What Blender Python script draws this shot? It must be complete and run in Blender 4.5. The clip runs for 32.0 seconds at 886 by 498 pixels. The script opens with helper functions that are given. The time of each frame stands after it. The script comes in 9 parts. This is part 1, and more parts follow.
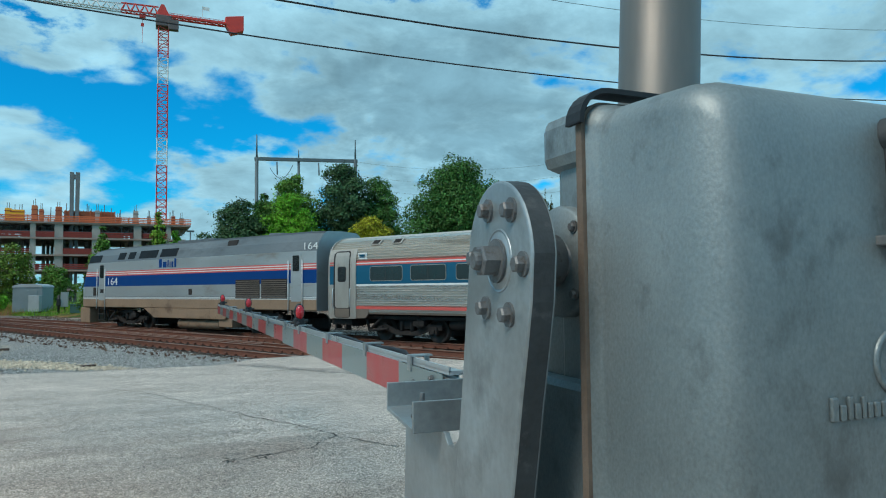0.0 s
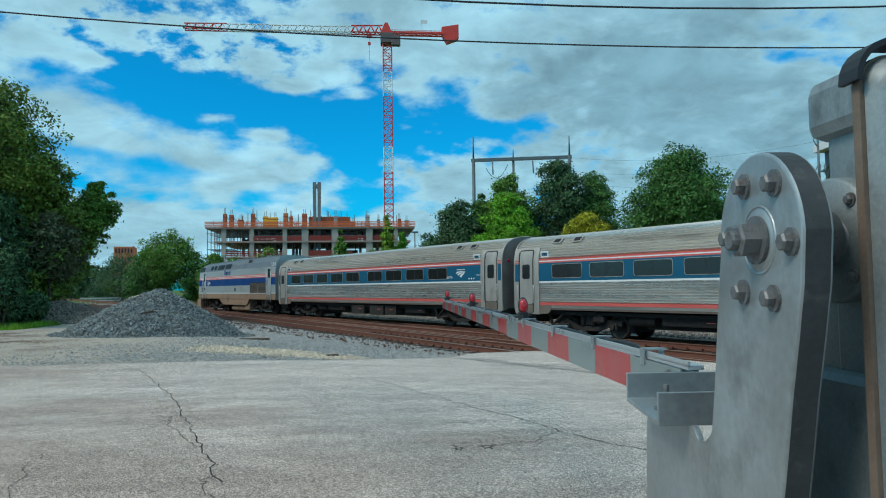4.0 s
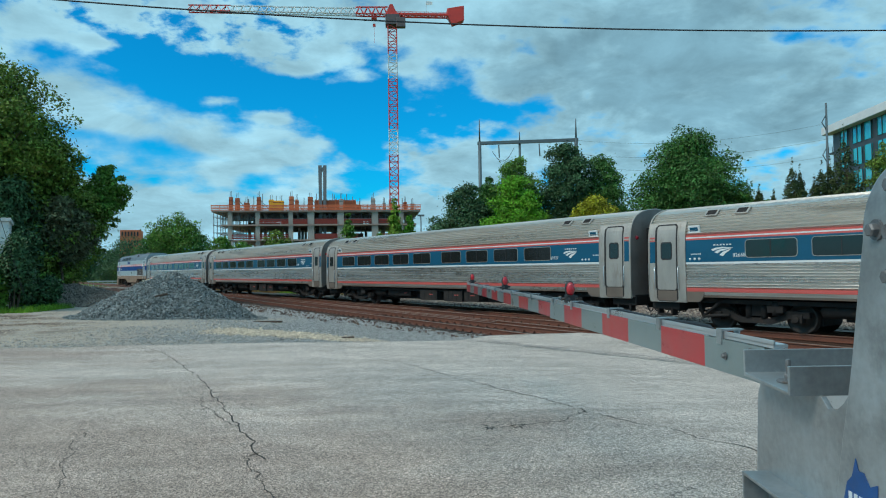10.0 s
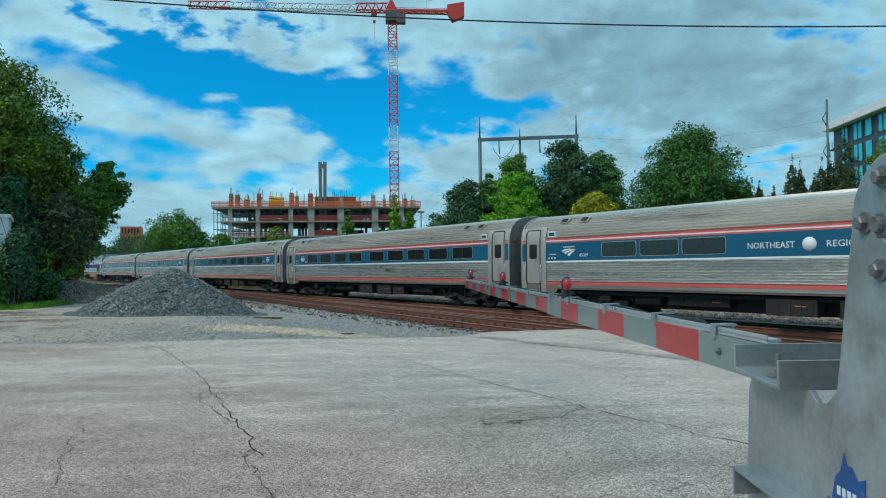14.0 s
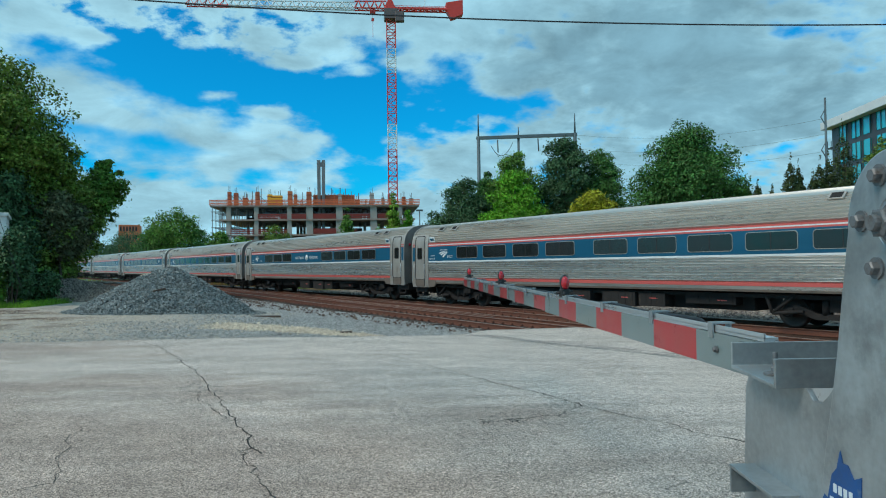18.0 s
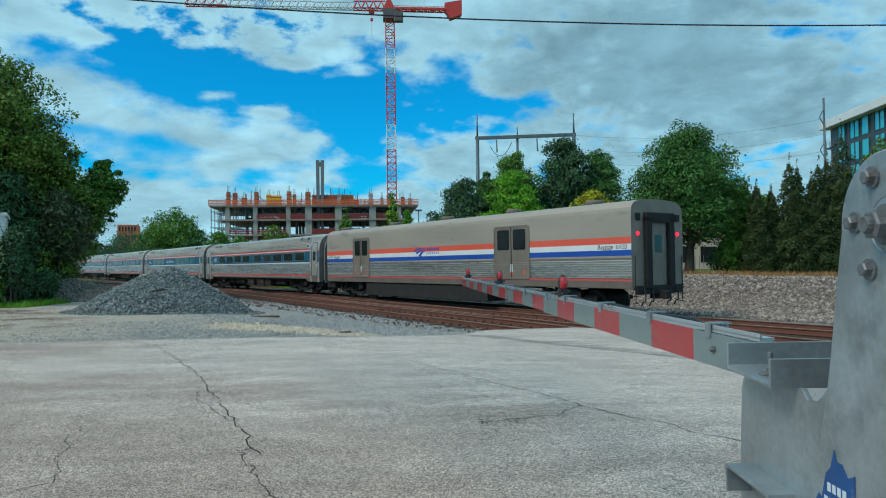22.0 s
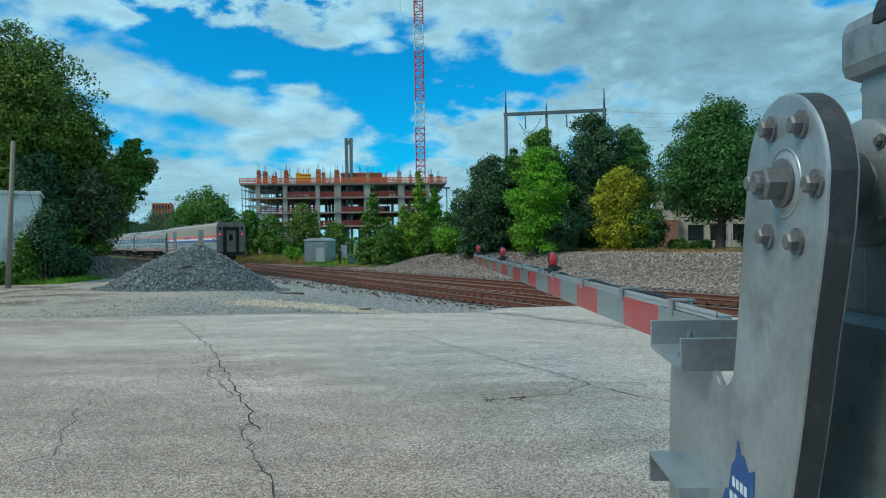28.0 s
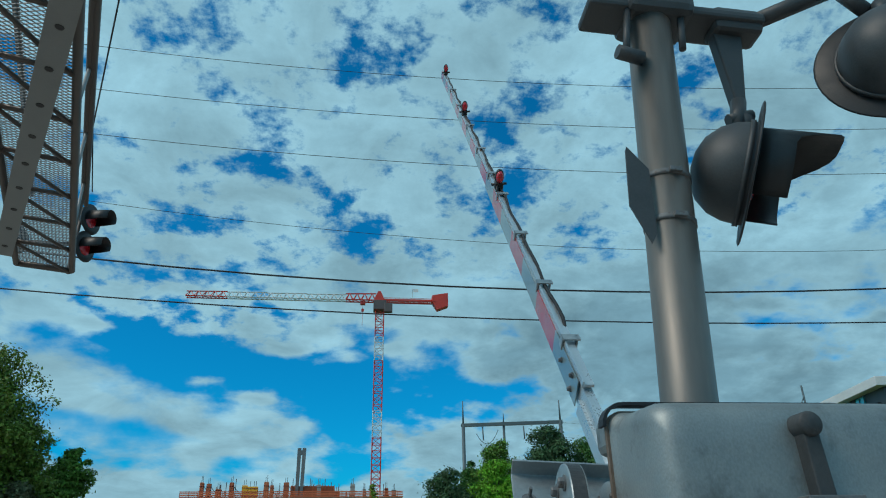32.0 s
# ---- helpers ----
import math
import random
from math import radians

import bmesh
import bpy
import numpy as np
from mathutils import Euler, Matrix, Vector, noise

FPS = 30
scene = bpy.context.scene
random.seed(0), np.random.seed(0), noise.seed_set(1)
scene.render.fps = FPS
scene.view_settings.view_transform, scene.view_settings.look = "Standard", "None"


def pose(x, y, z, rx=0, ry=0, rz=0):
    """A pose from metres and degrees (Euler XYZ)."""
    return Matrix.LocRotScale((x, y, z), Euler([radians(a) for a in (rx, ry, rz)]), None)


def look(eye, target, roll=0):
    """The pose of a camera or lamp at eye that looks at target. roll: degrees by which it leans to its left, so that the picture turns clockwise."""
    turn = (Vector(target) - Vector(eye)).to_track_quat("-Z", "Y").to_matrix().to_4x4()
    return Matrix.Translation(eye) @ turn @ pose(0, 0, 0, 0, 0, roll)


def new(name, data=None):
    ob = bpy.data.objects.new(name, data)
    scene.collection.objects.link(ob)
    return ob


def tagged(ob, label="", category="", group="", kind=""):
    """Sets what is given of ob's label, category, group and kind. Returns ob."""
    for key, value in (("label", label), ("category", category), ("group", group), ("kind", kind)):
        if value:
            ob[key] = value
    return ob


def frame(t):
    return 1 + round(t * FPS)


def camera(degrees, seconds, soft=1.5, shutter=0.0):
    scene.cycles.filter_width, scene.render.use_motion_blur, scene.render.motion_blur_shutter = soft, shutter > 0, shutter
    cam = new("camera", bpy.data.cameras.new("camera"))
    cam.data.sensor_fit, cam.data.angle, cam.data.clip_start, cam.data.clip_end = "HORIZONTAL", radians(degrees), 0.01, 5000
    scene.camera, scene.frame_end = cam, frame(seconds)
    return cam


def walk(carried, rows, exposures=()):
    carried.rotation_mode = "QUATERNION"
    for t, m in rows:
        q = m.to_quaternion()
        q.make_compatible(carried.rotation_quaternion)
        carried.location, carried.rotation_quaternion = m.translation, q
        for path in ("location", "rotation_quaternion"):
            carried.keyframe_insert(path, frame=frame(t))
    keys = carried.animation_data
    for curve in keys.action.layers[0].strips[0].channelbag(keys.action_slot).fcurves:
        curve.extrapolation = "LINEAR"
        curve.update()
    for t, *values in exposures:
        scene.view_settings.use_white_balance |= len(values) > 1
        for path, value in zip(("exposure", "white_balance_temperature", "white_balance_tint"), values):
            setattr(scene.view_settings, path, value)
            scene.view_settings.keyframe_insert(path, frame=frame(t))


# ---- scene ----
cam = camera(66.1, 32.0, soft=1.1)
PATH = [
    (0, (0.688, 0.351, 1.768), (1.457, 2.194, 1.878), -0.6),
    (0.5, (0.739, 0.374, 1.755), (1.277, 2.297, 1.859), -0.5),
    (1, (0.741, 0.371, 1.748), (1.113, 2.333, 1.853), -0.6),
    (1.5, (0.722, 0.363, 1.744), (1.002, 2.34, 1.85), -0.9),
    (2, (0.715, 0.365, 1.742), (0.941, 2.349, 1.849), -1.0),
    (2.5, (0.708, 0.373, 1.738), (0.908, 2.361, 1.845), -0.9),
    (3, (0.704, 0.379, 1.737), (0.882, 2.368, 1.845), -0.8),
    (3.5, (0.685, 0.375, 1.741), (0.848, 2.366, 1.85), -0.8),
    (5.5, (0.51, 0.327, 1.763), (0.67, 2.317, 1.873), -0.8),
    (6, (0.475, 0.317, 1.761), (0.635, 2.307, 1.872), -0.8),
    (6.5, (0.451, 0.315, 1.761), (0.611, 2.306, 1.872), -0.8),
    (7, (0.426, 0.32, 1.76), (0.586, 2.31, 1.872), -0.8),
    (7.5, (0.404, 0.326, 1.759), (0.563, 2.316, 1.871), -0.8),
    (8, (0.386, 0.316, 1.76), (0.538, 2.307, 1.872), -0.8),
    (8.5, (0.375, 0.307, 1.759), (0.524, 2.298, 1.861), -0.8),
    (9, (0.359, 0.279, 1.755), (0.506, 2.272, 1.833), -0.8),
    (9.5, (0.352, 0.266, 1.755), (0.498, 2.26, 1.819), -0.8),
    (10, (0.338, 0.25, 1.756), (0.487, 2.244, 1.816), -0.8),
    (10.5, (0.348, 0.253, 1.751), (0.496, 2.247, 1.813), -0.8),
    (11, (0.354, 0.254, 1.75), (0.501, 2.247, 1.812), -0.8),
    (11.5, (0.358, 0.248, 1.752), (0.505, 2.241, 1.814), -0.8),
    (12, (0.358, 0.239, 1.752), (0.507, 2.233, 1.815), -0.8),
    (12.5, (0.352, 0.237, 1.751), (0.501, 2.231, 1.807), -0.8),
    (13, (0.354, 0.241, 1.75), (0.504, 2.235, 1.805), -0.8),
    (13.5, (0.362, 0.249, 1.751), (0.511, 2.243, 1.806), -0.8),
    (14, (0.364, 0.256, 1.75), (0.512, 2.25, 1.8), -0.8),
    (14.5, (0.36, 0.259, 1.751), (0.51, 2.252, 1.797), -0.8),
    (16.5, (0.366, 0.251, 1.752), (0.518, 2.245, 1.799), -0.8),
    (17, (0.369, 0.254, 1.752), (0.521, 2.248, 1.8), -0.8),
    (17.5, (0.367, 0.253, 1.752), (0.519, 2.246, 1.801), -0.8),
    (18, (0.367, 0.256, 1.75), (0.519, 2.25, 1.795), -0.8),
    (18.5, (0.363, 0.257, 1.752), (0.517, 2.251, 1.795), -0.8),
    (19, (0.361, 0.25, 1.752), (0.516, 2.244, 1.795), -0.8),
    (19.5, (0.363, 0.243, 1.752), (0.517, 2.237, 1.796), -0.8),
    (20, (0.368, 0.242, 1.752), (0.523, 2.235, 1.796), -0.7),
    (20.5, (0.375, 0.242, 1.753), (0.529, 2.236, 1.797), -0.8),
    (21, (0.377, 0.242, 1.754), (0.531, 2.235, 1.799), -0.8),
    (21.5, (0.371, 0.24, 1.755), (0.527, 2.233, 1.8), -0.8),
    (22, (0.368, 0.244, 1.752), (0.523, 2.238, 1.797), -0.8),
    (22.5, (0.381, 0.252, 1.753), (0.536, 2.246, 1.79), -0.8),
    (23, (0.416, 0.272, 1.753), (0.556, 2.267, 1.78), -0.7),
    (23.5, (0.456, 0.297, 1.754), (0.562, 2.294, 1.775), -0.7),
    (24, (0.496, 0.316, 1.752), (0.579, 2.314, 1.767), -0.8),
    (24.5, (0.534, 0.323, 1.748), (0.599, 2.322, 1.745), -0.8),
    (25, (0.577, 0.348, 1.742), (0.638, 2.347, 1.725), -0.8),
    (25.5, (0.613, 0.361, 1.74), (0.676, 2.36, 1.719), -0.8),
    (27.5, (0.658, 0.363, 1.732), (0.722, 2.361, 1.712), -0.8),
    (28, (0.663, 0.352, 1.731), (0.729, 2.351, 1.712), -0.8),
    (28.5, (0.665, 0.34, 1.728), (0.729, 2.339, 1.711), -0.8),
    (29, (0.683, 0.321, 1.74), (0.732, 2.321, 1.754), -0.7),
    (29.5, (0.693, 0.285, 1.747), (0.763, 2.281, 1.851), -0.9),
    (30, (0.676, 0.179, 1.76), (0.79, 2.164, 1.978), -0.9),
    (30.5, (0.64, 0.012, 1.753), (0.806, 1.976, 2.089), -0.6),
    (31, (0.654, -0.096, 1.755), (0.828, 1.822, 2.296), -0.3),
    (31.5, (0.697, -0.202, 1.74), (0.871, 1.655, 2.461), -0.6),
    (32, (0.729, -0.383, 1.717), (0.912, 1.421, 2.562), -1.0),
]
walk(cam, [(t, look(eye, aim, roll)) for t, eye, aim, roll in PATH], [(0, -0.05), (28.8, -0.05), (29.5, -0.12), (30.0, -0.2), (30.5, -0.3), (31.0, -0.4), (32.0, -0.38)])

# ---- world, sun, exposure ----
world = bpy.data.worlds.new("world")
scene.world = world
world.use_nodes = True
wn, wl = world.node_tree.nodes, world.node_tree.links
wn.clear()


def wnode(kind, **values):
    nd = wn.new(kind)
    for key, value in values.items():
        if key.startswith("in_"):
            nd.inputs[int(key[3:])].default_value = value
    return nd


def wmath(op, a, b=None, c=None):
    nd = wn.new("ShaderNodeMath")
    nd.operation = op
    for i, v in enumerate((a, b, c)):
        if v is None:
            continue
        if isinstance(v, (int, float)):
            nd.inputs[i].default_value = v
        else:
            wl.new(v, nd.inputs[i])
    return nd.outputs[0]


SUN_EL, SUN_AZ = 48.0, 245.0     # the sun stands to the left and a little behind, veiled by cloud
sky = wn.new("ShaderNodeTexSky")
sky.sky_type = "NISHITA"
sky.sun_disc = False
sky.sun_elevation, sky.sun_rotation = radians(SUN_EL), radians(SUN_AZ)
sky.air_density, sky.dust_density, sky.ozone_density = 1.0, 0.6, 3.0
co = wn.new("ShaderNodeTexCoord")
sep = wn.new("ShaderNodeSeparateXYZ")
wl.new(co.outputs["Generated"], sep.inputs[0])
dx, dy, dz = sep.outputs
azi = wmath("ARCTAN2", dx, dy)                       # 0 straight along +Y, to the right positive
hor = wmath("SQRT", wmath("ADD", wmath("MULTIPLY", dx, dx), wmath("MULTIPLY", dy, dy)))
ele = wmath("ARCTAN2", dz, hor)
# cloud plane coordinates: the layer lies flat overhead, so clouds shrink towards the horizon
zc = wmath("ADD", wmath("MAXIMUM", dz, 0.0), 0.30)
flat = wn.new("ShaderNodeCombineXYZ")
wl.new(wmath("DIVIDE", dx, zc), flat.inputs[0])
wl.new(wmath("DIVIDE", dy, zc), flat.inputs[1])
n1 = wnode("ShaderNodeTexNoise")
n1.inputs["Scale"].default_value, n1.inputs["Detail"].default_value, n1.inputs["Roughness"].default_value = 2.6, 8.0, 0.52
n1.inputs["Distortion"].default_value = 0.25
wl.new(flat.outputs[0], n1.inputs["Vector"])
n2 = wnode("ShaderNodeTexNoise")
n2.inputs["Scale"].default_value, n2.inputs["Detail"].default_value, n2.inputs["Roughness"].default_value = 8.5, 8.0, 0.56
wl.new(flat.outputs[0], n2.inputs["Vector"])


def bell(a0, e0, wa, we, tilt=0.0):
    """1 in the middle of an oblong of sky, 0 outside (degrees; tilt turns it)."""
    da = wmath("SUBTRACT", azi, radians(a0))
    de = wmath("SUBTRACT", ele, radians(e0))
    c, s = math.cos(radians(tilt)), math.sin(radians(tilt))
    p = wmath("ADD", wmath("MULTIPLY", da, c), wmath("MULTIPLY", de, s))
    q = wmath("SUBTRACT", wmath("MULTIPLY", de, c), wmath("MULTIPLY", da, s))
    p = wmath("DIVIDE", p, radians(wa))
    q = wmath("DIVIDE", q, radians(we))
    r2 = wmath("ADD", wmath("MULTIPLY", p, p), wmath("MULTIPLY", q, q))
    return wmath("POWER", 2.718, wmath("MULTIPLY", r2, -1.0))


# openings of blue between the clouds, and the long white and grey banks
def union(shapes):
    out = None
    for gain, *g in shapes:
        b = wmath("MULTIPLY", bell(*g), gain)
        out = b if out is None else wmath("MAXIMUM", out, b)
    return out


blue = union(((1.25, -17, 15.9, 11, 2.2, -9), (1.3, -1, 13.5, 9, 2.5, -5), (1.0, 8, 13.2, 4.5, 1.2, -4), (0.8, -11, 7.4, 1.6, 0.7, 0), (0.8, -2.5, 6.4, 2.6, 0.9, 8), (0.7, 11, 13.3, 3, 0.8, 0),
              (0.62, 32, 8.6, 3.6, 0.45, 10), (0.6, 16.5, 13.9, 0.7, 0.5, 0), (0.7, -25, 19.8, 8, 1.8, -8), (0.45, -20, 10.0, 8, 0.7, -8)))
bank = union(((1.0, 26, 16, 22, 8, 0), (0.95, -20, 10.8, 14, 2.4, -13), (0.9, 10, 20, 14, 3.6, 0), (0.9, -12, 4.0, 30, 2.2, 0), (0.9, 4, 9.6, 5, 1.6, 0), (0.8, -8, 20.5, 9, 1.3, 0),
              (1.7, -15.4, 18, 2.4, 0.8, 5), (1.6, -7, 16.4, 2.4, 0.5, 5), (1.5, -2.5, 15.9, 1.5, 0.6, 0), (1.5, -23, 17.2, 1.5, 0.7, 0), (1.5, -27, 17.6, 2.0, 1.0, 0), (1.3, -13.7, 13.6, 1.8, 0.5, 5), (1.2, -10, 12.5, 1.7, 0.4, 0), (1.0, 1, 16.6, 2, 0.6, 0), (0.9, 32, 5.4, 8, 1.9, 0)))
n3 = wnode("ShaderNodeTexNoise")
n3.inputs["Scale"].default_value, n3.inputs["Detail"].default_value, n3.inputs["Roughness"].default_value = 7.0, 9.0, 0.66
wl.new(flat.outputs[0], n3.inputs["Vector"])
high = wn.new("ShaderNodeMapRange")
high.interpolation_type = "SMOOTHSTEP"
wl.new(ele, high.inputs[0])
high.inputs[1].default_value, high.inputs[2].default_value = radians(19.5), radians(25)
low = wmath("ADD", wmath("MULTIPLY", n1.outputs["Fac"], 0.8), 0.1)
veil = wmath("SUBTRACT", 0.62, wmath("MULTIPLY", bell(-20, 10.5, 13, 3.2, -13), 0.6))
low = wmath("ADD", low, wmath("MULTIPLY", wmath("SUBTRACT", n2.outputs["Fac"], 0.5), veil))
low = wmath("ADD", low, wmath("MULTIPLY", bank, 0.20))
low = wmath("SUBTRACT", low, wmath("MULTIPLY", blue, 0.27))
low = wmath("SUBTRACT", low, wmath("MULTIPLY", bell(-20, 10.0, 14, 2.6, -12), 0.10))
up = wmath("ADD", wmath("MULTIPLY", wmath("SUBTRACT", n3.outputs["Fac"], 0.5), 1.5), 0.55)
n5 = wnode("ShaderNodeTexNoise")
n5.inputs["Scale"].default_value, n5.inputs["Detail"].default_value, n5.inputs["Roughness"].default_value = 12.5, 8.0, 0.60
wl.new(flat.outputs[0], n5.inputs["Vector"])
puffs = wmath("ADD", wmath("MULTIPLY", wmath("SUBTRACT", n5.outputs["Fac"], 0.5), 1.25), wmath("ADD", wmath("MULTIPLY", wmath("SUBTRACT", n1.outputs["Fac"], 0.5), 0.7), 0.485))
small = wmath("MINIMUM", wmath("MULTIPLY", bell(-20, 20.8, 15, 3.3, -6), 1.7), 1.0)      # a field of small puffs high on the left
low = wmath("ADD", wmath("MULTIPLY", low, wmath("SUBTRACT", 1.0, small)), wmath("MULTIPLY", puffs, small))
dens = wmath("ADD", wmath("MULTIPLY", low, wmath("SUBTRACT", 1.0, high.outputs[0])), wmath("MULTIPLY", up, high.outputs[0]))
ramp = wn.new("ShaderNodeMapRange")
ramp.interpolation_type = "SMOOTHSTEP"
wl.new(dens, ramp.inputs[0])
ramp.inputs[1].default_value, ramp.inputs[2].default_value = 0.37, 0.565
cover = ramp.outputs[0]
thick = wn.new("ShaderNodeMapRange")
thick.interpolation_type = "SMOOTHSTEP"
wl.new(wmath("ADD", dens, wmath("MULTIPLY", bell(26, 15, 22, 9, 0), 0.10)), thick.inputs[0])
thick.inputs[1].default_value, thick.inputs[2].default_value = 0.50, 0.80
CLOUD_WHITE, CLOUD_GREY = (0.37, 0.69, 0.835, 1), (0.222, 0.44, 0.555, 1)
cloud = wn.new("ShaderNodeMix")
cloud.data_type = "RGBA"
grey = wmath("MINIMUM", wmath("ADD", wmath("MULTIPLY", bell(24, 15, 20, 8, 0), 1.1), 0.30), 1.0)
wl.new(wmath("MULTIPLY", thick.outputs[0], grey), cloud.inputs["Factor"])
cloud.inputs["A"].default_value, cloud.inputs["B"].default_value = CLOUD_WHITE, CLOUD_GREY
n4 = wnode("ShaderNodeTexNoise")
n4.inputs["Scale"].default_value, n4.inputs["Detail"].default_value, n4.inputs["Roughness"].default_value = 4.2, 9.0, 0.6
n4.inputs["Distortion"].default_value = 0.4
wl.new(flat.outputs[0], n4.inputs["Vector"])
billow = wn.new("ShaderNodeMapRange")
wl.new(n4.outputs["Fac"], billow.inputs[0])
billow.inputs[1].default_value, billow.inputs[2].default_value = 0.34, 0.68
billow.inputs[3].default_value, billow.inputs[4].default_value = 0.80, 1.30
lit = wn.new("ShaderNodeMix")
lit.data_type, lit.blend_type = "RGBA", "MULTIPLY"
lit.inputs["Factor"].default_value = 1.0
wl.new(cloud.outputs["Result"], lit.inputs["A"])
wl.new(billow.outputs[0], lit.inputs["B"])
skyc = wn.new("ShaderNodeMix")
skyc.data_type, skyc.blend_type = "RGBA", "MULTIPLY"
skyc.inputs["Factor"].default_value = 1.0
wl.new(sky.outputs[0], skyc.inputs["A"])
SKY_GAIN = 0.10
skyc.inputs["B"].default_value = (SKY_GAIN * 0.02, SKY_GAIN * 1.22, SKY_GAIN * 1.74, 1)
both = wn.new("ShaderNodeMix")
both.data_type = "RGBA"
wl.new(cover, both.inputs["Factor"])
wl.new(skyc.outputs["Result"], both.inputs["A"])
wl.new(lit.outputs["Result"], both.inputs["B"])
bg = wn.new("ShaderNodeBackground")
wl.new(both.outputs["Result"], bg.inputs["Color"])
bg.inputs["Strength"].default_value = 0.92
wo = wn.new("ShaderNodeOutputWorld")
wl.new(bg.outputs[0], wo.inputs["Surface"])

sun = new("sun", bpy.data.lights.new("sun", "SUN"))
sun.data.energy, sun.data.angle, sun.data.color = 2.3, radians(24), (1.0, 0.90, 0.77)
sun.rotation_euler = Euler((radians(90 - SUN_EL), 0, radians(180 - SUN_AZ)))
scene.view_settings.exposure = 0.0

# ---- small helpers for meshes ----
def part(name, bm, material, parent=None, label="", smooth=False):
    """Links a bmesh as one mesh object under a thing or a part."""
    me = bpy.data.meshes.new(name)
    bm.to_mesh(me)
    bm.free()
    if smooth:
        me.shade_smooth()
    for m in material if isinstance(material, (list, tuple)) else [material]:
        me.materials.append(m)
    ob = new(name, me)
    ob.parent = parent
    if label:
        ob["label"] = label
    return ob


def share(name, ob, parent, m):
    """Another object on the same mesh, at the pose m in its parent."""
    o = new(name, ob.data)
    o.parent = parent
    o.matrix_basis = m
    return o


def empty(name, m=None):
    o = new(name)
    o.empty_display_size = 0.2
    if m is not None:
        o.matrix_basis = m
    return o


def quad(bm, a, b, c, d, mi=0):
    f = bm.faces.new([bm.verts.new(p) for p in (a, b, c, d)])
    f.material_index = mi
    return f


def box(bm, x0, x1, y0, y1, z0, z1, mi=0, m=None, bevel=0.0):
    if bevel > 0:
        b = min(bevel, (x1 - x0) / 2.1, (y1 - y0) / 2.1, (z1 - z0) / 2.1)
        t = bmesh.new()
        box(t, x0, x1, y0, y1, z0, z1, mi)
        bmesh.ops.remove_doubles(t, verts=t.verts, dist=1e-6)
        bmesh.ops.bevel(t, geom=list(t.edges), offset=b, segments=2, affect="EDGES", profile=0.5)
        if m is not None:
            bmesh.ops.transform(t, matrix=m, verts=t.verts)
        merge(bm, t)
        return
    v = [Vector((x, y, z)) for z in (z0, z1) for y in (y0, y1) for x in (x0, x1)]
    if m is not None:
        v = [m @ p for p in v]
    v = [bm.verts.new(p) for p in v]
    for q in ((0, 2, 3, 1), (4, 5, 7, 6), (0, 1, 5, 4), (1, 3, 7, 5), (3, 2, 6, 7), (2, 0, 4, 6)):
        bm.faces.new([v[i] for i in q]).material_index = mi


def merge(bm, other):
    vm = {}
    for v in other.verts:
        vm[v] = bm.verts.new(v.co)
    for f in other.faces:
        g = bm.faces.new([vm[v] for v in f.verts])
        g.material_index, g.smooth = f.material_index, f.smooth
    other.free()


def tube(bm, a, b, r, seg=8, r2=None, caps=True, mi=0):
    a, b = Vector(a), Vector(b)
    r2 = r if r2 is None else r2
    d = (b - a).normalized()
    s = d.orthogonal().normalized()
    t = d.cross(s)
    ra = [bm.verts.new(a + (s * math.cos(i * math.tau / seg) + t * math.sin(i * math.tau / seg)) * r) for i in range(seg)]
    rb = [bm.verts.new(b + (s * math.cos(i * math.tau / seg) + t * math.sin(i * math.tau / seg)) * r2) for i in range(seg)]
    for i in range(seg):
        f = bm.faces.new((ra[i], ra[(i + 1) % seg], rb[(i + 1) % seg], rb[i]))
        f.smooth, f.material_index = seg > 5, mi
    if caps:
        bm.faces.new(ra[::-1]).material_index = mi
        bm.faces.new(rb).material_index = mi


def rope(bm, pts, r, seg=6, mi=0):
    """One connected round tube through the points."""
    pts = [Vector(p) for p in pts]
    rings = []
    side = None
    for i, p in enumerate(pts):
        d = (pts[min(i + 1, len(pts) - 1)] - pts[max(i - 1, 0)]).normalized()
        side = d.orthogonal().normalized() if side is None else (side - d * side.dot(d)).normalized()
        t = d.cross(side)
        rings.append([bm.verts.new(p + (side * math.cos(k * math.tau / seg) + t * math.sin(k * math.tau / seg)) * r) for k in range(seg)])
    for A, B in zip(rings, rings[1:]):
        for k in range(seg):
            f = bm.faces.new((A[k], A[(k + 1) % seg], B[(k + 1) % seg], B[k]))
            f.smooth, f.material_index = True, mi


def lathe(bm, profile, seg=20, m=None, mi=0, arc=math.tau, start=0.0):
    """Turns (radius, height) pairs round z."""
    closed = arc > math.tau - 0.01
    count = seg if closed else seg + 1
    rings = []
    for r, z in profile:
        ring = []
        for i in range(count):
            a = start + arc * i / seg
            p = Vector((r * math.cos(a), r * math.sin(a), z))
            ring.append(bm.verts.new(m @ p if m is not None else p))
        rings.append(ring)
    for A, B in zip(rings, rings[1:]):
        for i in range(seg):
            j = (i + 1) % count
            f = bm.faces.new((A[i], A[j], B[j], B[i]))
            f.smooth, f.material_index = True, mi


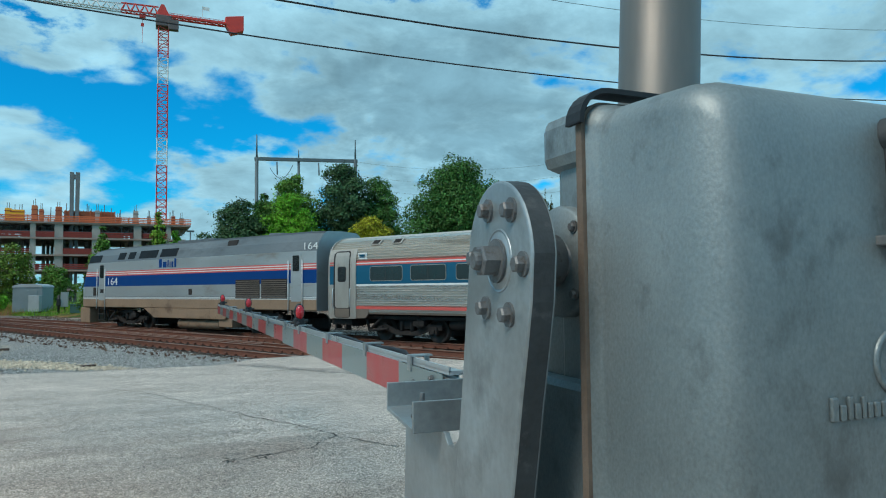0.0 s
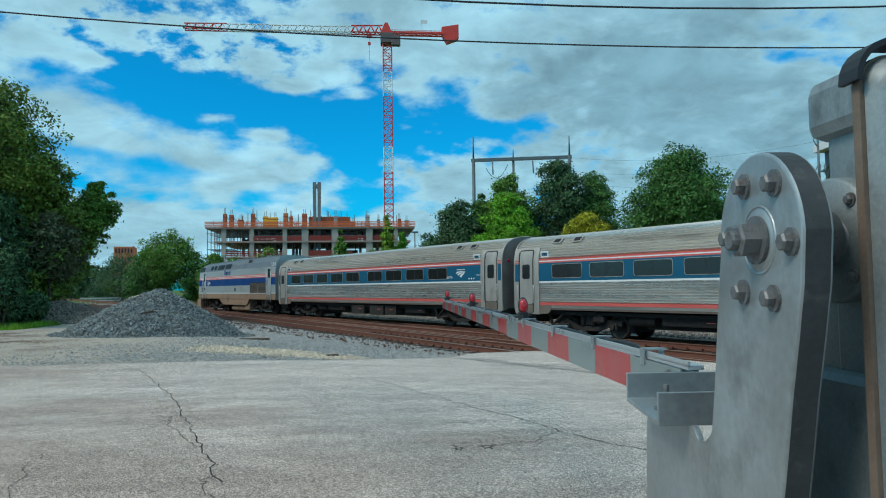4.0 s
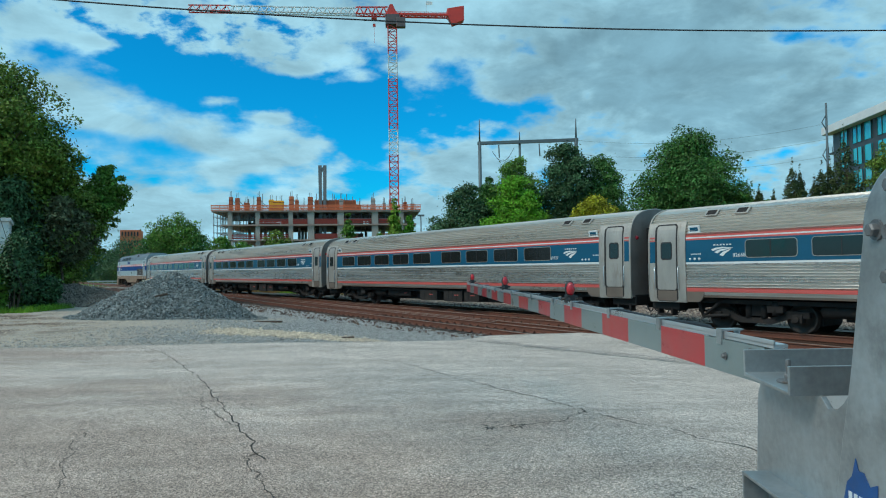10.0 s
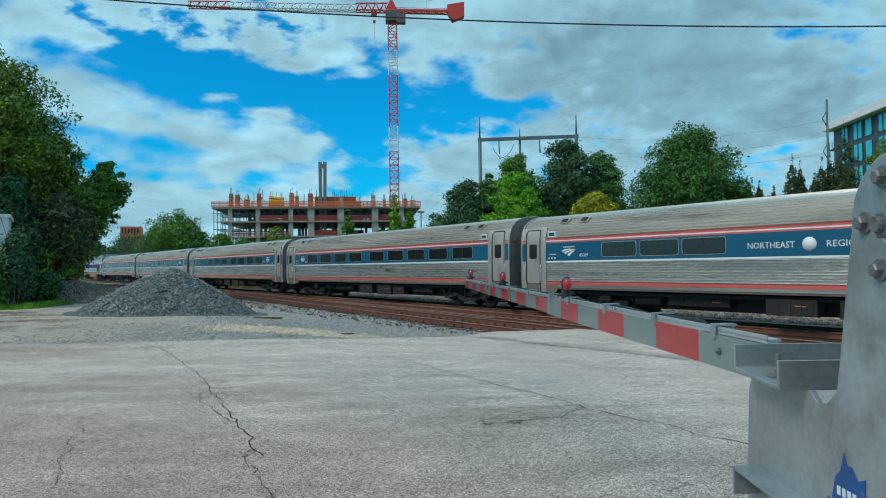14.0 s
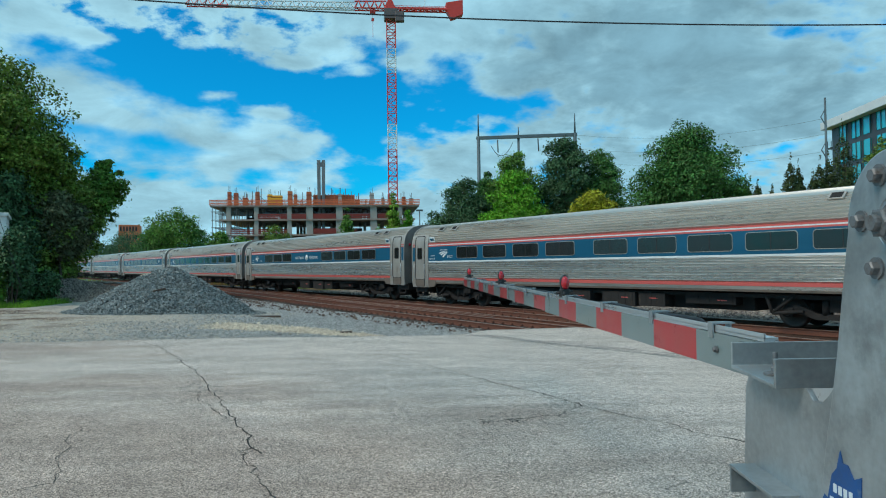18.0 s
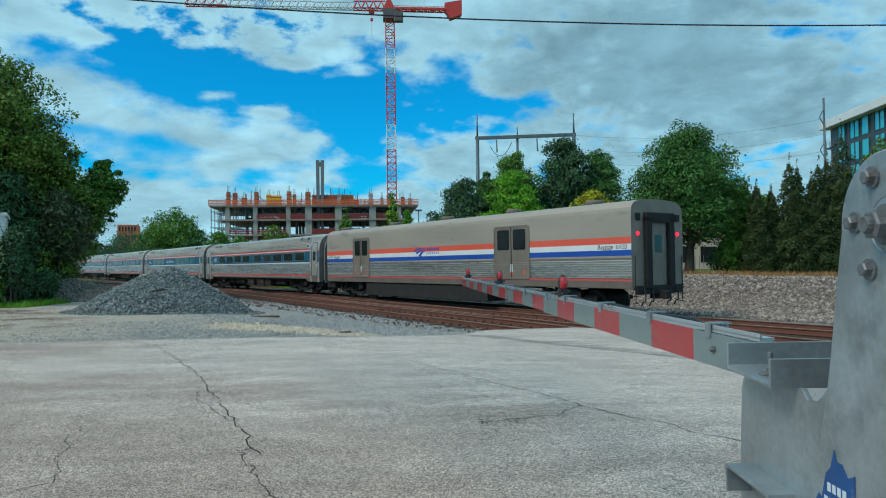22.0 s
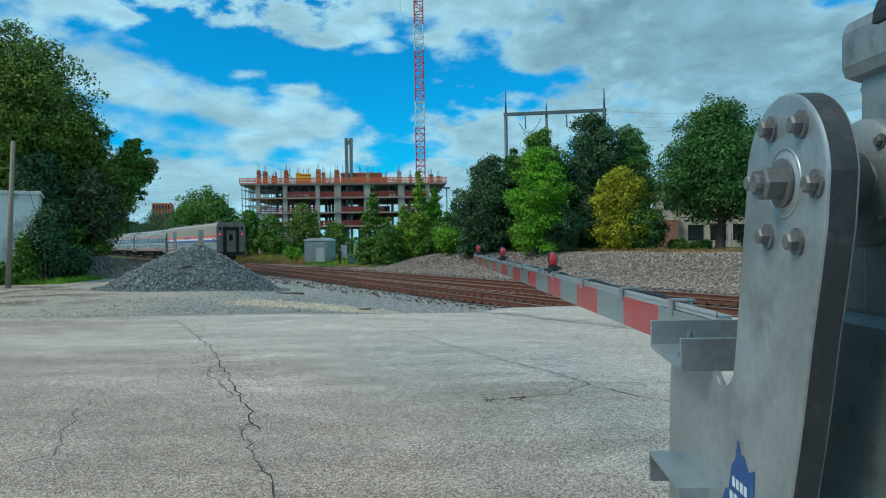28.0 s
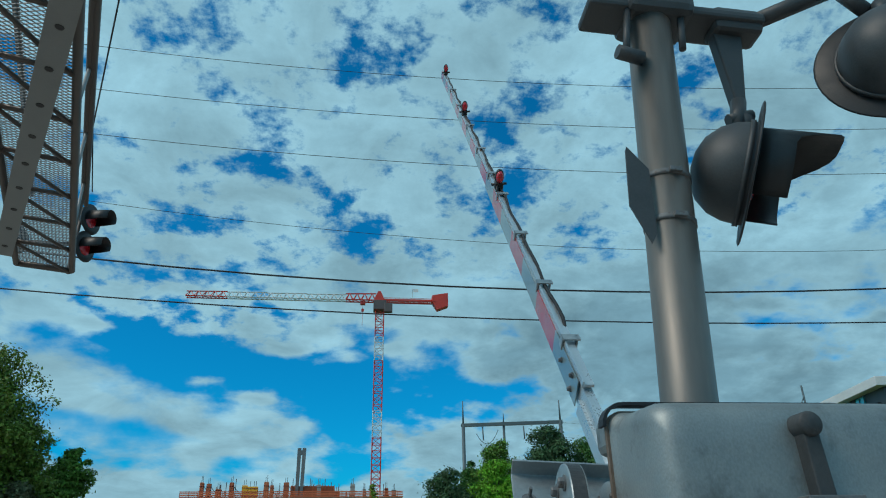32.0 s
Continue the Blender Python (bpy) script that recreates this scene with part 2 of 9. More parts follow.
def prism(bm, outline, axis, lo, hi, mi=0, m=None, bevel=0.0):
    """A closed outline of pairs, drawn out along an axis (0 x, 1 y, 2 z) from lo to hi."""
    t = bmesh.new()

    def at(p, h):
        q = [p[0], p[1]]
        q.insert(axis, h)
        return Vector(q)
    A = [t.verts.new(at(p, lo)) for p in outline]
    B = [t.verts.new(at(p, hi)) for p in outline]
    k = len(outline)
    for i in range(k):
        t.faces.new((A[i], A[(i + 1) % k], B[(i + 1) % k], B[i]))
    t.faces.new(A[::-1])
    t.faces.new(B)
    bmesh.ops.recalc_face_normals(t, faces=t.faces)
    if bevel:
        es = [e for e in t.edges if len(e.link_faces) == 2 and e.calc_face_angle() > 0.5]
        bmesh.ops.bevel(t, geom=es, offset=bevel, segments=2, affect="EDGES", profile=0.5)
    for f in t.faces:
        f.material_index = mi
    if m is not None:
        bmesh.ops.transform(t, matrix=m, verts=t.verts)
    merge(bm, t)


# ---- materials ----
def mat(name, col, rough=0.6, metal=0.0, vary=0.25, scale=8.0, fine=60.0, bump=0.15, streak=None, dirt=None, random_tint=0.0, island=0.0, coat=0.0, spec=0.5, emit=None, alpha=None):
    """A procedural surface: base colour with coarse and fine variation, bump, optional dirt (colour, amount, scale)."""
    m = bpy.data.materials.new(name)
    m.use_nodes = True
    nt = m.node_tree
    N, L = nt.nodes, nt.links
    b = N["Principled BSDF"]
    tc = N.new("ShaderNodeTexCoord")
    mp = N.new("ShaderNodeMapping")
    L.new(tc.outputs["Object"], mp.inputs[0])
    if streak:
        mp.inputs["Scale"].default_value = streak
    a = N.new("ShaderNodeTexNoise")
    a.inputs["Scale"].default_value, a.inputs["Detail"].default_value = scale, 6
    L.new(mp.outputs[0], a.inputs["Vector"])
    f = N.new("ShaderNodeTexNoise")
    f.inputs["Scale"].default_value, f.inputs["Detail"].default_value = fine, 4
    L.new(mp.outputs[0], f.inputs["Vector"])
    ad = N.new("ShaderNodeMath")
    ad.operation = "MULTIPLY_ADD"
    L.new(f.outputs["Fac"], ad.inputs[0])
    ad.inputs[1].default_value = 0.5
    L.new(a.outputs["Fac"], ad.inputs[2])
    mr = N.new("ShaderNodeMapRange")
    L.new(ad.outputs[0], mr.inputs[0])
    mr.inputs[1].default_value, mr.inputs[2].default_value = 0.45, 1.05
    mr.inputs[3].default_value, mr.inputs[4].default_value = 1 - vary, 1 + vary * 0.7
    mx = N.new("ShaderNodeMix")
    mx.data_type, mx.blend_type = "RGBA", "MULTIPLY"
    mx.inputs["Factor"].default_value = 1.0
    mx.inputs["A"].default_value = (*col, 1)
    L.new(mr.outputs[0], mx.inputs["B"])
    out = mx.outputs["Result"]
    if dirt:
        dc, amount, dscale = dirt
        dn = N.new("ShaderNodeTexNoise")
        dn.inputs["Scale"].default_value, dn.inputs["Detail"].default_value = dscale, 7
        dn.inputs["Roughness"].default_value = 0.65
        L.new(mp.outputs[0], dn.inputs["Vector"])
        dr = N.new("ShaderNodeMapRange")
        dr.inputs[1].default_value, dr.inputs[2].default_value = 0.62 - amount * 0.35, 0.78 - amount * 0.2
        L.new(dn.outputs["Fac"], dr.inputs[0])
        dm = N.new("ShaderNodeMix")
        dm.data_type = "RGBA"
        dm.inputs["B"].default_value = (*dc, 1)
        L.new(dr.outputs[0], dm.inputs["Factor"])
        L.new(out, dm.inputs["A"])
        out = dm.outputs["Result"]
    if random_tint or island:
        hs = N.new("ShaderNodeHueSaturation")
        src = N.new("ShaderNodeObjectInfo").outputs["Random"] if random_tint else N.new("ShaderNodeNewGeometry").outputs["Random Per Island"]
        amount = random_tint or island
        r = N.new("ShaderNodeMapRange")
        L.new(src, r.inputs[0])
        r.inputs[3].default_value, r.inputs[4].default_value = 1 - amount, 1 + amount
        L.new(r.outputs[0], hs.inputs["Value"])
        r2 = N.new("ShaderNodeMapRange")
        L.new(src, r2.inputs[0])
        r2.inputs[3].default_value, r2.inputs[4].default_value = 0.5 - amount * 0.03, 0.5 + amount * 0.03
        L.new(r2.outputs[0], hs.inputs["Hue"])
        L.new(out, hs.inputs["Color"])
        out = hs.outputs[0]
    L.new(out, b.inputs["Base Color"])
    rr = N.new("ShaderNodeMapRange")
    L.new(ad.outputs[0], rr.inputs[0])
    rr.inputs[1].default_value, rr.inputs[2].default_value = 0.45, 1.05
    rr.inputs[3].default_value, rr.inputs[4].default_value = max(rough - 0.12, 0.03), min(rough + 0.12, 1.0)
    L.new(rr.outputs[0], b.inputs["Roughness"])
    b.inputs["Metallic"].default_value = metal
    b.inputs["Specular IOR Level"].default_value = spec
    if coat:
        b.inputs["Coat Weight"].default_value, b.inputs["Coat Roughness"].default_value = coat, 0.1
    if bump:
        bp = N.new("ShaderNodeBump")
        bp.inputs["Strength"].default_value, bp.inputs["Distance"].default_value = bump, 0.01
        L.new(ad.outputs[0], bp.inputs["Height"])
        L.new(bp.outputs[0], b.inputs["Normal"])
    if emit:
        b.inputs["Emission Color"].default_value, b.inputs["Emission Strength"].default_value = (*emit[0], 1), emit[1]
    return m


M = {}
M["galv"] = mat("galvanised_steel", (0.36, 0.405, 0.42), 0.40, 0.6, 0.34, 5, 60, 0.04, dirt=((0.22, 0.245, 0.25), 0.22, 7))
M["cast"] = mat("painted_casting", (0.265, 0.31, 0.318), 0.50, 0.55, 0.38, 4.0, 240, 0.10, streak=(1, 1, 0.7), dirt=((0.13, 0.145, 0.148), 0.18, 12))
M["mast"] = mat("brushed_mast", (0.195, 0.185, 0.17), 0.48, 0.6, 0.28, 6, 60, 0.03, streak=(1, 1, 0.15))
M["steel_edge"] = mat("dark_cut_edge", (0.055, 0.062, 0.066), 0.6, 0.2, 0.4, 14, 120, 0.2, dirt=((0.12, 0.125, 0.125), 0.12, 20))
M["bolt"] = mat("zinc_bolt", (0.19, 0.20, 0.205), 0.58, 0.5, 0.35, 30, 200, 0.15, dirt=((0.10, 0.07, 0.05), 0.25, 60))
M["alu"] = mat("aluminium", (0.60, 0.66, 0.69), 0.34, 0.7, 0.12, 4, 120, 0.03)
M["gasket"] = mat("brown_gasket", (0.17, 0.13, 0.10), 0.8, 0, 0.3, 20, 150, 0.2)
M["gate_red"] = mat("red_reflective_sheet", (0.43, 0.022, 0.028), 0.34, 0, 0.22, 6, 300, 0.02, coat=0.6)
M["gate_white"] = mat("silver_reflective_sheet", (0.205, 0.275, 0.28), 0.34, 0.2, 0.20, 6, 300, 0.02, coat=0.6)
M["red_lens"] = mat("red_lens", (0.55, 0.014, 0.026), 0.25, 0, 0.15, 20, 100, 0.02, coat=0.6)
M["black"] = mat("black_plastic", (0.018, 0.02, 0.022), 0.5, 0, 0.3, 20, 150, 0.1)
M["black_cable"] = mat("black_cable", (0.015, 0.017, 0.02), 0.6, 0, 0.3, 20, 150, 0.05)
M["lamp_grey"] = mat("weathered_dark_casting", (0.065, 0.073, 0.078), 0.5, 0.2, 0.3, 7, 150, 0.1)
M["blue_sticker"] = mat("blue_sticker", (0.008, 0.075, 0.25), 0.45, 0, 0.3, 20, 100, 0.02, dirt=((0.15, 0.2, 0.25), 0.15, 30))
M["pale"] = mat("pale_print", (0.6, 0.68, 0.72), 0.5, 0, 0.1, 20, 100, 0.0)

# ---- ground, road, tracks ----
HEAD = radians(31.45)
NV, UV = Vector((math.cos(HEAD), math.sin(HEAD), 0)), Vector((-math.sin(HEAD), math.cos(HEAD), 0))   # across and along the tracks
TRACK_N, RAIL_Z, GRADE = 21.43, -0.279, 0.003


def on_track(s, n, z=0.0):
    p = NV * n + UV * s
    return Vector((p.x, p.y, z))


def rail_z(s):
    return RAIL_Z + GRADE * (min(max(s, -60), 260) - 10)


def smooth(a, b, v):
    t = min(max((v - a) / (b - a), 0), 1)
    return t * t * (3 - 2 * t)


def ground_z(x, y):
    """Height of the bare ground."""
    n, s = NV.x * x + NV.y * y, UV.x * x + UV.y * y
    base = -0.10 - 0.38 * smooth(7.5, 13.5, n) * 1.0
    base += GRADE * (min(max(s, -60), 260) - 10) * smooth(7, 14, n)
    lot = smooth(9, 4, n) * smooth(16, 24, y) * 0.06
    bank = 1.36 * smooth(27.3, 33.0, n) * smooth(66, 40, s) + 0.40 * smooth(26.5, 31, n) * smooth(40, 66, s)
    far = smooth(60, 200, math.hypot(x, y)) * -1.2
    bumps = 0.05 * noise.noise((x * 0.35, y * 0.35, 0.0)) + 0.02 * noise.noise((x * 1.7, y * 1.7, 3.0))
    w = smooth(19.0, 21.0, y + 0.3 * noise.noise((x * 0.3, 0, 7)))
    if y < 19.2:
        bumps *= 0.2
    return base + lot + bank + far + bumps * (0.4 + 0.6 * w)


def axis_steps(lo, hi, fine_lo, fine_hi, step, grow=1.22):
    v, out, d = fine_lo, [], step
    while v < fine_hi:
        out.append(v)
        v += step
    up = [fine_hi]
    while up[-1] < hi:
        d *= grow
        up.append(up[-1] + d)
    down, d = [], step
    v = fine_lo
    while v > lo:
        d *= grow
        v -= d
        down.append(v)
    return down[::-1] + out + up


xs = axis_steps(-2500, 2500, -34, 42, 0.7)
ys = axis_steps(-2500, 2500, 8, 72, 0.7)
gv = [(x, y, ground_z(x, y)) for y in ys for x in xs]
W = len(xs)
gf = [(j * W + i, j * W + i + 1, (j + 1) * W + i + 1, (j + 1) * W + i) for j in range(len(ys) - 1) for i in range(W - 1)]
gme = bpy.data.meshes.new("ground")
gme.from_pydata(gv, [], gf)
gme.shade_smooth()


def ground_material():
    """Gravel, sandy dirt, dry grass and green verge, by place on the plan."""
    m = bpy.data.materials.new("gravel_and_verge")
    m.use_nodes = True
    N, L = m.node_tree.nodes, m.node_tree.links
    b = N["Principled BSDF"]
    tc = N.new("ShaderNodeTexCoord")
    sp = N.new("ShaderNodeSeparateXYZ")
    L.new(tc.outputs["Object"], sp.inputs[0])

    def val(op, a, c=None, d=None):
        nd = N.new("ShaderNodeMath")
        nd.operation = op
        for i, v in enumerate((a, c, d)):
            if v is None:
                continue
            if isinstance(v, (int, float)):
                nd.inputs[i].default_value = v
            else:
                L.new(v, nd.inputs[i])
        return nd.outputs[0]

    def step(a, b_, v):
        r = N.new("ShaderNodeMapRange")
        r.interpolation_type = "SMOOTHSTEP"
        L.new(v, r.inputs[0])
        if a < b_:
            r.inputs[1].default_value, r.inputs[2].default_value = a, b_
        else:
            r.inputs[1].default_value, r.inputs[2].default_value = b_, a
            r.inputs[3].default_value, r.inputs[4].default_value = 1, 0
        return r.outputs[0]

    def tex(scale, detail=6, rough=0.6):
        n = N.new("ShaderNodeTexNoise")
        n.inputs["Scale"].default_value, n.inputs["Detail"].default_value, n.inputs["Roughness"].default_value = scale, detail, rough
        L.new(tc.outputs["Object"], n.inputs["Vector"])
        return n.outputs["Fac"]

    def mix(fac, a, c):
        x = N.new("ShaderNodeMix")
        x.data_type = "RGBA"
        L.new(fac, x.inputs["Factor"])
        for s, v in (("A", a), ("B", c)):
            if isinstance(v, tuple):
                x.inputs[s].default_value = (*v, 1)
            else:
                L.new(v, x.inputs[s])
        return x.outputs["Result"]
    X, Y = sp.outputs[0], sp.outputs[1]
    wob = val("MULTIPLY", val("SUBTRACT", tex(0.35), 0.5), 3.0)
    nn = val("ADD", val("ADD", val("MULTIPLY", X, NV.x), val("MULTIPLY", Y, NV.y)), wob)
    ss = val("ADD", val("ADD", val("MULTIPLY", X, UV.x), val("MULTIPLY", Y, UV.y)), wob)
    vo = N.new("ShaderNodeTexVoronoi")
    vo.inputs["Scale"].default_value = 30.0
    L.new(tc.outputs["Object"], vo.inputs["Vector"])
    v2 = N.new("ShaderNodeSeparateColor")
    L.new(vo.outputs["Color"], v2.inputs[0])
    grey = mix(v2.outputs[0], (0.11, 0.12, 0.12), (0.60, 0.59, 0.56))
    pink = mix(v2.outputs[1], (0.08, 0.062, 0.055), (0.36, 0.30, 0.265))
    rusty = mix(v2.outputs[2], (0.045, 0.026, 0.02), (0.15, 0.085, 0.06))
    fine = tex(30, 5)
    dirt = mix(fine, (0.34, 0.28, 0.225), (0.72, 0.64, 0.55))
    dry = mix(fine, (0.18, 0.095, 0.035), (0.42, 0.24, 0.10))
    green = mix(fine, (0.035, 0.075, 0.015), (0.13, 0.20, 0.045))
    col = mix(step(10.0, 5.5, nn), grey, dirt)
    col = mix(val("MULTIPLY", step(15.6, 16.8, nn), step(24.6, 23.2, nn)), col, rusty)
    col = mix(step(23.6, 25.0, nn), col, pink)
    col = mix(val("MULTIPLY", step(33.2, 34.6, nn), 1.0), col, dry)
    col = mix(step(36, 40, nn), col, green)
    col = mix(val("MULTIPLY", step(46, 54, ss), step(25.8, 27.0, nn)), col, mix(step(0.45, 0.6, tex(0.25)), green, dry))
    col = mix(val("MULTIPLY", step(40, 46, ss), step(4.5, 2.5, nn)), col, green)
    col = mix(val("MULTIPLY", step(0.46, 0.60, tex(0.55)), val("MULTIPLY", step(5.5, 2.5, nn), step(22, 28, ss))), col, (0.17, 0.105, 0.075))
    col = mix(val("MULTIPLY", step(0.55, 0.70, tex(1.7)), step(8, 5, nn)), col, (0.26, 0.24, 0.22))
    col = mix(step(120, 200, Y), col, green)
    L.new(col, b.inputs["Base Color"])
    b.inputs["Roughness"].default_value = 0.95
    b.inputs["Specular IOR Level"].default_value = 0.2
    bp = N.new("ShaderNodeBump")
    bp.inputs["Strength"].default_value, bp.inputs["Distance"].default_value = 0.9, 0.05
    L.new(val("ADD", vo.outputs["Distance"], val("MULTIPLY", fine, 0.5)), bp.inputs["Height"])
    L.new(bp.outputs[0], b.inputs["Normal"])
    return m


gme.materials.append(ground_material())
ground = tagged(new("ground", gme), "grey gravel, sandy dirt and dry grass ground", "ground", kind="structure")


def road_z(x, y):
    n, s = NV.x * x + NV.y * y, UV.x * x + UV.y * y
    return -0.255 * smooth(6.5, 14.0, n) * (1.0 if n < 30 else 1) + 0.006 * noise.noise((x * 0.5, y * 0.5, 1.0)) + 0.012 * noise.noise((x * 0.15, y * 0.15, 2.0))


def road_edge(x):
    """How far the pavement reaches ahead."""
    e = 17.6 + 0.25 * noise.noise((x * 0.6, 1.0, 4.0)) + 0.12 * noise.noise((x * 2.6, 2.0, 4.0)) + 0.6 * smooth(-1.0, 0.6, x) + 0.8 * smooth(0.4, 2.2, x) + 1.9 * smooth(2.0, 3.4, x) + 0.3 * smooth(3.4, 8, x)
    return min(e, (16.35 - NV.x * x) / NV.y)


def pavement_material():
    """Worn chip seal: fine stone chips, browner worn lane, long faint streaks across the road."""
    m = mat("worn_chipseal", (0.475, 0.415, 0.365), 0.9, 0, 0.13, 0.45, 5, 0.0, spec=0.25)
    N, L = m.node_tree.nodes, m.node_tree.links
    b = N["Principled BSDF"]
    col = b.inputs["Base Color"].links[0].from_socket
    tc = N.new("ShaderNodeTexCoord")

    def chips(scale, lo, hi, channel):
        vo = N.new("ShaderNodeTexVoronoi")
        vo.inputs["Scale"].default_value = scale
        L.new(tc.outputs["Object"], vo.inputs["Vector"])
        sc = N.new("ShaderNodeSeparateColor")
        L.new(vo.outputs["Color"], sc.inputs[0])
        r = N.new("ShaderNodeMapRange")
        L.new(sc.outputs[channel], r.inputs[0])
        r.inputs[3].default_value, r.inputs[4].default_value = lo, hi
        return r.outputs[0], vo

    def stain(scale, stretch, a, c, lo, hi, shift=None):
        mp = N.new("ShaderNodeMapping")
        mp.inputs["Scale"].default_value = stretch
        L.new(tc.outputs["Object"], mp.inputs[0])
        n = N.new("ShaderNodeTexNoise")
        n.inputs["Scale"].default_value, n.inputs["Detail"].default_value, n.inputs["Roughness"].default_value = scale, 7, 0.6
        L.new(mp.outputs[0], n.inputs["Vector"])
        src = n.outputs["Fac"]
        if shift is not None:
            ad = N.new("ShaderNodeMath")
            L.new(src, ad.inputs[0])
            L.new(shift, ad.inputs[1])
            src = ad.outputs[0]
        r = N.new("ShaderNodeMapRange")
        r.interpolation_type = "SMOOTHSTEP"
        L.new(src, r.inputs[0])
        r.inputs[1].default_value, r.inputs[2].default_value, r.inputs[3].default_value, r.inputs[4].default_value = a, c, lo, hi
        return r.outputs[0]

    def times(a, c):
        x = N.new("ShaderNodeMix")
        x.data_type, x.blend_type = "RGBA", "MULTIPLY"
        x.inputs["Factor"].default_value = 1
        L.new(a, x.inputs["A"])
        L.new(c, x.inputs["B"])
        return x.outputs["Result"]
    # the lane driven on lies nearer than about ten metres and is browner
    sp = N.new("ShaderNodeSeparateXYZ")
    L.new(tc.outputs["Object"], sp.inputs[0])
    lane = N.new("ShaderNodeMapRange")
    L.new(sp.outputs[1], lane.inputs[0])
    lane.inputs[1].default_value, lane.inputs[2].default_value, lane.inputs[3].default_value, lane.inputs[4].default_value = 5.0, 13.0, 0.22, -0.22
    side = N.new("ShaderNodeMath")
    side.operation = "MULTIPLY_ADD"
    L.new(sp.outputs[0], side.inputs[0])
    side.inputs[1].default_value = -0.035
    L.new(lane.outputs[0], side.inputs[2])
    worn = stain(0.35, (0.5, 1.0, 1.0), 0.36, 0.66, 0.0, 1.0, side.outputs[0])
    mx = N.new("ShaderNodeMix")
    mx.data_type, mx.blend_type = "RGBA", "MULTIPLY"
    L.new(worn, mx.inputs["Factor"])
    L.new(col, mx.inputs["A"])
    mx.inputs["B"].default_value = (0.76, 0.70, 0.67, 1)
    col = mx.outputs["Result"]
    col = times(col, stain(0.9, (0.22, 1.6, 1.0), 0.35, 0.65, 0.90, 1.07))
    col = times(col, stain(2.2, (0.6, 1.0, 1.0), 0.30, 0.72, 0.90, 1.10))
    fine, vo = chips(125, 0.18, 1.85, 0)
    col = times(col, fine)
    mid, va = chips(52, 0.74, 1.27, 1)
    col = times(col, mid)
    L.new(col, b.inputs["Base Color"])
    bp = N.new("ShaderNodeBump")
    bp.inputs["Strength"].default_value, bp.inputs["Distance"].default_value = 0.6, 0.008
    L.new(va.outputs["Distance"], bp.inputs["Height"])
    L.new(bp.outputs[0], b.inputs["Normal"])
    return m


M["pavement"] = pavement_material()
M["crack"] = mat("crack_filler", (0.045, 0.04, 0.036), 0.9, 0, 0.4, 12, 60, 0.2)
M["stain"] = mat("darker_patch", (0.17, 0.17, 0.165), 0.85, 0, 0.25, 6, 60, 0.1)
bm = bmesh.new()
rx = axis_steps(-60, 70, -12, 14, 0.5, 1.3)
rows_ = []
for x in rx:
    e = road_edge(x)
    yy = [e - d for d in (0, 0.05, 0.25, 0.6, 1.2, 2, 3, 4, 5, 6, 7, 8, 9, 10, 11, 12, 14, 16, 19, 24, 32, 45)]
    col = [bm.verts.new((x, y, road_z(x, y) - (0.16 if k == 0 else 0.0))) for k, y in enumerate(yy)]
    rows_.append(col)
for A, B in zip(rows_, rows_[1:]):
    for i in range(len(A) - 1):
        bm.faces.new((A[i], A[i + 1], B[i + 1], B[i])).smooth = True
road = part("road", bm, M["pavement"])
tagged(road, "worn light grey cracked pavement at the crossing", "road", kind="structure")


def strip(bm, pts, widths, lift, mi=0):
    """A thin ragged band laid on the road."""
    prev = None
    for k, (x, y) in enumerate(pts):
        a, b = pts[max(k - 1, 0)], pts[min(k + 1, len(pts) - 1)]
        d = Vector((b[0] - a[0], b[1] - a[1]))
        d = Vector((-d.y, d.x)).normalized()
        w = widths * (0.5 + random.random())
        cur = []
        for sgn in (-1, 1):
            px, py = x + d.x * w * sgn, y + d.y * w * sgn
            cur.append(bm.verts.new((px, py, road_z(px, py) + lift)))
        if prev:
            bm.faces.new((prev[0], prev[1], cur[1], cur[0])).material_index = mi
        prev = cur


def wander(p, q, count, amp, seed):
    pts = []
    rnd = random.Random(seed)
    for i in range(count + 1):
        t = i / count
        x, y = p[0] + (q[0] - p[0]) * t, p[1] + (q[1] - p[1]) * t
        a = amp * math.sin(math.pi * t) * (noise.noise((t * 3.1, seed, 0.5)) + 0.8 * noise.noise((t * 11, seed, 1.5)))
        pts.append((x + a + rnd.uniform(-0.012, 0.012), y + a * 0.6 + rnd.uniform(-0.02, 0.02)))
    return pts


CRACKS = []     # filled from the plan of cracks below


def crack(points, width, seed):
    out = []
    for i, (p, q) in enumerate(zip(points, points[1:])):
        out += wander(p, q, max(int(math.dist(p, q) / 0.12), 3), 0.06, seed + i)
    CRACKS.append((out, width * 0.88))


crack([(-5.26, 16.56), (-4.68, 15.69), (-4.08, 14.45), (-3.43, 13.07), (-2.98, 12.19), (-2.64, 11.38), (-2.28, 10.33), (-1.98, 9.66), (-1.68, 8.86), (-1.42, 8.19), (-1.16, 7.56), (-0.87, 6.77)], 0.008, 3)
crack([(-2.28, 10.33), (-2.34, 10.17), (-2.28, 9.83), (-2.08, 9.34), (-1.79, 8.75), (-1.56, 8.32), (-1.44, 8.22)], 0.006, 11)
crack([(-0.96, 7.08), (-1.06, 6.91), (-1.03, 6.74), (-0.91, 6.42), (-0.77, 6.09), (-0.65, 5.79), (-0.51, 5.51), (-0.3, 4.9)], 0.006, 17)
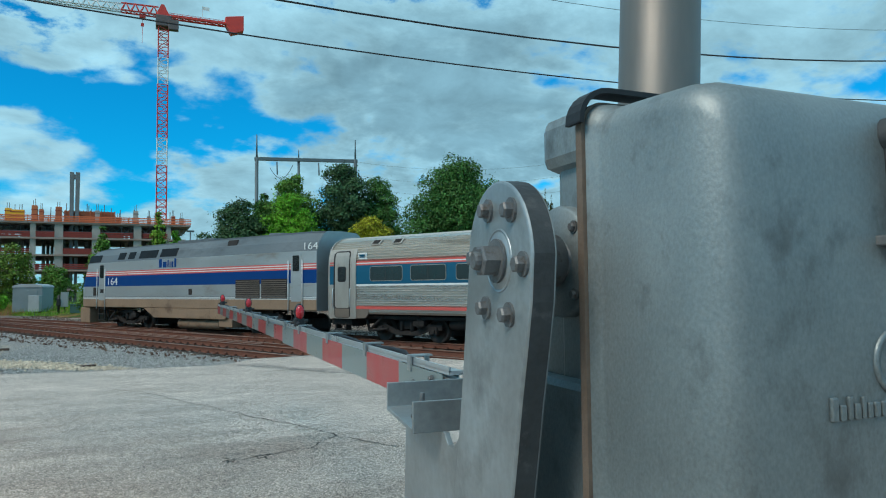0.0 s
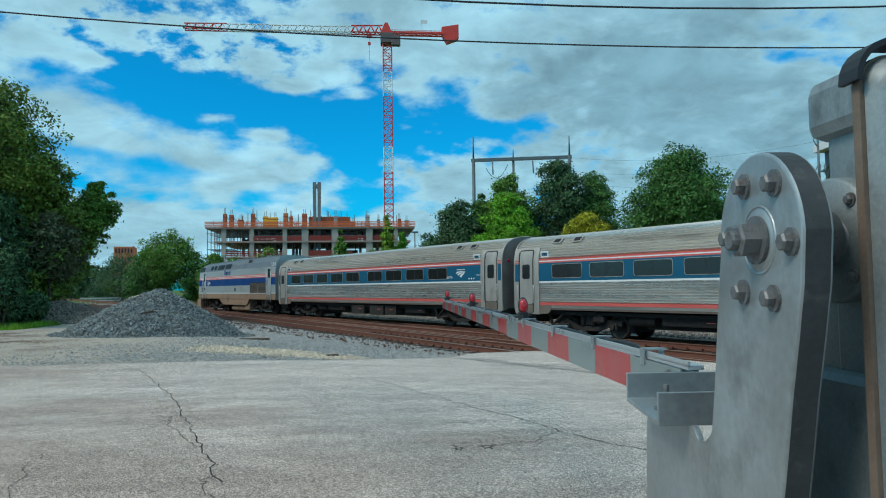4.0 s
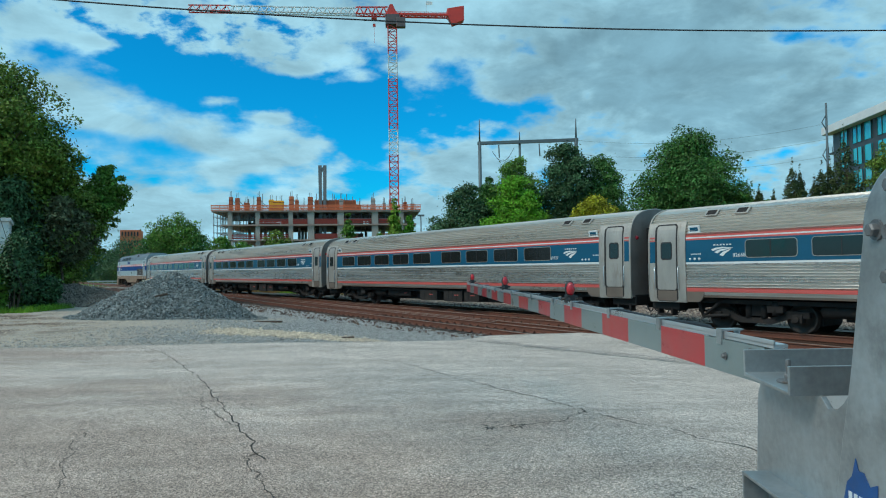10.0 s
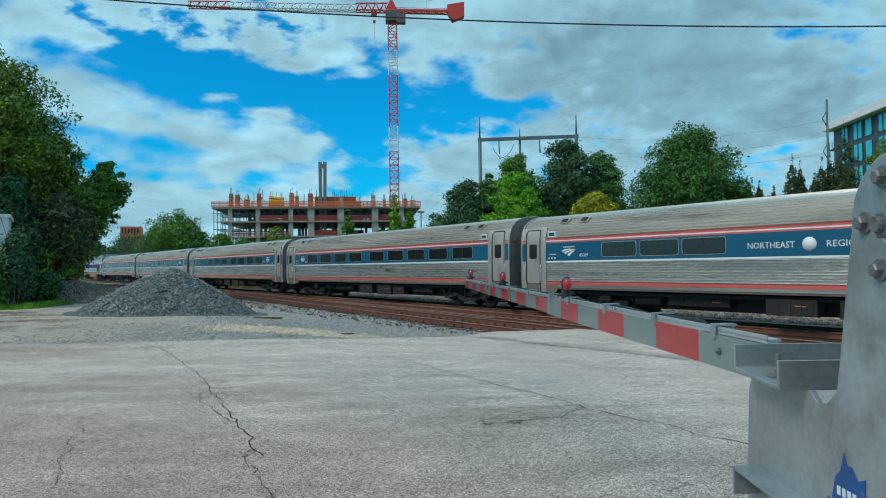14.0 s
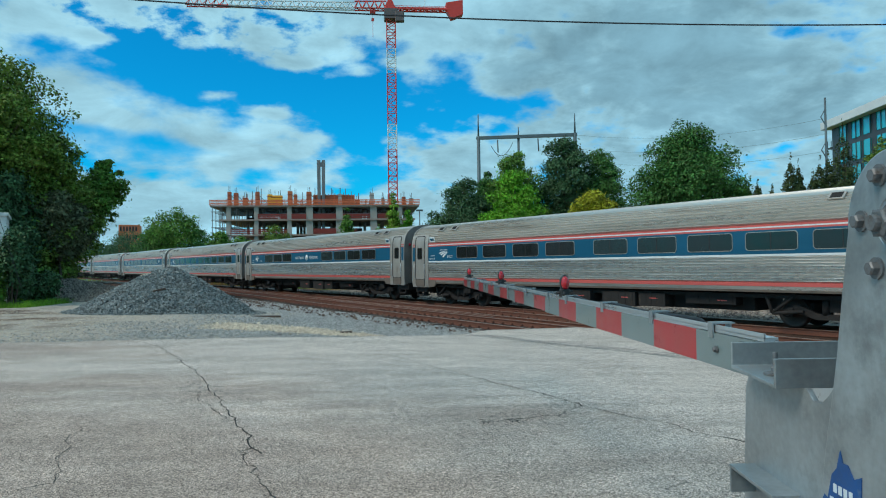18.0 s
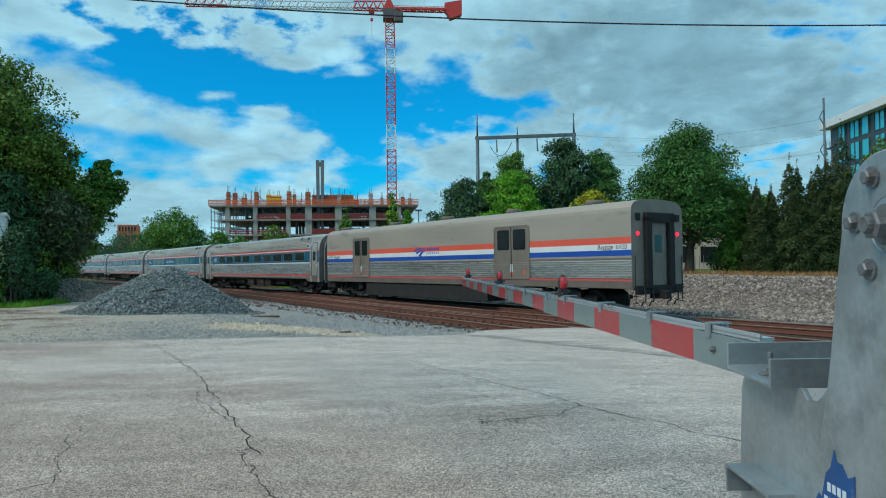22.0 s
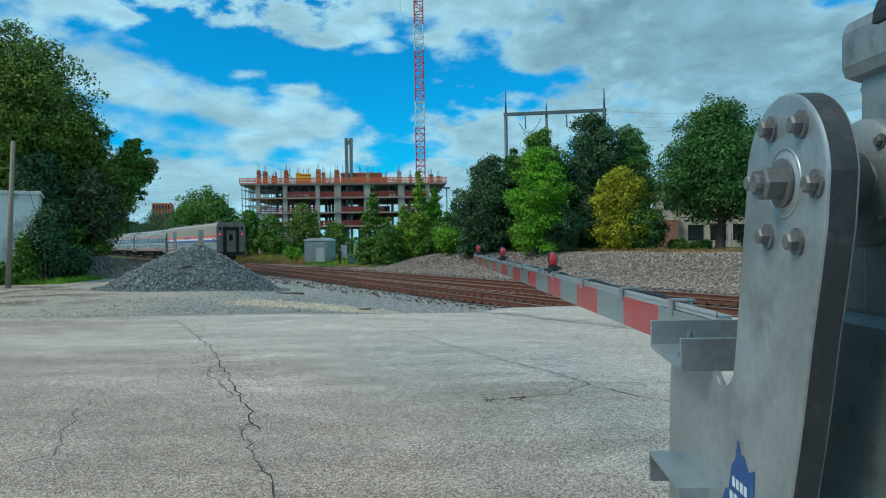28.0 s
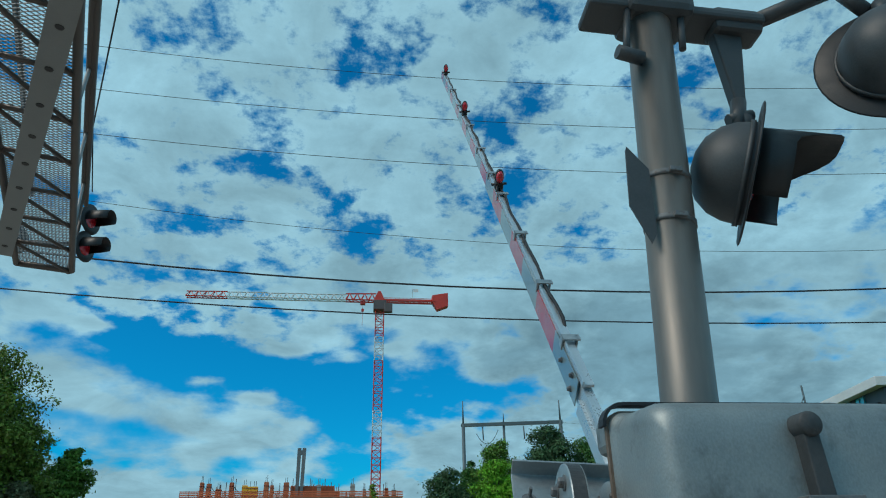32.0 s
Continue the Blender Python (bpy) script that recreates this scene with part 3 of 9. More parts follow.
crack([(-1.3, 15.58), (-0.45, 14.85), (0.02, 13.83), (0.44, 13.35), (0.88, 12.36), (1.35, 11.43), (1.71, 10.59), (2.05, 9.85), (2.37, 9.25), (2.56, 8.84), (2.67, 8.43), (2.89, 8.02), (3.14, 7.64), (3.32, 7.45), (3.38, 7.21), (3.48, 6.98), (3.67, 6.78), (3.75, 6.49), (4.0, 5.9)], 0.008, 23)
crack([(1.4, 7.76), (1.59, 7.8), (1.82, 7.85), (2.04, 7.96), (2.26, 7.96), (2.41, 8.18), (2.68, 8.47)], 0.007, 31)
crack([(2.26, 7.96), (2.33, 7.75)], 0.004, 35)
crack([(-3.08, 8.22), (-3.01, 7.93), (-3.05, 7.76), (-2.89, 7.38), (-2.78, 7.08), (-2.71, 6.78), (-2.49, 6.42), (-2.43, 6.1), (-2.57, 5.98), (-2.8, 5.82), (-3.6, 5.6)], 0.004, 51)
crack([(-2.35, 6.14), (-2.22, 6.08), (-2.09, 6.03)], 0.003, 55)
crack([(-4.75, 9.62), (-4.14, 9.83), (-3.47, 10.0), (-2.72, 10.01)], 0.004, 61)
crack([(-3.01, 8.14), (-2.43, 8.14), (-1.95, 8.18)], 0.002, 65)
crack([(1.47, 6.83), (1.5, 6.58), (1.59, 6.51)], 0.003, 71)
crack([(2.09, 6.06), (2.14, 5.89), (2.21, 5.82)], 0.003, 75)
crack([(2.61, 5.63), (2.69, 5.55), (2.47, 5.41), (2.53, 5.27)], 0.003, 77)
crack([(2.99, 19.07), (3.97, 17.0), (4.4, 15.91)], 0.010, 81)
crack([(5.33, 12.16), (5.43, 11.78)], 0.004, 85)
bm = bmesh.new()
for pts, w in CRACKS:
    strip(bm, pts, w, 0.004)
for k in range(9):
    a = random.uniform(0, math.tau)
    x, y = 1.6 + random.uniform(-0.28, 0.28), 7.85 + random.uniform(-0.07, 0.07)
    strip(bm, wander((x, y), (x + 0.16 * math.cos(a), y + 0.1 * math.sin(a)), 4, 0.03, k), 0.007, 0.0045)
cr = part("road_cracks", bm, M["crack"])
tagged(cr, "dark ragged cracks running over the pavement", "cracks", kind="structure")
bm = bmesh.new()
for off, w in ((0.0, 0.05), (0.22, 0.025), (0.5, 0.03)):
    strip(bm, wander((2.4 + off, 19.0), (8.2 + off * 1.5, 11.3), 50, 0.03, 5 + int(off * 10)), w, 0.0035)
jt = part("crossing_seam", bm, M["stain"])
tagged(jt, "dark tar seams where the pavement meets the crossing", "seam", kind="structure")

# tracks
M["rail"] = mat("rusty_rail", (0.15, 0.058, 0.036), 0.8, 0.15, 0.35, 3, 40, 0.2)
M["rail_top"] = mat("worn_rail_head", (0.30, 0.20, 0.155), 0.5, 0.4, 0.2, 3, 40, 0.05)
M["tie"] = mat("weathered_tie", (0.075, 0.05, 0.038), 0.9, 0, 0.4, 5, 30, 0.4, random_tint=0.25)
RAIL_OUT = [(-0.075, -0.18), (0.075, -0.18), (0.075, -0.165), (0.02, -0.145), (0.012, -0.05), (0.036, -0.035), (0.036, -0.006), (0.028, 0), (-0.028, 0), (-0.036, -0.006), (-0.036, -0.035), (-0.012, -0.05), (-0.02, -0.145), (-0.075, -0.165)]


def rail(parent, s0, n0, s1, n1, lift=0.0, step=6.0):
    bm = bmesh.new()
    k = max(int(abs(s1 - s0) / step), 1)
    rings = []
    side = (on_track(s1, n1) - on_track(s0, n0)).normalized()
    side = Vector((side.y, -side.x, 0))
    for i in range(k + 1):
        t = i / k
        s, n = s0 + (s1 - s0) * t, n0 + (n1 - n0) * t
        p = on_track(s, n, rail_z(s) + lift)
        rings.append([bm.verts.new(p + side * a + Vector((0, 0, h))) for a, h in RAIL_OUT])
    for A, B in zip(rings, rings[1:]):
        for i in range(len(A)):
            f = bm.faces.new((A[i], B[i], B[(i + 1) % len(A)], A[(i + 1) % len(A)]))
            f.material_index = 1 if i in (6, 7, 8) else 0
    return part("rail", bm, [M["rail"], M["rail_top"]], parent)


bmt = bmesh.new()
box(bmt, -1.3, 1.3, -0.115, 0.115, -0.17, 0.0)
tie_mesh = part("tie", bmt, M["tie"])
tie_data = tie_mesh.data
bpy.data.objects.remove(tie_mesh)


def track(label, s0, n0, s1, n1, ties):
    t = empty("railway_track")
    tagged(t, label, "railway track", "tracks over the crossing")
    g = 0.7525
    rail(t, s0, n0 - g, s1, n1 - g)
    rail(t, s0, n0 + g, s1, n1 + g)
    slope = math.atan2(n1 - n0, s1 - s0)
    a, b = ties
    s = a
    while s < b:
        f = (s - s0) / (s1 - s0)
        o = new("tie", tie_data)
        o.parent = t
        q = on_track(s, n0 + (n1 - n0) * f, rail_z(s) - 0.175)
        o.matrix_basis = Matrix.Translation(q) @ Matrix.Rotation(HEAD + math.pi * 0 - slope + random.uniform(-0.012, 0.012), 4, "Z")
        s += 0.56
    bm = bmesh.new()
    s = a
    while s < b:
        f = (s - s0) / (s1 - s0)
        for q in (-g, g):
            p = on_track(s, n0 + (n1 - n0) * f + q, rail_z(s) - 0.178)
            m = Matrix.Translation(p) @ Matrix.Rotation(HEAD - slope, 4, "Z")
            box(bm, -0.19, 0.19, -0.10, 0.10, 0.0, 0.02, 0, m)
            for sg in (-1, 1):
                box(bm, sg * 0.10 - 0.035, sg * 0.10 + 0.035, -0.07, 0.07, 0.018, 0.065, 0, m)
        s += 0.56
    part("tie_plate_run", bm, M["rail"], t, "rusty tie plates and rail clips")["kind"] = "stuff"
    return t


track("rusty main line railway track on dark wooden ties", -70, TRACK_N, 300, TRACK_N, (12.5, 78))
track("rusty siding track running into the crossing", -70, 9.0, 62, 19.2, (16.5, 58))
TURN = track("rusty turnout track joining the main line", -70, 12.1, 58, 20.85, (15.5, 40))
for s0, n0, s1, n1 in ((14.0, 19.0, 38.0, 19.55), (20.0, 17.2, 36.0, 18.35)):
    rail(TURN, s0, n0, s1, n1, -0.01)
for s0, n0 in ((27.0, 16.35), (33.5, 18.4)):
    bm = bmesh.new()
    for k in range(13):
        p = on_track(s0 + k * 0.42, n0 + k * 0.42 * 0.07, rail_z(s0) - 0.09)
        m = Matrix.Translation(p) @ Matrix.Rotation(HEAD, 4, "Z")
        box(bm, -0.16, 0.16, -0.13, 0.13, -0.06, 0.07, 0, m, bevel=0.01)
        tube(bm, m @ Vector((-0.22, 0, 0.02)), m @ Vector((0.22, 0, 0.02)), 0.022, 6)
    part("heel_block_run", bm, M["rail"], TURN, "row of rusty bolted rail blocks")

# ---- crossing gate ----
PIV = Vector((1.165, 1.274, 1.806))
YAW = Matrix.Rotation(radians(-4.1), 4, "Z")      # the paddles stand slightly skew to the arm
MX, MY = 1.56, 1.375          # the mast
HEX = 0.0885


def hexbolt(name, parent, c, r=0.017, head=0.016, washer=0.024, stud=0.0, axis=Vector((-1, 0, 0))):
    """A hexagon bolt with washer, its head pointing along axis."""
    bm = bmesh.new()
    m = Matrix.Translation(c) @ axis.to_track_quat("Z", "Y").to_matrix().to_4x4()
    lathe(bm, [(0.0, 0.004), (washer, 0.004), (washer, 0.0)], 18, m)
    lathe(bm, [(0.0, 0.004 + head), (r * 0.8, 0.004 + head), (r, 0.004 + head - 0.003), (r, 0.0)], 6, m)
    if stud:
        lathe(bm, [(0.0, head + stud), (r * 0.5, head + stud), (r * 0.55, head + stud - 0.004), (r * 0.55, 0.0)], 12, m)
    for f in bm.faces:
        f.smooth = False
    return part(name, bm, M["bolt"], parent)


def gate_arm():
    """Arm, paddles and bracket, which turn together round the shaft; built level, origin on the shaft."""
    g = empty("crossing_gate", Matrix.Translation(PIV))
    tagged(g, "red and silver striped crossing gate arm on a galvanised steel bracket", "crossing gate")
    th = 0.040

    def paddle_outline():
        pts = []
        rad = 0.123
        for i in range(25):
            a = radians(-3 + 180 * i / 24)
            pts.append((0.009 + rad * math.cos(a), rad * math.sin(a)))        # far side first
        pts += [(-0.106, -0.061), (-0.088, -0.133), (-0.067, -0.209), (-0.050, -0.283), (-0.030, -0.361), (-0.008, -0.435), (0.03, -0.58)]
        for i in range(9):
            a = math.pi + math.pi * i / 8
            pts.append((0.135 + 0.095 * math.cos(a), -0.70 + 0.085 * math.sin(a)))
        pts += [(0.244, -0.52), (0.222, -0.417), (0.200, -0.33), (0.177, -0.235), (0.159, -0.14), (0.141, -0.05)]
        return pts
    skew = []
    for nm, x0 in (("paddle", 0.0), ("paddle", 0.775)):
        bm = bmesh.new()
        prism(bm, paddle_outline(), 0, x0, x0 + th, bevel=0.004)
        bm.normal_update()
        # rim faces take a dark colour for worn edges and shaded side together
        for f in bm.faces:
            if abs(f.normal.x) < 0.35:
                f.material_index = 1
        skew.append(part(nm, bm, [M["galv"], M["steel_edge"]], g, "galvanised steel paddle plate, its worn rim coloured darker as a shaded side"))
    for i in range(6):
        a = math.tau * i / 6 + 0.088
        skew.append(hexbolt("hex_bolt", g, Vector((0, HEX * math.cos(a), HEX * math.sin(a))), 0.0125, 0.013, 0.0185, 0.0))
    bm = bmesh.new()
    m = Matrix.Rotation(radians(-90), 4, "Y")
    lathe(bm, [(0.0, 0.0015), (0.043, 0.0015), (0.0435, 0.0006), (0.046, 0.0006), (0.0465, 0.002), (0.048, 0.002), (0.049, 0.0)], 28, m)
    skew.append(part("hub_plate", bm, M["galv"], g))
    skew.append(hexbolt("shaft_bolt", g, Vector((-0.003, 0, 0)), 0.025, 0.026, 0.034, 0.014))
    # gusset plates, cross channels
    for x0 in (0.006, 0.755):
        bm = bmesh.new()
        prism(bm, [(0.193, -0.290), (0.215, -0.314), (0.240, -0.332), (0.268, -0.334), (0.292, -0.315), (0.545, -0.315), (0.566, -0.36), (0.575, -0.46), (0.586, -0.60), (0.586, -0.85), (0.10, -0.85), (0.14, -0.60)], 0, x0, x0 + 0.012, bevel=0.002)
        skew.append(part("gusset_plate", bm, M["galv"], g))
    xl, xr = -0.052, 0.86
    bm = bmesh.new()
    prism(bm, [(0.300, -0.316), (0.509, -0.306), (0.509, -0.246), (0.501, -0.246), (0.501, -0.298), (0.308, -0.308), (0.308, -0.256), (0.300, -0.256)], 0, xl, xr, bevel=0.0015)
    skew.append(part("cross_channel", bm, M["galv"], g))
    skew.append(hexbolt("channel_bolt", g, Vector((-0.005, 0.395, -0.303)), 0.010, 0.014, 0.024, 0.034, Vector((0, 0, 1))))
    bm = bmesh.new()
    prism(bm, [(0.324, -0.537), (0.532, -0.532), (0.532, -0.596), (0.524, -0.596), (0.524, -0.540), (0.332, -0.545), (0.332, -0.60), (0.324, -0.60)], 0, xl, xr, bevel=0.0015)
    skew.append(part("lower_channel", bm, M["galv"], g))
    bm = bmesh.new()
    prism(bm, [(0.108, -0.435), (0.114, -0.60), (0.255, -0.60), (0.247, -0.535), (0.224, -0.500), (0.214, -0.505), (0.198, -0.455), (0.182, -0.440), (0.170, -0.405), (0.162, -0.425), (0.146, -0.425), (0.130, -0.445)], 0, -0.0016, -0.0004)
    stk = part("sticker", bm, M["blue_sticker"], g, "torn blue identification sticker")
    skew.append(stk)
    bm = bmesh.new()
    for k in range(4):
        for q in range((4, 4, 8, 6)[k]):
            w = (0.016, 0.018, 0.010, 0.015)[k]
            box(bm, -0.0024, -0.0017, 0.134 + k * 0.004 + q * w, 0.134 + k * 0.004 + q * w + w * 0.68, -0.486 - k * 0.027, -0.470 - k * 0.027 - (0.006 if k == 2 else 0.0))
    part("print_bars", bm, M["pale"], stk)
    for o in skew:
        o.matrix_basis = YAW
    # the striped arm; it leans a trifle inward and upward
    y0, x0, z0 = 0.977, 0.335, -0.426
    lean_x, lean_z, LEN = -0.0065, 0.0045, 8.25
    S0 = 2.726 - PIV.y

    def arm(y):
        return Vector((x0 + (y - 1.452) * lean_x, y, z0 + (y - 1.452) * lean_z))
    hgt, wid = 0.118, 0.055

    def beam(bm, ya, yb, xa, xb, za, zb, mi=0):
        A, B = arm(ya), arm(yb)
        vs = [bm.verts.new((P.x + x, P.y, P.z + z)) for P in (A, B) for x in (xa, xb) for z in (za, zb)]
        for q in ((0, 1, 3, 2), (4, 6, 7, 5), (0, 4, 5, 1), (2, 3, 7, 6), (0, 2, 6, 4), (1, 5, 7, 3)):
            bm.faces.new([vs[i] for i in q]).material_index = mi
    bm = bmesh.new()
    beam(bm, S0 - 0.02, S0 + 2.4, 0.002, wid, 0, hgt)
    beam(bm, S0 + 2.38, y0 + LEN - 0.02, 0.008, wid - 0.008, 0.006, hgt - 0.006)
    part("beam", bm, M["alu"], g, "aluminium arm beam")
    bm = bmesh.new()
    beam(bm, 0.32, S0 + 0.35, 0.010, wid - 0.008, 0.012, hgt - 0.01)
    beam(bm, 0.46, S0 - 0.45, -0.004, wid + 0.006, -0.004, 0.06)
    part("arm_adapter", bm, M["alu"], g)
    k, y = 0, S0 - 0.4064
    while y < y0 + LEN - 0.05:
        bm = bmesh.new()
        thin = 0.0 if y < S0 + 2.35 else 0.006
        step = 0.4064
        for xa, xb in ((-0.0015 + thin, 0.0025 + thin), (wid - 0.0015 - thin, wid + 0.0015 - thin)):
            beam(bm, y, min(y + step, y0 + LEN), xa, xb, 0.001 + thin, hgt - 0.001 - thin)
        part("stripe", bm, M["gate_white"] if k % 2 == 0 else M["gate_red"], g, "silver reflective stripe" if k % 2 == 0 else "red reflective stripe")
        y += step
        k += 1
    bm = bmesh.new()
    beam(bm, S0 - 0.45, y0 + LEN - 0.1, 0.004, wid - 0.004, hgt + 0.001, hgt + 0.014)
    beam(bm, S0 - 0.45, y0 + LEN - 0.1, 0.004, 0.010, hgt + 0.010, hgt + 0.026)
    part("top_rail", bm, M["alu"], g)
    bm = bmesh.new()
    pts = []
    n = 60
    for i in range(n + 1):
        yy = S0 - 0.05 + (LEN - 1.2) * i / n
        P = arm(yy)
        pts.append((P.x + wid * 0.75 + 0.006 * math.sin(i * 1.3), yy, P.z + hgt + 0.010 + 0.006 * math.sin(i * 0.9) + (0.010 if i else -0.02)))
    rope(bm, pts, 0.009, 7)
    part("light_cable", bm, M["black_cable"], g)
    for yc in (S0 - 0.12, S0 + 0.43, S0 + 1.11, S0 + 1.85, S0 + 2.35, S0 + 3.1, S0 + 4.0, S0 + 5.0, S0 + 6.0):
        bm = bmesh.new()
        P = arm(yc)
        box(bm, P.x - 0.004, P.x + wid + 0.02, yc - 0.022, yc + 0.022, P.z + hgt + 0.028, P.z + hgt + 0.034)
        box(bm, P.x - 0.006, P.x, yc - 0.018, yc + 0.018, P.z + hgt - 0.02, P.z + hgt + 0.034)
        box(bm, P.x + wid + 0.004, P.x + wid + 0.01, yc - 0.018, yc + 0.018, P.z + hgt - 0.02, P.z + hgt + 0.034)
        part("clamp", bm, M["galv"], g)
    for yb, zz in ((S0 - 0.33, 0.03), (S0 - 0.33, 0.095), (S0 - 0.16, 0.06)):
        P = arm(yb)
        hexbolt("arm_bolt", g, Vector((P.x - 0.003, yb, P.z + zz)), 0.009, 0.01, 0.013)
    for i, yl in enumerate((4.72 - PIV.y, 7.25 - PIV.y, 9.98 - PIV.y)):
        P = arm(yl)
        c = Vector((P.x + wid / 2, yl, P.z + hgt + 0.02))
        bm = bmesh.new()
        box(bm, c.x - 0.03, c.x + 0.03, yl - 0.035, yl + 0.035, c.z - 0.005, c.z + 0.05, bevel=0.008)
        tube(bm, (c.x - 0.05, yl + 0.02, c.z + 0.02), (c.x + 0.06, yl + 0.03, c.z + 0.03), 0.010, 8)
        tube(bm, (c.x - 0.03, yl - 0.11, c.z + 0.012), (c.x - 0.01, yl - 0.02, c.z + 0.03), 0.008, 8)
        lamp = part("arm_lamp", bm, M["black"], g, "small red gate arm lamp on a black base")
        for sgn in (-1, 1):
            bm = bmesh.new()
            m = Matrix.Translation(c + Vector((0.0, sgn * 0.016, 0.088))) @ Matrix.Rotation(radians(90 * sgn), 4, "X").inverted()
            lathe(bm, [(0.040, 0.0), (0.040, 0.010), (0.036, 0.022), (0.024, 0.030), (0.0, 0.033)], 18, m @ Matrix.Diagonal((0.66, 1.12, 1, 1)))
            part("lens", bm, M["red_lens"], lamp)
        bm = bmesh.new()
        m = Matrix.Translation(c + Vector((0, 0, 0.088))) @ Matrix.Rotation(radians(90), 4, "X") @ Matrix.Diagonal((0.66, 1.12, 1, 1))
        lathe(bm, [(0.0, -0.016), (0.046, -0.016), (0.049, -0.008), (0.049, 0.008), (0.046, 0.016), (0.0, 0.016)], 20, m)
        box(bm, c.x - 0.012, c.x + 0.012, yl - 0.012, yl + 0.012, c.z + 0.03, c.z + 0.142, bevel=0.004)
        part("lamp_spine", bm, M["black"], lamp)
    return g


def gate_mechanism():
    """The casting on the mast which drives the arm."""
    g = empty("gate_mechanism", pose(0, 0, 0))
    tagged(g, "grey cast gate mechanism box clamped to the mast", "gate mechanism")
    x0, x1, zb, zt = 1.272, 1.872, 1.20, 2.04
    # front door: a deep rounded pan
    bm = bmesh.new()
    rings = []
    levels = [(1.196, 0.0, 0.0), (1.185, 0.004, 0.002), (1.176, 0.007, 0.006), (1.168, 0.010, 0.010), (1.10, 0.012, 0.012), (1.02, 0.014, 0.016), (0.990, 0.019, 0.021), (0.968, 0.030, 0.033), (0.956, 0.042, 0.050), (0.950, 0.056, 0.072), (0.948, 0.08, 0.11)]

    def rounded(xa, xb, za, zb_, r, y):
        out = []
        for cx, cz, a0 in ((xb - r, zb_ - r, 0), (xa + r, zb_ - r, 90), (xa + r, za + r, 180), (xb - r, za + r, 270)):
            for i in range(9):
                a = radians(a0 + 90 * i / 8)
                out.append((cx + r * math.cos(a), y, cz + r * math.sin(a)))
        return out
    for y, ins, inz in levels:
        rings.append([bm.verts.new(p) for p in rounded(x0 + ins, x1 - ins, zb + inz, zt - inz, 0.035 + ins * 0.35, y)])
    k = len(rings[0])
    for A, B in zip(rings, rings[1:]):
        for i in range(k):
            bm.faces.new((A[i], A[(i + 1) % k], B[(i + 1) % k], B[i])).smooth = True
    bm.faces.new(rings[-1])
    bmesh.ops.recalc_face_normals(bm, faces=bm.faces)
    door = part("door", bm, M["cast"], g, "grey cast access door with rounded corners")
    # raised lettering as plain bars, and the ring above it
    xx = 1.447
    for w, h in ((0.012, 0.03), (0.010, 0.02), (0.008, 0.03), (0.010, 0.02), (0.006, 0.028), (0.008, 0.02), (0.010, 0.02), (0.010, 0.02)):
        bm = bmesh.new()
        box(bm, xx, xx + w, 0.943, 0.9485, 1.597, 1.597 + h, bevel=0.002)
        part("raised_bar", bm, M["cast"], door)
        xx += w + 0.004
    bm = bmesh.new()
    m = Matrix.Translation((1.575, 0.9485, 1.665)) @ Matrix.Rotation(radians(90), 4, "X")
    lathe(bm, [(0.045, 0.0), (0.045, 0.004), (0.036, 0.004), (0.036, 0.0)], 24, m)
    part("raised_ring", bm, M["cast"], door)
    bm = bmesh.new()
    m = Matrix.Translation((1.585, 0.955, 1.962)) @ Matrix.Rotation(radians(90), 4, "X")
    lathe(bm, [(0.0, 0.05), (0.022, 0.05), (0.025, 0.045), (0.025, -0.03)], 18, m)
    prism(bm, [(1.568, 1.962), (1.602, 1.962), (1.612, 1.80), (1.575, 1.80)], 1, 0.915, 0.952, bevel=0.004)
    latch = part("latch", bm, M["steel_edge"], g, "dark steel door latch")
    bm = bmesh.new()
    box(bm, 1.545, 1.66, 0.905, 0.95, 1.815, 1.828, bevel=0.002)
    pts = [(1.625 + 0.02 * math.cos(a), 0.918, 1.795 + 0.024 * math.sin(a)) for a in [math.tau * i / 14 for i in range(15)]]
    rope(bm, pts, 0.005, 6)
    part("hasp", bm, M["bolt"], latch)
    # gasket and cap line
    bm = bmesh.new()
    ra = [bm.verts.new(p) for p in rounded(x0 - 0.006, x1 + 0.006, zb - 0.006, zt + 0.004, 0.04, 1.197)]
    rb = [bm.verts.new(p) for p in rounded(x0 - 0.006, x1 + 0.006, zb - 0.006, zt + 0.004, 0.04, 1.212)]
    for i in range(k):
        bm.faces.new((ra[i], ra[(i + 1) % k], rb[(i + 1) % k], rb[i]))
    bm.faces.new(ra)
    bm.faces.new(rb[::-1])
    part("gasket", bm, M["gasket"], g, "brown rubber door gasket")
    bm = bmesh.new()
    def lip(off):
        """The hood's line round both upper corners and along the top."""
        r, out = 0.045 + off, []
        for cx, a0 in ((x0 + 0.037, 180), (x1 - 0.037, 90)):
            out += [(cx + r * math.cos(radians(a0 - 90 * i / 6)), 2.011 + r * math.sin(radians(a0 - 90 * i / 6))) for i in range(7)]
        return [(out[0][0], 2.008)] + out + [(out[-1][0], 2.008)]
    prism(bm, lip(0.008) + lip(0.0)[::-1], 1, 1.186, 1.224)
    part("rain_hood", bm, M["black_cable"], g, "dark drip flashing along the top")
    # rear case: two housings either side of the mast
    for xa, xb in ((1.302, 1.482), (1.64, 1.835)):
        bm = bmesh.new()
        box(bm, xa, xb, 1.212, 1.33, 1.22, 1.985, bevel=0.02)
        box(bm, xa + 0.003, xb - 0.003, 1.25, 1.455, 1.23, 1.80, bevel=0.025)
        part("rear_case", bm, M["cast"], g)
        bm = bmesh.new()
        box(bm, xa - 0.019, xb + 0.012, 1.212, 1.347, 1.955, 2.047, bevel=0.022)
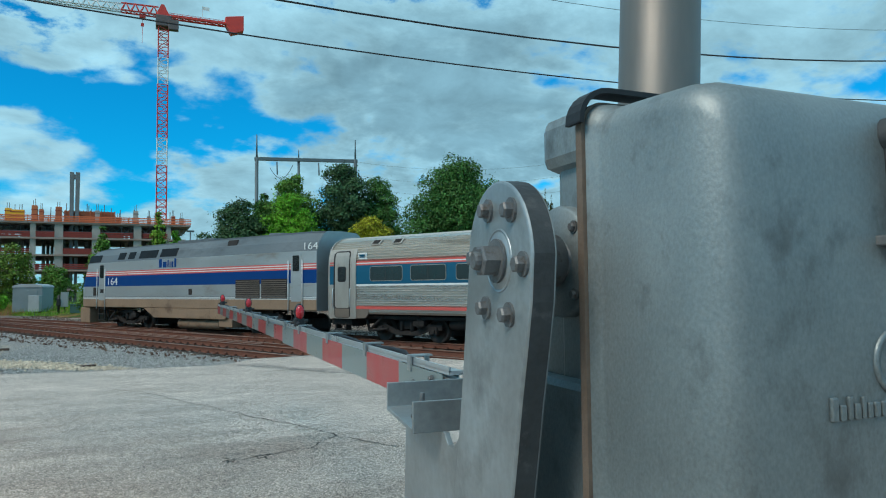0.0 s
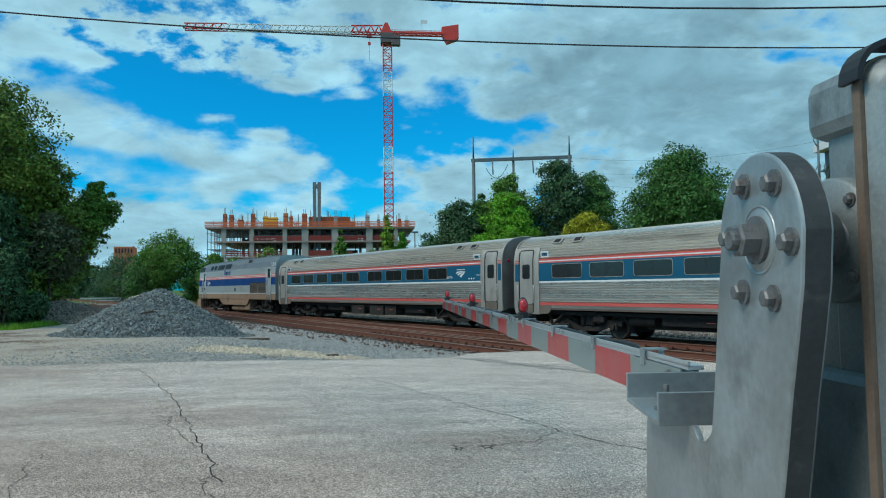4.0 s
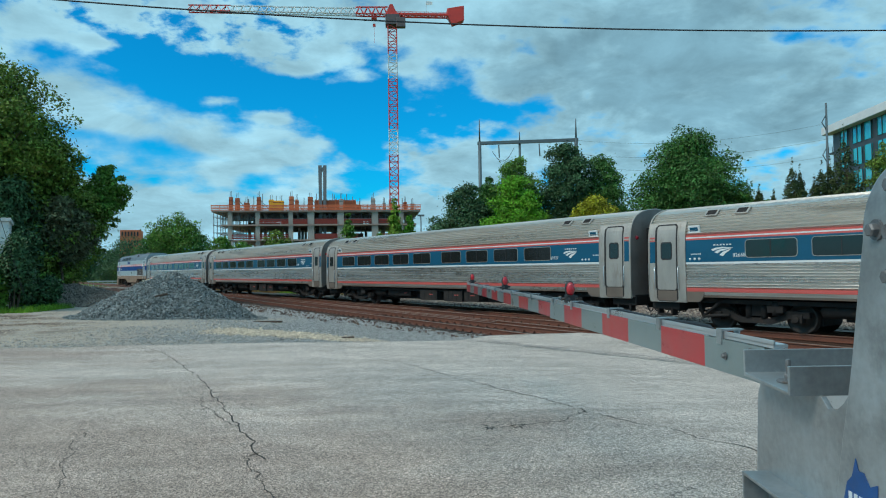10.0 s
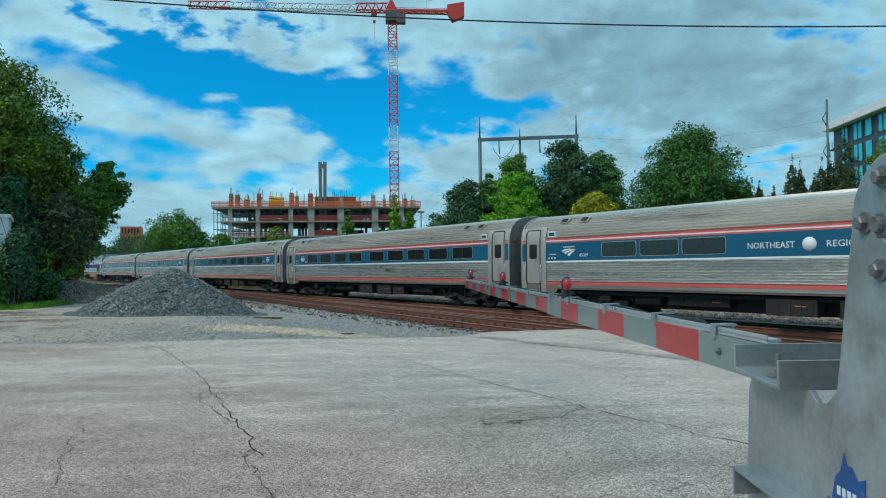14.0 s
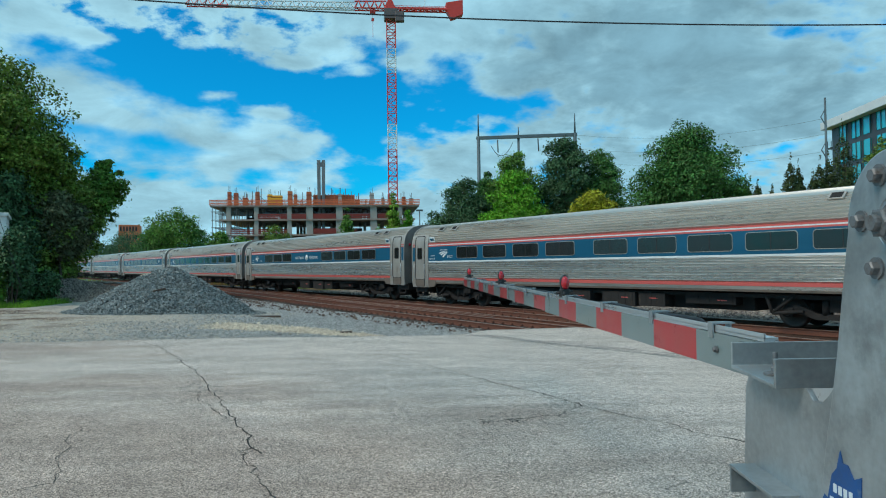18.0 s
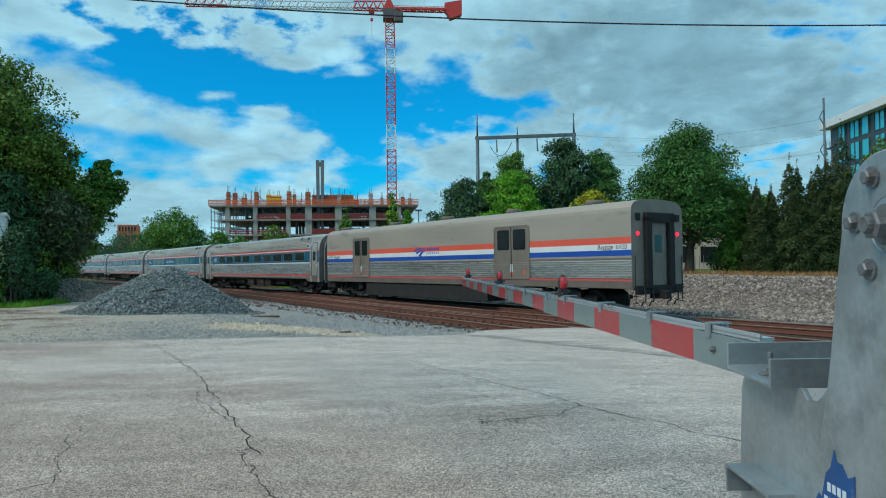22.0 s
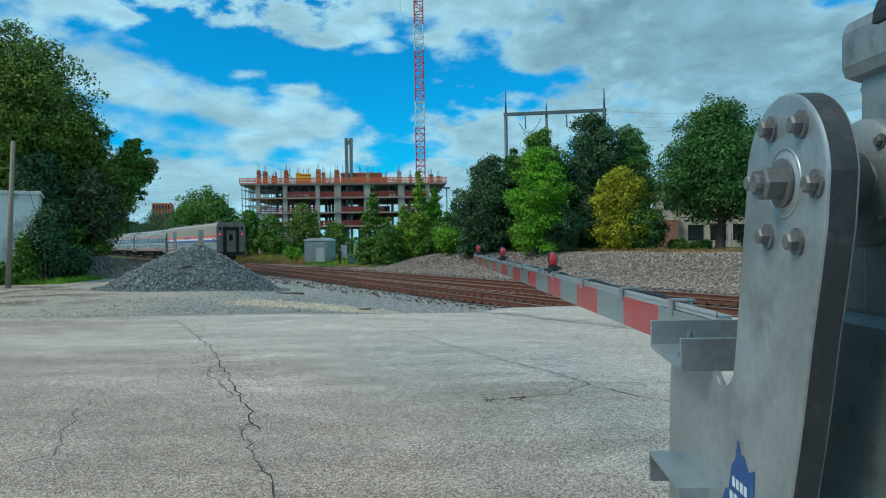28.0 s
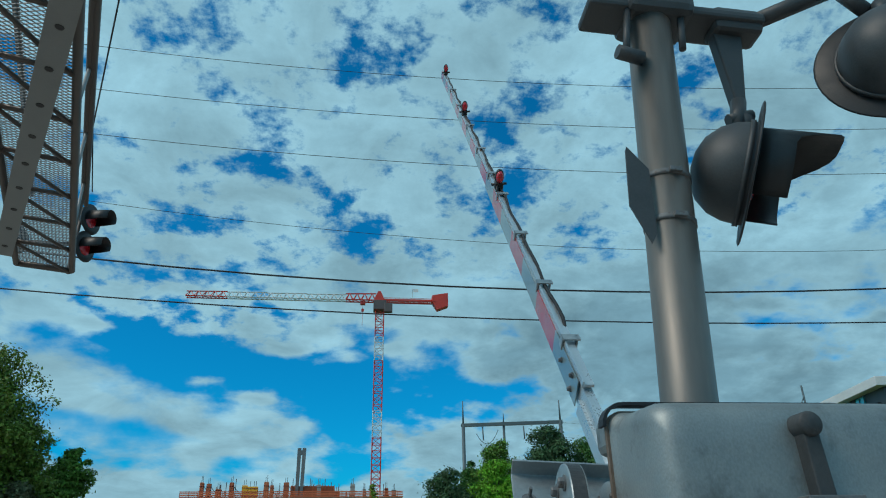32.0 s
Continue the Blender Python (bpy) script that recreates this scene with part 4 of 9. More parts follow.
        part("rear_cap", bm, M["cast"], g)
        bm = bmesh.new()
        box(bm, xa - 0.017, xb + 0.012, 1.212, 1.475, 1.21, 1.62, bevel=0.015)
        part("lower_case", bm, M["cast"], g)
    # shaft, flange and its screws
    bm = bmesh.new()
    m = Matrix.Translation((1.302, PIV.y + 0.02, PIV.z)) @ Matrix.Rotation(radians(-90), 4, "Y")
    lathe(bm, [(0.0, 0.03), (0.05, 0.03), (0.06, 0.024), (0.085, 0.022), (0.09, 0.016), (0.09, -0.01)], 32, m)
    part("bearing_flange", bm, M["cast"], g)
    bm = bmesh.new()
    tube(bm, (PIV.x + 0.03, PIV.y, PIV.z), (2.0, PIV.y, PIV.z), 0.033, 24)
    tube(bm, (PIV.x + 0.034, PIV.y, PIV.z), (1.262, PIV.y, PIV.z), 0.042, 24)
    part("shaft", bm, M["bolt"], g)
    for i in range(4):
        a = radians(45 + 90 * i)
        hexbolt("flange_screw", g, Vector((1.281, PIV.y + 0.02 + 0.074 * math.cos(a), PIV.z + 0.074 * math.sin(a))), 0.007, 0.006, 0.010)
    return g


def signal_head(parent, c, yaw, size=1.0, pitch=0.0, name="crossing_lamp"):
    """A round flashing lamp seen from its back: bowl, dark disc, hood."""
    m = Matrix.Translation(c) @ Matrix.Rotation(radians(yaw), 4, "Z") @ Matrix.Rotation(radians(90 + pitch), 4, "Y") @ Matrix.Scale(size, 4)     # z of the lathe looks along the beam
    bm = bmesh.new()
    lathe(bm, [(0.0, -0.205), (0.06, -0.198), (0.115, -0.172), (0.158, -0.125), (0.180, -0.07), (0.186, -0.02), (0.186, 0.005)], 32, m)
    lathe(bm, [(0.186, -0.03), (0.193, -0.03), (0.193, -0.012), (0.186, -0.012)], 32, m)
    head = part(name, bm, M["lamp_grey"], parent, "grey cast lamp housing")
    bm = bmesh.new()
    lathe(bm, [(0.15, -0.002), (0.255, -0.002), (0.262, 0.002), (0.255, 0.006), (0.15, 0.006)], 40, m)
    part("backing_disc", bm, M["black"], head, "black backing disc")
    bm = bmesh.new()
    # hood: open below, its upper lip far out
    seg, rings = 28, []
    for i in range(seg + 1):
        a = radians(-55 + 290 * i / seg)
        k = min(max((math.sin(a) - 0.35) / 0.65, 0.0), 1.0)
        ln = 0.12 + 0.16 * k * k * (3 - 2 * k)
        x, y = 0.165 * math.cos(a), 0.165 * math.sin(a)
        # lathe frame: local x is world down, so turn the ring to have the lip above
        rings.append([bm.verts.new(m @ Vector((-y, x, h))) for h in (0.005, ln * 0.5, ln)])
    for A, B in zip(rings, rings[1:]):
        for j in range(2):
            bm.faces.new((A[j], A[j + 1], B[j + 1], B[j])).smooth = True
    hood = part("hood", bm, M["black"], head, "black lamp hood")
    so = hood.modifiers.new("thick", "SOLIDIFY")
    so.thickness = 0.004
    bm = bmesh.new()
    lathe(bm, [(0.0, 0.03), (0.08, 0.022), (0.15, 0.004)], 28, m)
    part("lens", bm, M["red_lens"], head, "red lens")
    bm = bmesh.new()
    tube(bm, m @ Vector((-0.17, 0, -0.05)), m @ Vector((-0.24, 0, -0.05)), 0.03, 12)
    part("top_socket", bm, M["lamp_grey"], head)
    bm = bmesh.new()
    box(bm, -0.02, 0.02, 0.05, 0.11, -0.165, -0.12, 0, m, bevel=0.005)
    part("terminal_cap", bm, M["lamp_grey"], head)
    return head


def gate_mast():
    g = empty("signal_mast", Matrix.Translation((MX, MY, 2.05)) @ Matrix.Rotation(radians(4.0), 4, "Y") @ Matrix.Rotation(radians(-1.0), 4, "X") @ Matrix.Translation((0, 0, -2.05)))
    tagged(g, "brushed steel crossing signal mast with two dark flashing lamps", "signal mast")
    bm = bmesh.new()
    tube(bm, (0, 0, 0.12), (0, 0, 3.62), 0.075, 36)
    part("pole", bm, M["mast"], g)
    bm = bmesh.new()
    lathe(bm, [(0.0, 0.25), (0.09, 0.25), (0.10, 0.2), (0.11, 0.06), (0.2, 0.04), (0.2, -0.02)], 24)
    part("base", bm, M["cast"], g)
    # reflector fin strapped to the pole
    bm = bmesh.new()
    prism(bm, [(-0.145, 2.86), (-0.14, 2.875), (-0.075, 2.80), (-0.068, 2.58), (-0.085, 2.545), (-0.145, 2.665)], 1, -0.062, -0.056, bevel=0.001)
    fin = part("fin", bm, M["lamp_grey"], g, "dark strapped-on plate")
    for z in (2.795, 2.640):
        bm = bmesh.new()
        lathe(bm, [(0.0755, z - 0.009), (0.0785, z - 0.009), (0.0785, z + 0.009), (0.0755, z + 0.009)], 36)
        box(bm, -0.02, 0.02, -0.09, -0.073, z - 0.008, z + 0.008, bevel=0.002)
        part("strap", bm, M["bolt"], g)
    # cross arm junction box and brackets
    bm = bmesh.new()
    box(bm, -0.235, 0.40, -0.075, 0.075, 3.46, 3.50, bevel=0.012)
    box(bm, -0.10, 0.14, -0.10, 0.10, 3.445, 3.62, bevel=0.03)
    box(bm, 0.22, 0.40, -0.06, 0.05, 3.43, 3.53, bevel=0.02)
    tube(bm, (-0.095, -0.055, 3.46), (-0.115, -0.06, 3.24), 0.012, 10)
    tube(bm, (-0.15, -0.075, 3.245), (-0.06, -0.06, 3.24), 0.024, 12)
    tube(bm, (0.095, -0.055, 3.46), (0.085, -0.06, 3.30), 0.012, 10)
    part("junction_box", bm, M["lamp_grey"], g, "dark cast cross arm box")
    bm = bmesh.new()
    prism(bm, [(0.225, 3.45), (0.335, 3.45), (0.305, 3.13), (0.270, 3.13)], 1, -0.02, 0.03, bevel=0.008)
    tube(bm, (0.288, 0.0, 3.15), (0.262, -0.01, 3.02), 0.026, 12)
    tube(bm, (0.235, -0.01, 3.06), (0.32, -0.01, 3.09), 0.02, 10)
    part("lamp_bracket", bm, M["lamp_grey"], g)
    signal_head(g, Vector((0.285, 0.0, 2.86)), -20, 0.89, 15)
    signal_head(g, Vector((0.74, -0.18, 3.24)), 58, 0.90, 4)
    bm = bmesh.new()
    tube(bm, (0.36, -0.02, 3.49), (0.62, -0.15, 3.57), 0.03, 12)
    tube(bm, (0.62, -0.15, 3.57), (0.70, -0.17, 3.45), 0.026, 12)
    part("second_bracket", bm, M["lamp_grey"], g)
    return g


GATE = gate_arm()
gate_mechanism()
gate_mast()

# ---- the train ----
# car space: x runs forward along the track, y to the crossing's side, z up from the rail heads
M["stainless"] = mat("brushed_stainless", (0.56, 0.535, 0.495), 0.30, 0.8, 0.20, 1.2, 24, 0.0, streak=(0.12, 1, 3), dirt=((0.25, 0.215, 0.18), 0.16, 1.2))
M["stainless_up"] = mat("weathered_stainless_roof", (0.58, 0.55, 0.50), 0.32, 0.65, 0.18, 0.8, 20, 0.0, streak=(0.12, 1, 2), dirt=((0.25, 0.215, 0.18), 0.18, 1.2))
M["car_blue"] = mat("blue_window_band", (0.004, 0.088, 0.165), 0.5, 0.0, 0.15, 1.5, 30, 0.02, streak=(0.4, 1, 2), spec=0.3)
M["car_red"] = mat("faded_red_stripe", (0.55, 0.10, 0.085), 0.45, 0, 0.15, 1.5, 30, 0.02, streak=(0.3, 1, 2))
M["car_white"] = mat("white_stripe", (0.66, 0.70, 0.70), 0.45, 0, 0.1, 1.5, 30, 0.02)
M["door_steel"] = mat("plain_stainless_door", (0.40, 0.38, 0.345), 0.48, 0.4, 0.22, 1.5, 40, 0.02, streak=(2, 1, 0.5), dirt=((0.24, 0.195, 0.155), 0.22, 1.6))
M["end_grey"] = mat("dark_grey_end_wall", (0.27, 0.22, 0.195), 0.6, 0.1, 0.3, 2, 30, 0.05)
M["cab_pane"] = mat("dark_cab_glass", (0.010, 0.012, 0.014), 0.5, 0, 0.2, 2, 30, 0.0, spec=0.12)
M["cargo_tan"] = mat("tan_grey_cargo_door", (0.22, 0.185, 0.145), 0.5, 0.2, 0.2, 1.5, 30, 0.03, streak=(1, 1, 0.4), dirt=((0.12, 0.10, 0.08), 0.2, 2))
M["rubber"] = mat("black_rubber", (0.02, 0.02, 0.021), 0.75, 0, 0.3, 8, 60, 0.1)
M["under"] = mat("grimy_underframe", (0.022, 0.020, 0.019), 0.85, 0.1, 0.4, 4, 40, 0.25, dirt=((0.06, 0.045, 0.035), 0.2, 4))
M["skirt_dirt"] = mat("dusty_skirt", (0.17, 0.14, 0.115), 0.7, 0.2, 0.3, 2, 40, 0.1)
M["wheel"] = mat("wheel_steel", (0.055, 0.045, 0.04), 0.6, 0.5, 0.35, 6, 60, 0.2)
M["car_glass"] = mat("dark_tinted_glass", (0.016, 0.019, 0.02), 0.10, 0, 0.2, 2, 30, 0.0, spec=0.55)
M["loco_silver"] = mat("silver_locomotive_paint", (0.38, 0.42, 0.435), 0.40, 0.4, 0.14, 1.0, 20, 0.0, streak=(0.4, 1, 1.5), dirt=((0.27, 0.25, 0.225), 0.10, 1.2))
M["loco_grey"] = mat("grey_locomotive_roof", (0.12, 0.145, 0.16), 0.5, 0.1, 0.25, 1.0, 20, 0.02, streak=(0.4, 1, 1), dirt=((0.05, 0.05, 0.052), 0.3, 0.9))
M["loco_top"] = mat("sooty_locomotive_top", (0.055, 0.06, 0.065), 0.6, 0.1, 0.3, 1.0, 20, 0.05)
M["loco_blue"] = mat("deep_blue_stripe", (0.002, 0.045, 0.19), 0.6, 0.0, 0.12, 1.0, 20, 0.0, spec=0.15)
M["loco_brown"] = mat("rust_dusted_sill", (0.26, 0.18, 0.12), 0.75, 0.1, 0.25, 0.9, 14, 0.05, dirt=((0.10, 0.055, 0.035), 0.2, 1.1))
M["bag_side"] = mat("plain_grey_steel", (0.36, 0.315, 0.26), 0.5, 0.2, 0.14, 0.8, 20, 0.02, streak=(0.3, 1, 1.5), dirt=((0.20, 0.17, 0.14), 0.15, 1.4))
M["bag_red"] = mat("red_orange_stripe", (0.72, 0.10, 0.06), 0.42, 0, 0.08, 1.0, 20, 0.01)
M["bag_blue"] = mat("royal_blue_stripe", (0.012, 0.07, 0.36), 0.42, 0, 0.08, 1.0, 20, 0.01)
M["end_brown"] = mat("grimy_end_wall", (0.29, 0.23, 0.19), 0.7, 0.15, 0.3, 2, 30, 0.1)
M["tail_red"] = mat("tail_light", (0.8, 0.02, 0.03), 0.25, 0, 0.1, 10, 60, 0, emit=((1.0, 0.02, 0.06), 1.6))
L = 25.0
GAP0 = 0.42
BODY = L - 2 * GAP0


def text_mesh(words, size, extrude=0.002):
    cu = bpy.data.curves.new("text", "FONT")
    cu.body, cu.size, cu.extrude, cu.resolution_u = words, size, extrude, 2
    ob = new("text", cu)
    me = bpy.data.meshes.new_from_object(ob.evaluated_get(bpy.context.evaluated_depsgraph_get()))
    bpy.data.objects.remove(ob)
    bpy.data.curves.remove(cu)
    return me


def lettering(name, words, size, material, parent, x, y, z, side=1, width=None):
    """Flat lettering on the car's side, reading from front to back on the near side."""
    me = text_mesh(words, size)
    me.materials.append(material)
    ob = new(name, me)
    ob.parent = parent
    k = 1.0
    if width:
        xs_ = [v.co.x for v in me.vertices]
        k = width / (max(xs_) - min(xs_))
    # near side: seen from +y, so words run towards -x
    ob.matrix_basis = Matrix.Translation((x, y, z)) @ Matrix.Rotation(math.pi, 4, "Z") @ Matrix.Rotation(radians(90), 4, "X") @ Matrix.Diagonal((k, 1, 1, 1))
    return ob


def side_profile(kind):
    """(half width, height, material index) from sill to roof crown; ridges where the sheets are fluted."""
    P = []
    if kind == "coach":
        P += [(1.42, 1.04, 6), (1.47, 1.05, 6), (1.485, 1.12, 5), (1.495, 1.22, 5), (1.50, 1.225, 2), (1.50, 1.33, 2)]
        z = 1.335
        while z < 2.04:
            P += [(1.474, z, 0), (1.508, z + 0.034, 0), (1.514, z + 0.046, 0), (1.508, z + 0.056, 0), (1.474, z + 0.080, 0)]
            z += 0.0875
        P += [(1.50, 2.11, 3), (1.50, 2.17, 3), (1.50, 2.175, 1), (1.498, 2.52, 1), (1.488, 2.89, 1), (1.487, 2.895, 2), (1.484, 2.945, 2), (1.483, 2.95, 3), (1.482, 2.985, 3), (1.481, 2.99, 2), (1.478, 3.045, 2)]
        pts = [(1.476, 3.06), (1.45, 3.25), (1.39, 3.45), (1.28, 3.64), (1.10, 3.81), (0.85, 3.93), (0.50, 4.02), (0.0, 4.06)]
        amp = 0.034
    else:
        P += [(1.44, 1.0, 6), (1.49, 1.02, 6), (1.495, 1.27, 6), (1.50, 1.275, 2), (1.50, 1.34, 2)]
        z = 1.345
        while z < 2.0:
            P += [(1.474, z, 0), (1.508, z + 0.034, 0), (1.514, z + 0.046, 0), (1.508, z + 0.056, 0), (1.474, z + 0.080, 0)]
            z += 0.0875
        P += [(1.50, 2.12, 5), (1.50, 2.19, 5), (1.50, 2.192, 4), (1.50, 2.40, 4), (1.50, 2.402, 3), (1.50, 2.62, 3), (1.50, 2.622, 1), (1.50, 2.87, 1), (1.50, 2.872, 5), (1.495, 3.55, 5), (1.485, 3.80, 5)]
        pts = [(1.483, 3.80), (1.46, 3.95), (1.36, 4.08), (1.15, 4.17), (0.8, 4.22), (0.0, 4.26)]
        amp = 0.0
    # resample the curve of the roof with shallow flutes
    run, acc = [], [0.0]
    for a, b in zip(pts, pts[1:]):
        acc.append(acc[-1] + math.dist(a, b))
    count = int(acc[-1] / 0.052) if amp else 14
    for i in range(count + 1):
        d = acc[-1] * i / count
        j = max(k for k in range(len(acc)) if acc[k] <= d + 1e-9)
        j = min(j, len(pts) - 2)
        t = (d - acc[j]) / (acc[j + 1] - acc[j])
        w, h = pts[j][0] + (pts[j + 1][0] - pts[j][0]) * t, pts[j][1] + (pts[j + 1][1] - pts[j][1]) * t
        if amp:
            w += amp * (1 if i % 2 else -1) * (w / 1.5)
            h += amp * (1 if i % 2 else -1) * (1 - w / 1.5)
        run.append((w, h, 4 if amp else 5))
    return P + run


def shell(kind, x0, x1, mats, taper=0.0):
    """The body skin, drawn from one end to the other, with both end walls."""
    P = side_profile(kind)
    full = [(w, z, mi) for w, z, mi in P] + [(-w, z, mi) for w, z, mi in P[-2::-1]]
    bm = bmesh.new()
    stations = [x0, x0 + 1.6, (x0 + x1) / 2, x1 - 1.6, x1]
    rings = [[bm.verts.new((x, w, z)) for w, z, mi in full] for x in stations]
    k = len(P)
    for A, B in zip(rings, rings[1:]):
        for i in range(len(full) - 1):
            f = bm.faces.new((A[i], A[i + 1], B[i + 1], B[i]))
            f.material_index = full[i][2] if i < k - 1 else full[i + 1][2]
    for R, flip in ((rings[0], True), (rings[-1], False)):
        f = bm.faces.new(R[::-1] if flip else R)
        f.material_index = 7
    bmesh.ops.recalc_face_normals(bm, faces=bm.faces)
    return bm


def rounded_panel(bm, x0, x1, z0, z1, r, y0, y1, mi=0):
    out = []
    for cx, cz, a0 in ((x1 - r, z1 - r, 0), (x0 + r, z1 - r, 90), (x0 + r, z0 + r, 180), (x1 - r, z0 + r, 270)):
        for i in range(5):
            a = radians(a0 + 22.5 * i)
            out.append((cx + r * math.cos(a), cz + r * math.sin(a)))
    prism(bm, out, 1, y0, y1, mi)


def frame_ring(bm, x0, x1, z0, z1, r, w, y0, y1):
    def ring(g):
        out = []
        for cx, cz, a0 in ((x1 - r, z1 - r, 0), (x0 + r, z1 - r, 90), (x0 + r, z0 + r, 180), (x1 - r, z0 + r, 270)):
            for i in range(5):
                a = radians(a0 + 22.5 * i)
                out.append((cx + (r + g) * math.cos(a), cz + (r + g) * math.sin(a)))
        return out
    A, B = ring(0), ring(w)
    n = len(A)
    for i in range(n):
        j = (i + 1) % n
        quad(bm, (A[i][0], y1, A[i][1]), (A[j][0], y1, A[j][1]), (B[j][0], y1, B[j][1]), (B[i][0], y1, B[i][1]))
        quad(bm, (B[i][0], y1, B[i][1]), (B[j][0], y1, B[j][1]), (B[j][0], y0, B[j][1]), (B[i][0], y0, B[i][1]))
        quad(bm, (A[i][0], y1, A[i][1]), (A[j][0], y1, A[j][1]), (A[j][0], y0, A[j][1]), (A[i][0], y0, A[i][1]))


def wheel_mesh(r):
    bm = bmesh.new()
    m = Matrix.Rotation(radians(-90), 4, "X")
    lathe(bm, [(0.0, 0.06), (0.10, 0.065), (0.13, 0.03), (r * 0.72, 0.01), (r * 0.82, 0.055), (r * 0.97, 0.06), (r, 0.05), (r, -0.05), (r + 0.03, -0.06), (r + 0.03, -0.085), (0.0, -0.085)], 28, m)
    ob = part("wheel", bm, M["wheel"])
    me = ob.data
    bpy.data.objects.remove(ob)
    return me


WHEEL = wheel_mesh(0.455)


def truck(car, xc, base=1.27, r=0.455, label="grimy black wheel truck"):
    """A bogie: side frames, bolster, springs; wheels are parts of it."""
    bm = bmesh.new()
    for y in (0.98, -0.98):
        prism(bm, [(-base - 0.35, 0.50), (-base - 0.35, 0.66), (-base + 0.25, 0.70), (-0.45, 0.44), (0.45, 0.44), (base - 0.25, 0.70), (base + 0.35, 0.66), (base + 0.35, 0.50), (base - 0.2, 0.46), (0.5, 0.28), (-0.5, 0.28), (-base + 0.2, 0.46)], 1, y - 0.07, y + 0.07)
        for sx in (-base, base):
            box(bm, sx - 0.16, sx + 0.16, y - 0.11, y + 0.13, 0.33, 0.60, bevel=0.03)
            tube(bm, (sx, y + 0.13, 0.455), (sx, y + 0.19, 0.455), 0.09, 14)
        for sx in (-0.25, 0.25):
            tube(bm, (sx, y, 0.42), (sx, y, 0.86), 0.10, 12)
        box(bm, -0.55, 0.55, y - 0.12, y + 0.12, 0.84, 0.98)
        for a, b in (((base + 0.62, 0.98), (base + 0.42, 0.42)), ((base + 0.62, 0.98), (base - 0.28, 0.98)), ((base + 0.42, 0.42), (base - 0.28, 0.98)), ((base + 0.42, 0.42), (base - 0.5, 0.50))):
            tube(bm, (a[0], y + 0.2, a[1]), (b[0], y + 0.2, b[1]), 0.055, 6)
        box(bm, -0.95, -0.45, y + 0.02, y + 0.26, 0.62, 0.84, bevel=0.03)
        tube(bm, (-0.7, y + 0.14, 0.55), (-0.7, y + 0.14, 0.95), 0.13, 12)
    box(bm, -0.3, 0.3, -0.98, 0.98, 0.5, 0.86)
    for sx in (-base, base):
        # dark block round each axle, added to stand for shade under the car
        box(bm, sx - 0.52, sx + 0.52, -0.60, 0.60, 0.24, 0.74, bevel=0.06)
        tube(bm, (sx, -0.8, 0.455), (sx, 0.8, 0.455), 0.08, 12)
    bmesh.ops.transform(bm, matrix=Matrix.Translation((xc, 0, 0)), verts=bm.verts)
    t = part("truck", bm, M["under"], car, label)
    for sx in (-base, base):
        share("wheel", bpy.data.objects[t.name], t, Matrix()).data = WHEEL
        w = t.children[-1]
        w.matrix_basis = pose(xc + sx, 0.72, 0.455)
        share("wheel", w, t, pose(xc + sx, -0.72, 0.455, 0, 0, 180))
    return t


SKIN = ((0.80, 1.485), (1.2, 1.503), (2.15, 1.505), (2.9, 1.492), (3.06, 1.484), (3.25, 1.462), (3.45, 1.405), (3.64, 1.30), (3.81, 1.12))


def skin_y(z):
    """Half width of the smooth side of a coach at a height."""
    for (a, p), (b, q) in zip(SKIN, SKIN[1:]):
        if z <= b:
            return p + (q - p) * (z - a) / (b - a)
    return SKIN[-1][1]


def skin_panel(bm, xa, xb, z0, z1, r, off, depth=0.03, mi=0):
    """A round-cornered sheet that follows the curve of the coach's side."""
    zs = sorted({z0 + r * (1 - math.cos(a * math.pi / 10)) for a in range(6)} | {z1 - r * (1 - math.cos(a * math.pi / 10)) for a in range(6)} | {z0 + (z1 - z0) * k / 16 for k in range(17) if r < (z1 - z0) * k / 16 < z1 - z0 - r})
    rows = []
    for z in zs:
        e = max(z0 + r - z, z - (z1 - r), 0.0)
        cut = r - math.sqrt(max(r * r - e * e, 0.0)) if r else 0.0
        y = skin_y(z) + off
        rows.append([bm.verts.new(p) for p in ((xa + cut, y - depth, z), (xa + cut, y, z), (xb - cut, y, z), (xb - cut, y - depth, z))])
    for A, B in zip(rows, rows[1:]):
        for i in range(3):
            bm.faces.new((A[i], A[i + 1], B[i + 1], B[i])).material_index = mi
    bm.faces.new(rows[0][::-1]).material_index = mi
    bm.faces.new(rows[-1]).material_index = mi
    bmesh.ops.recalc_face_normals(bm, faces=bm.faces)


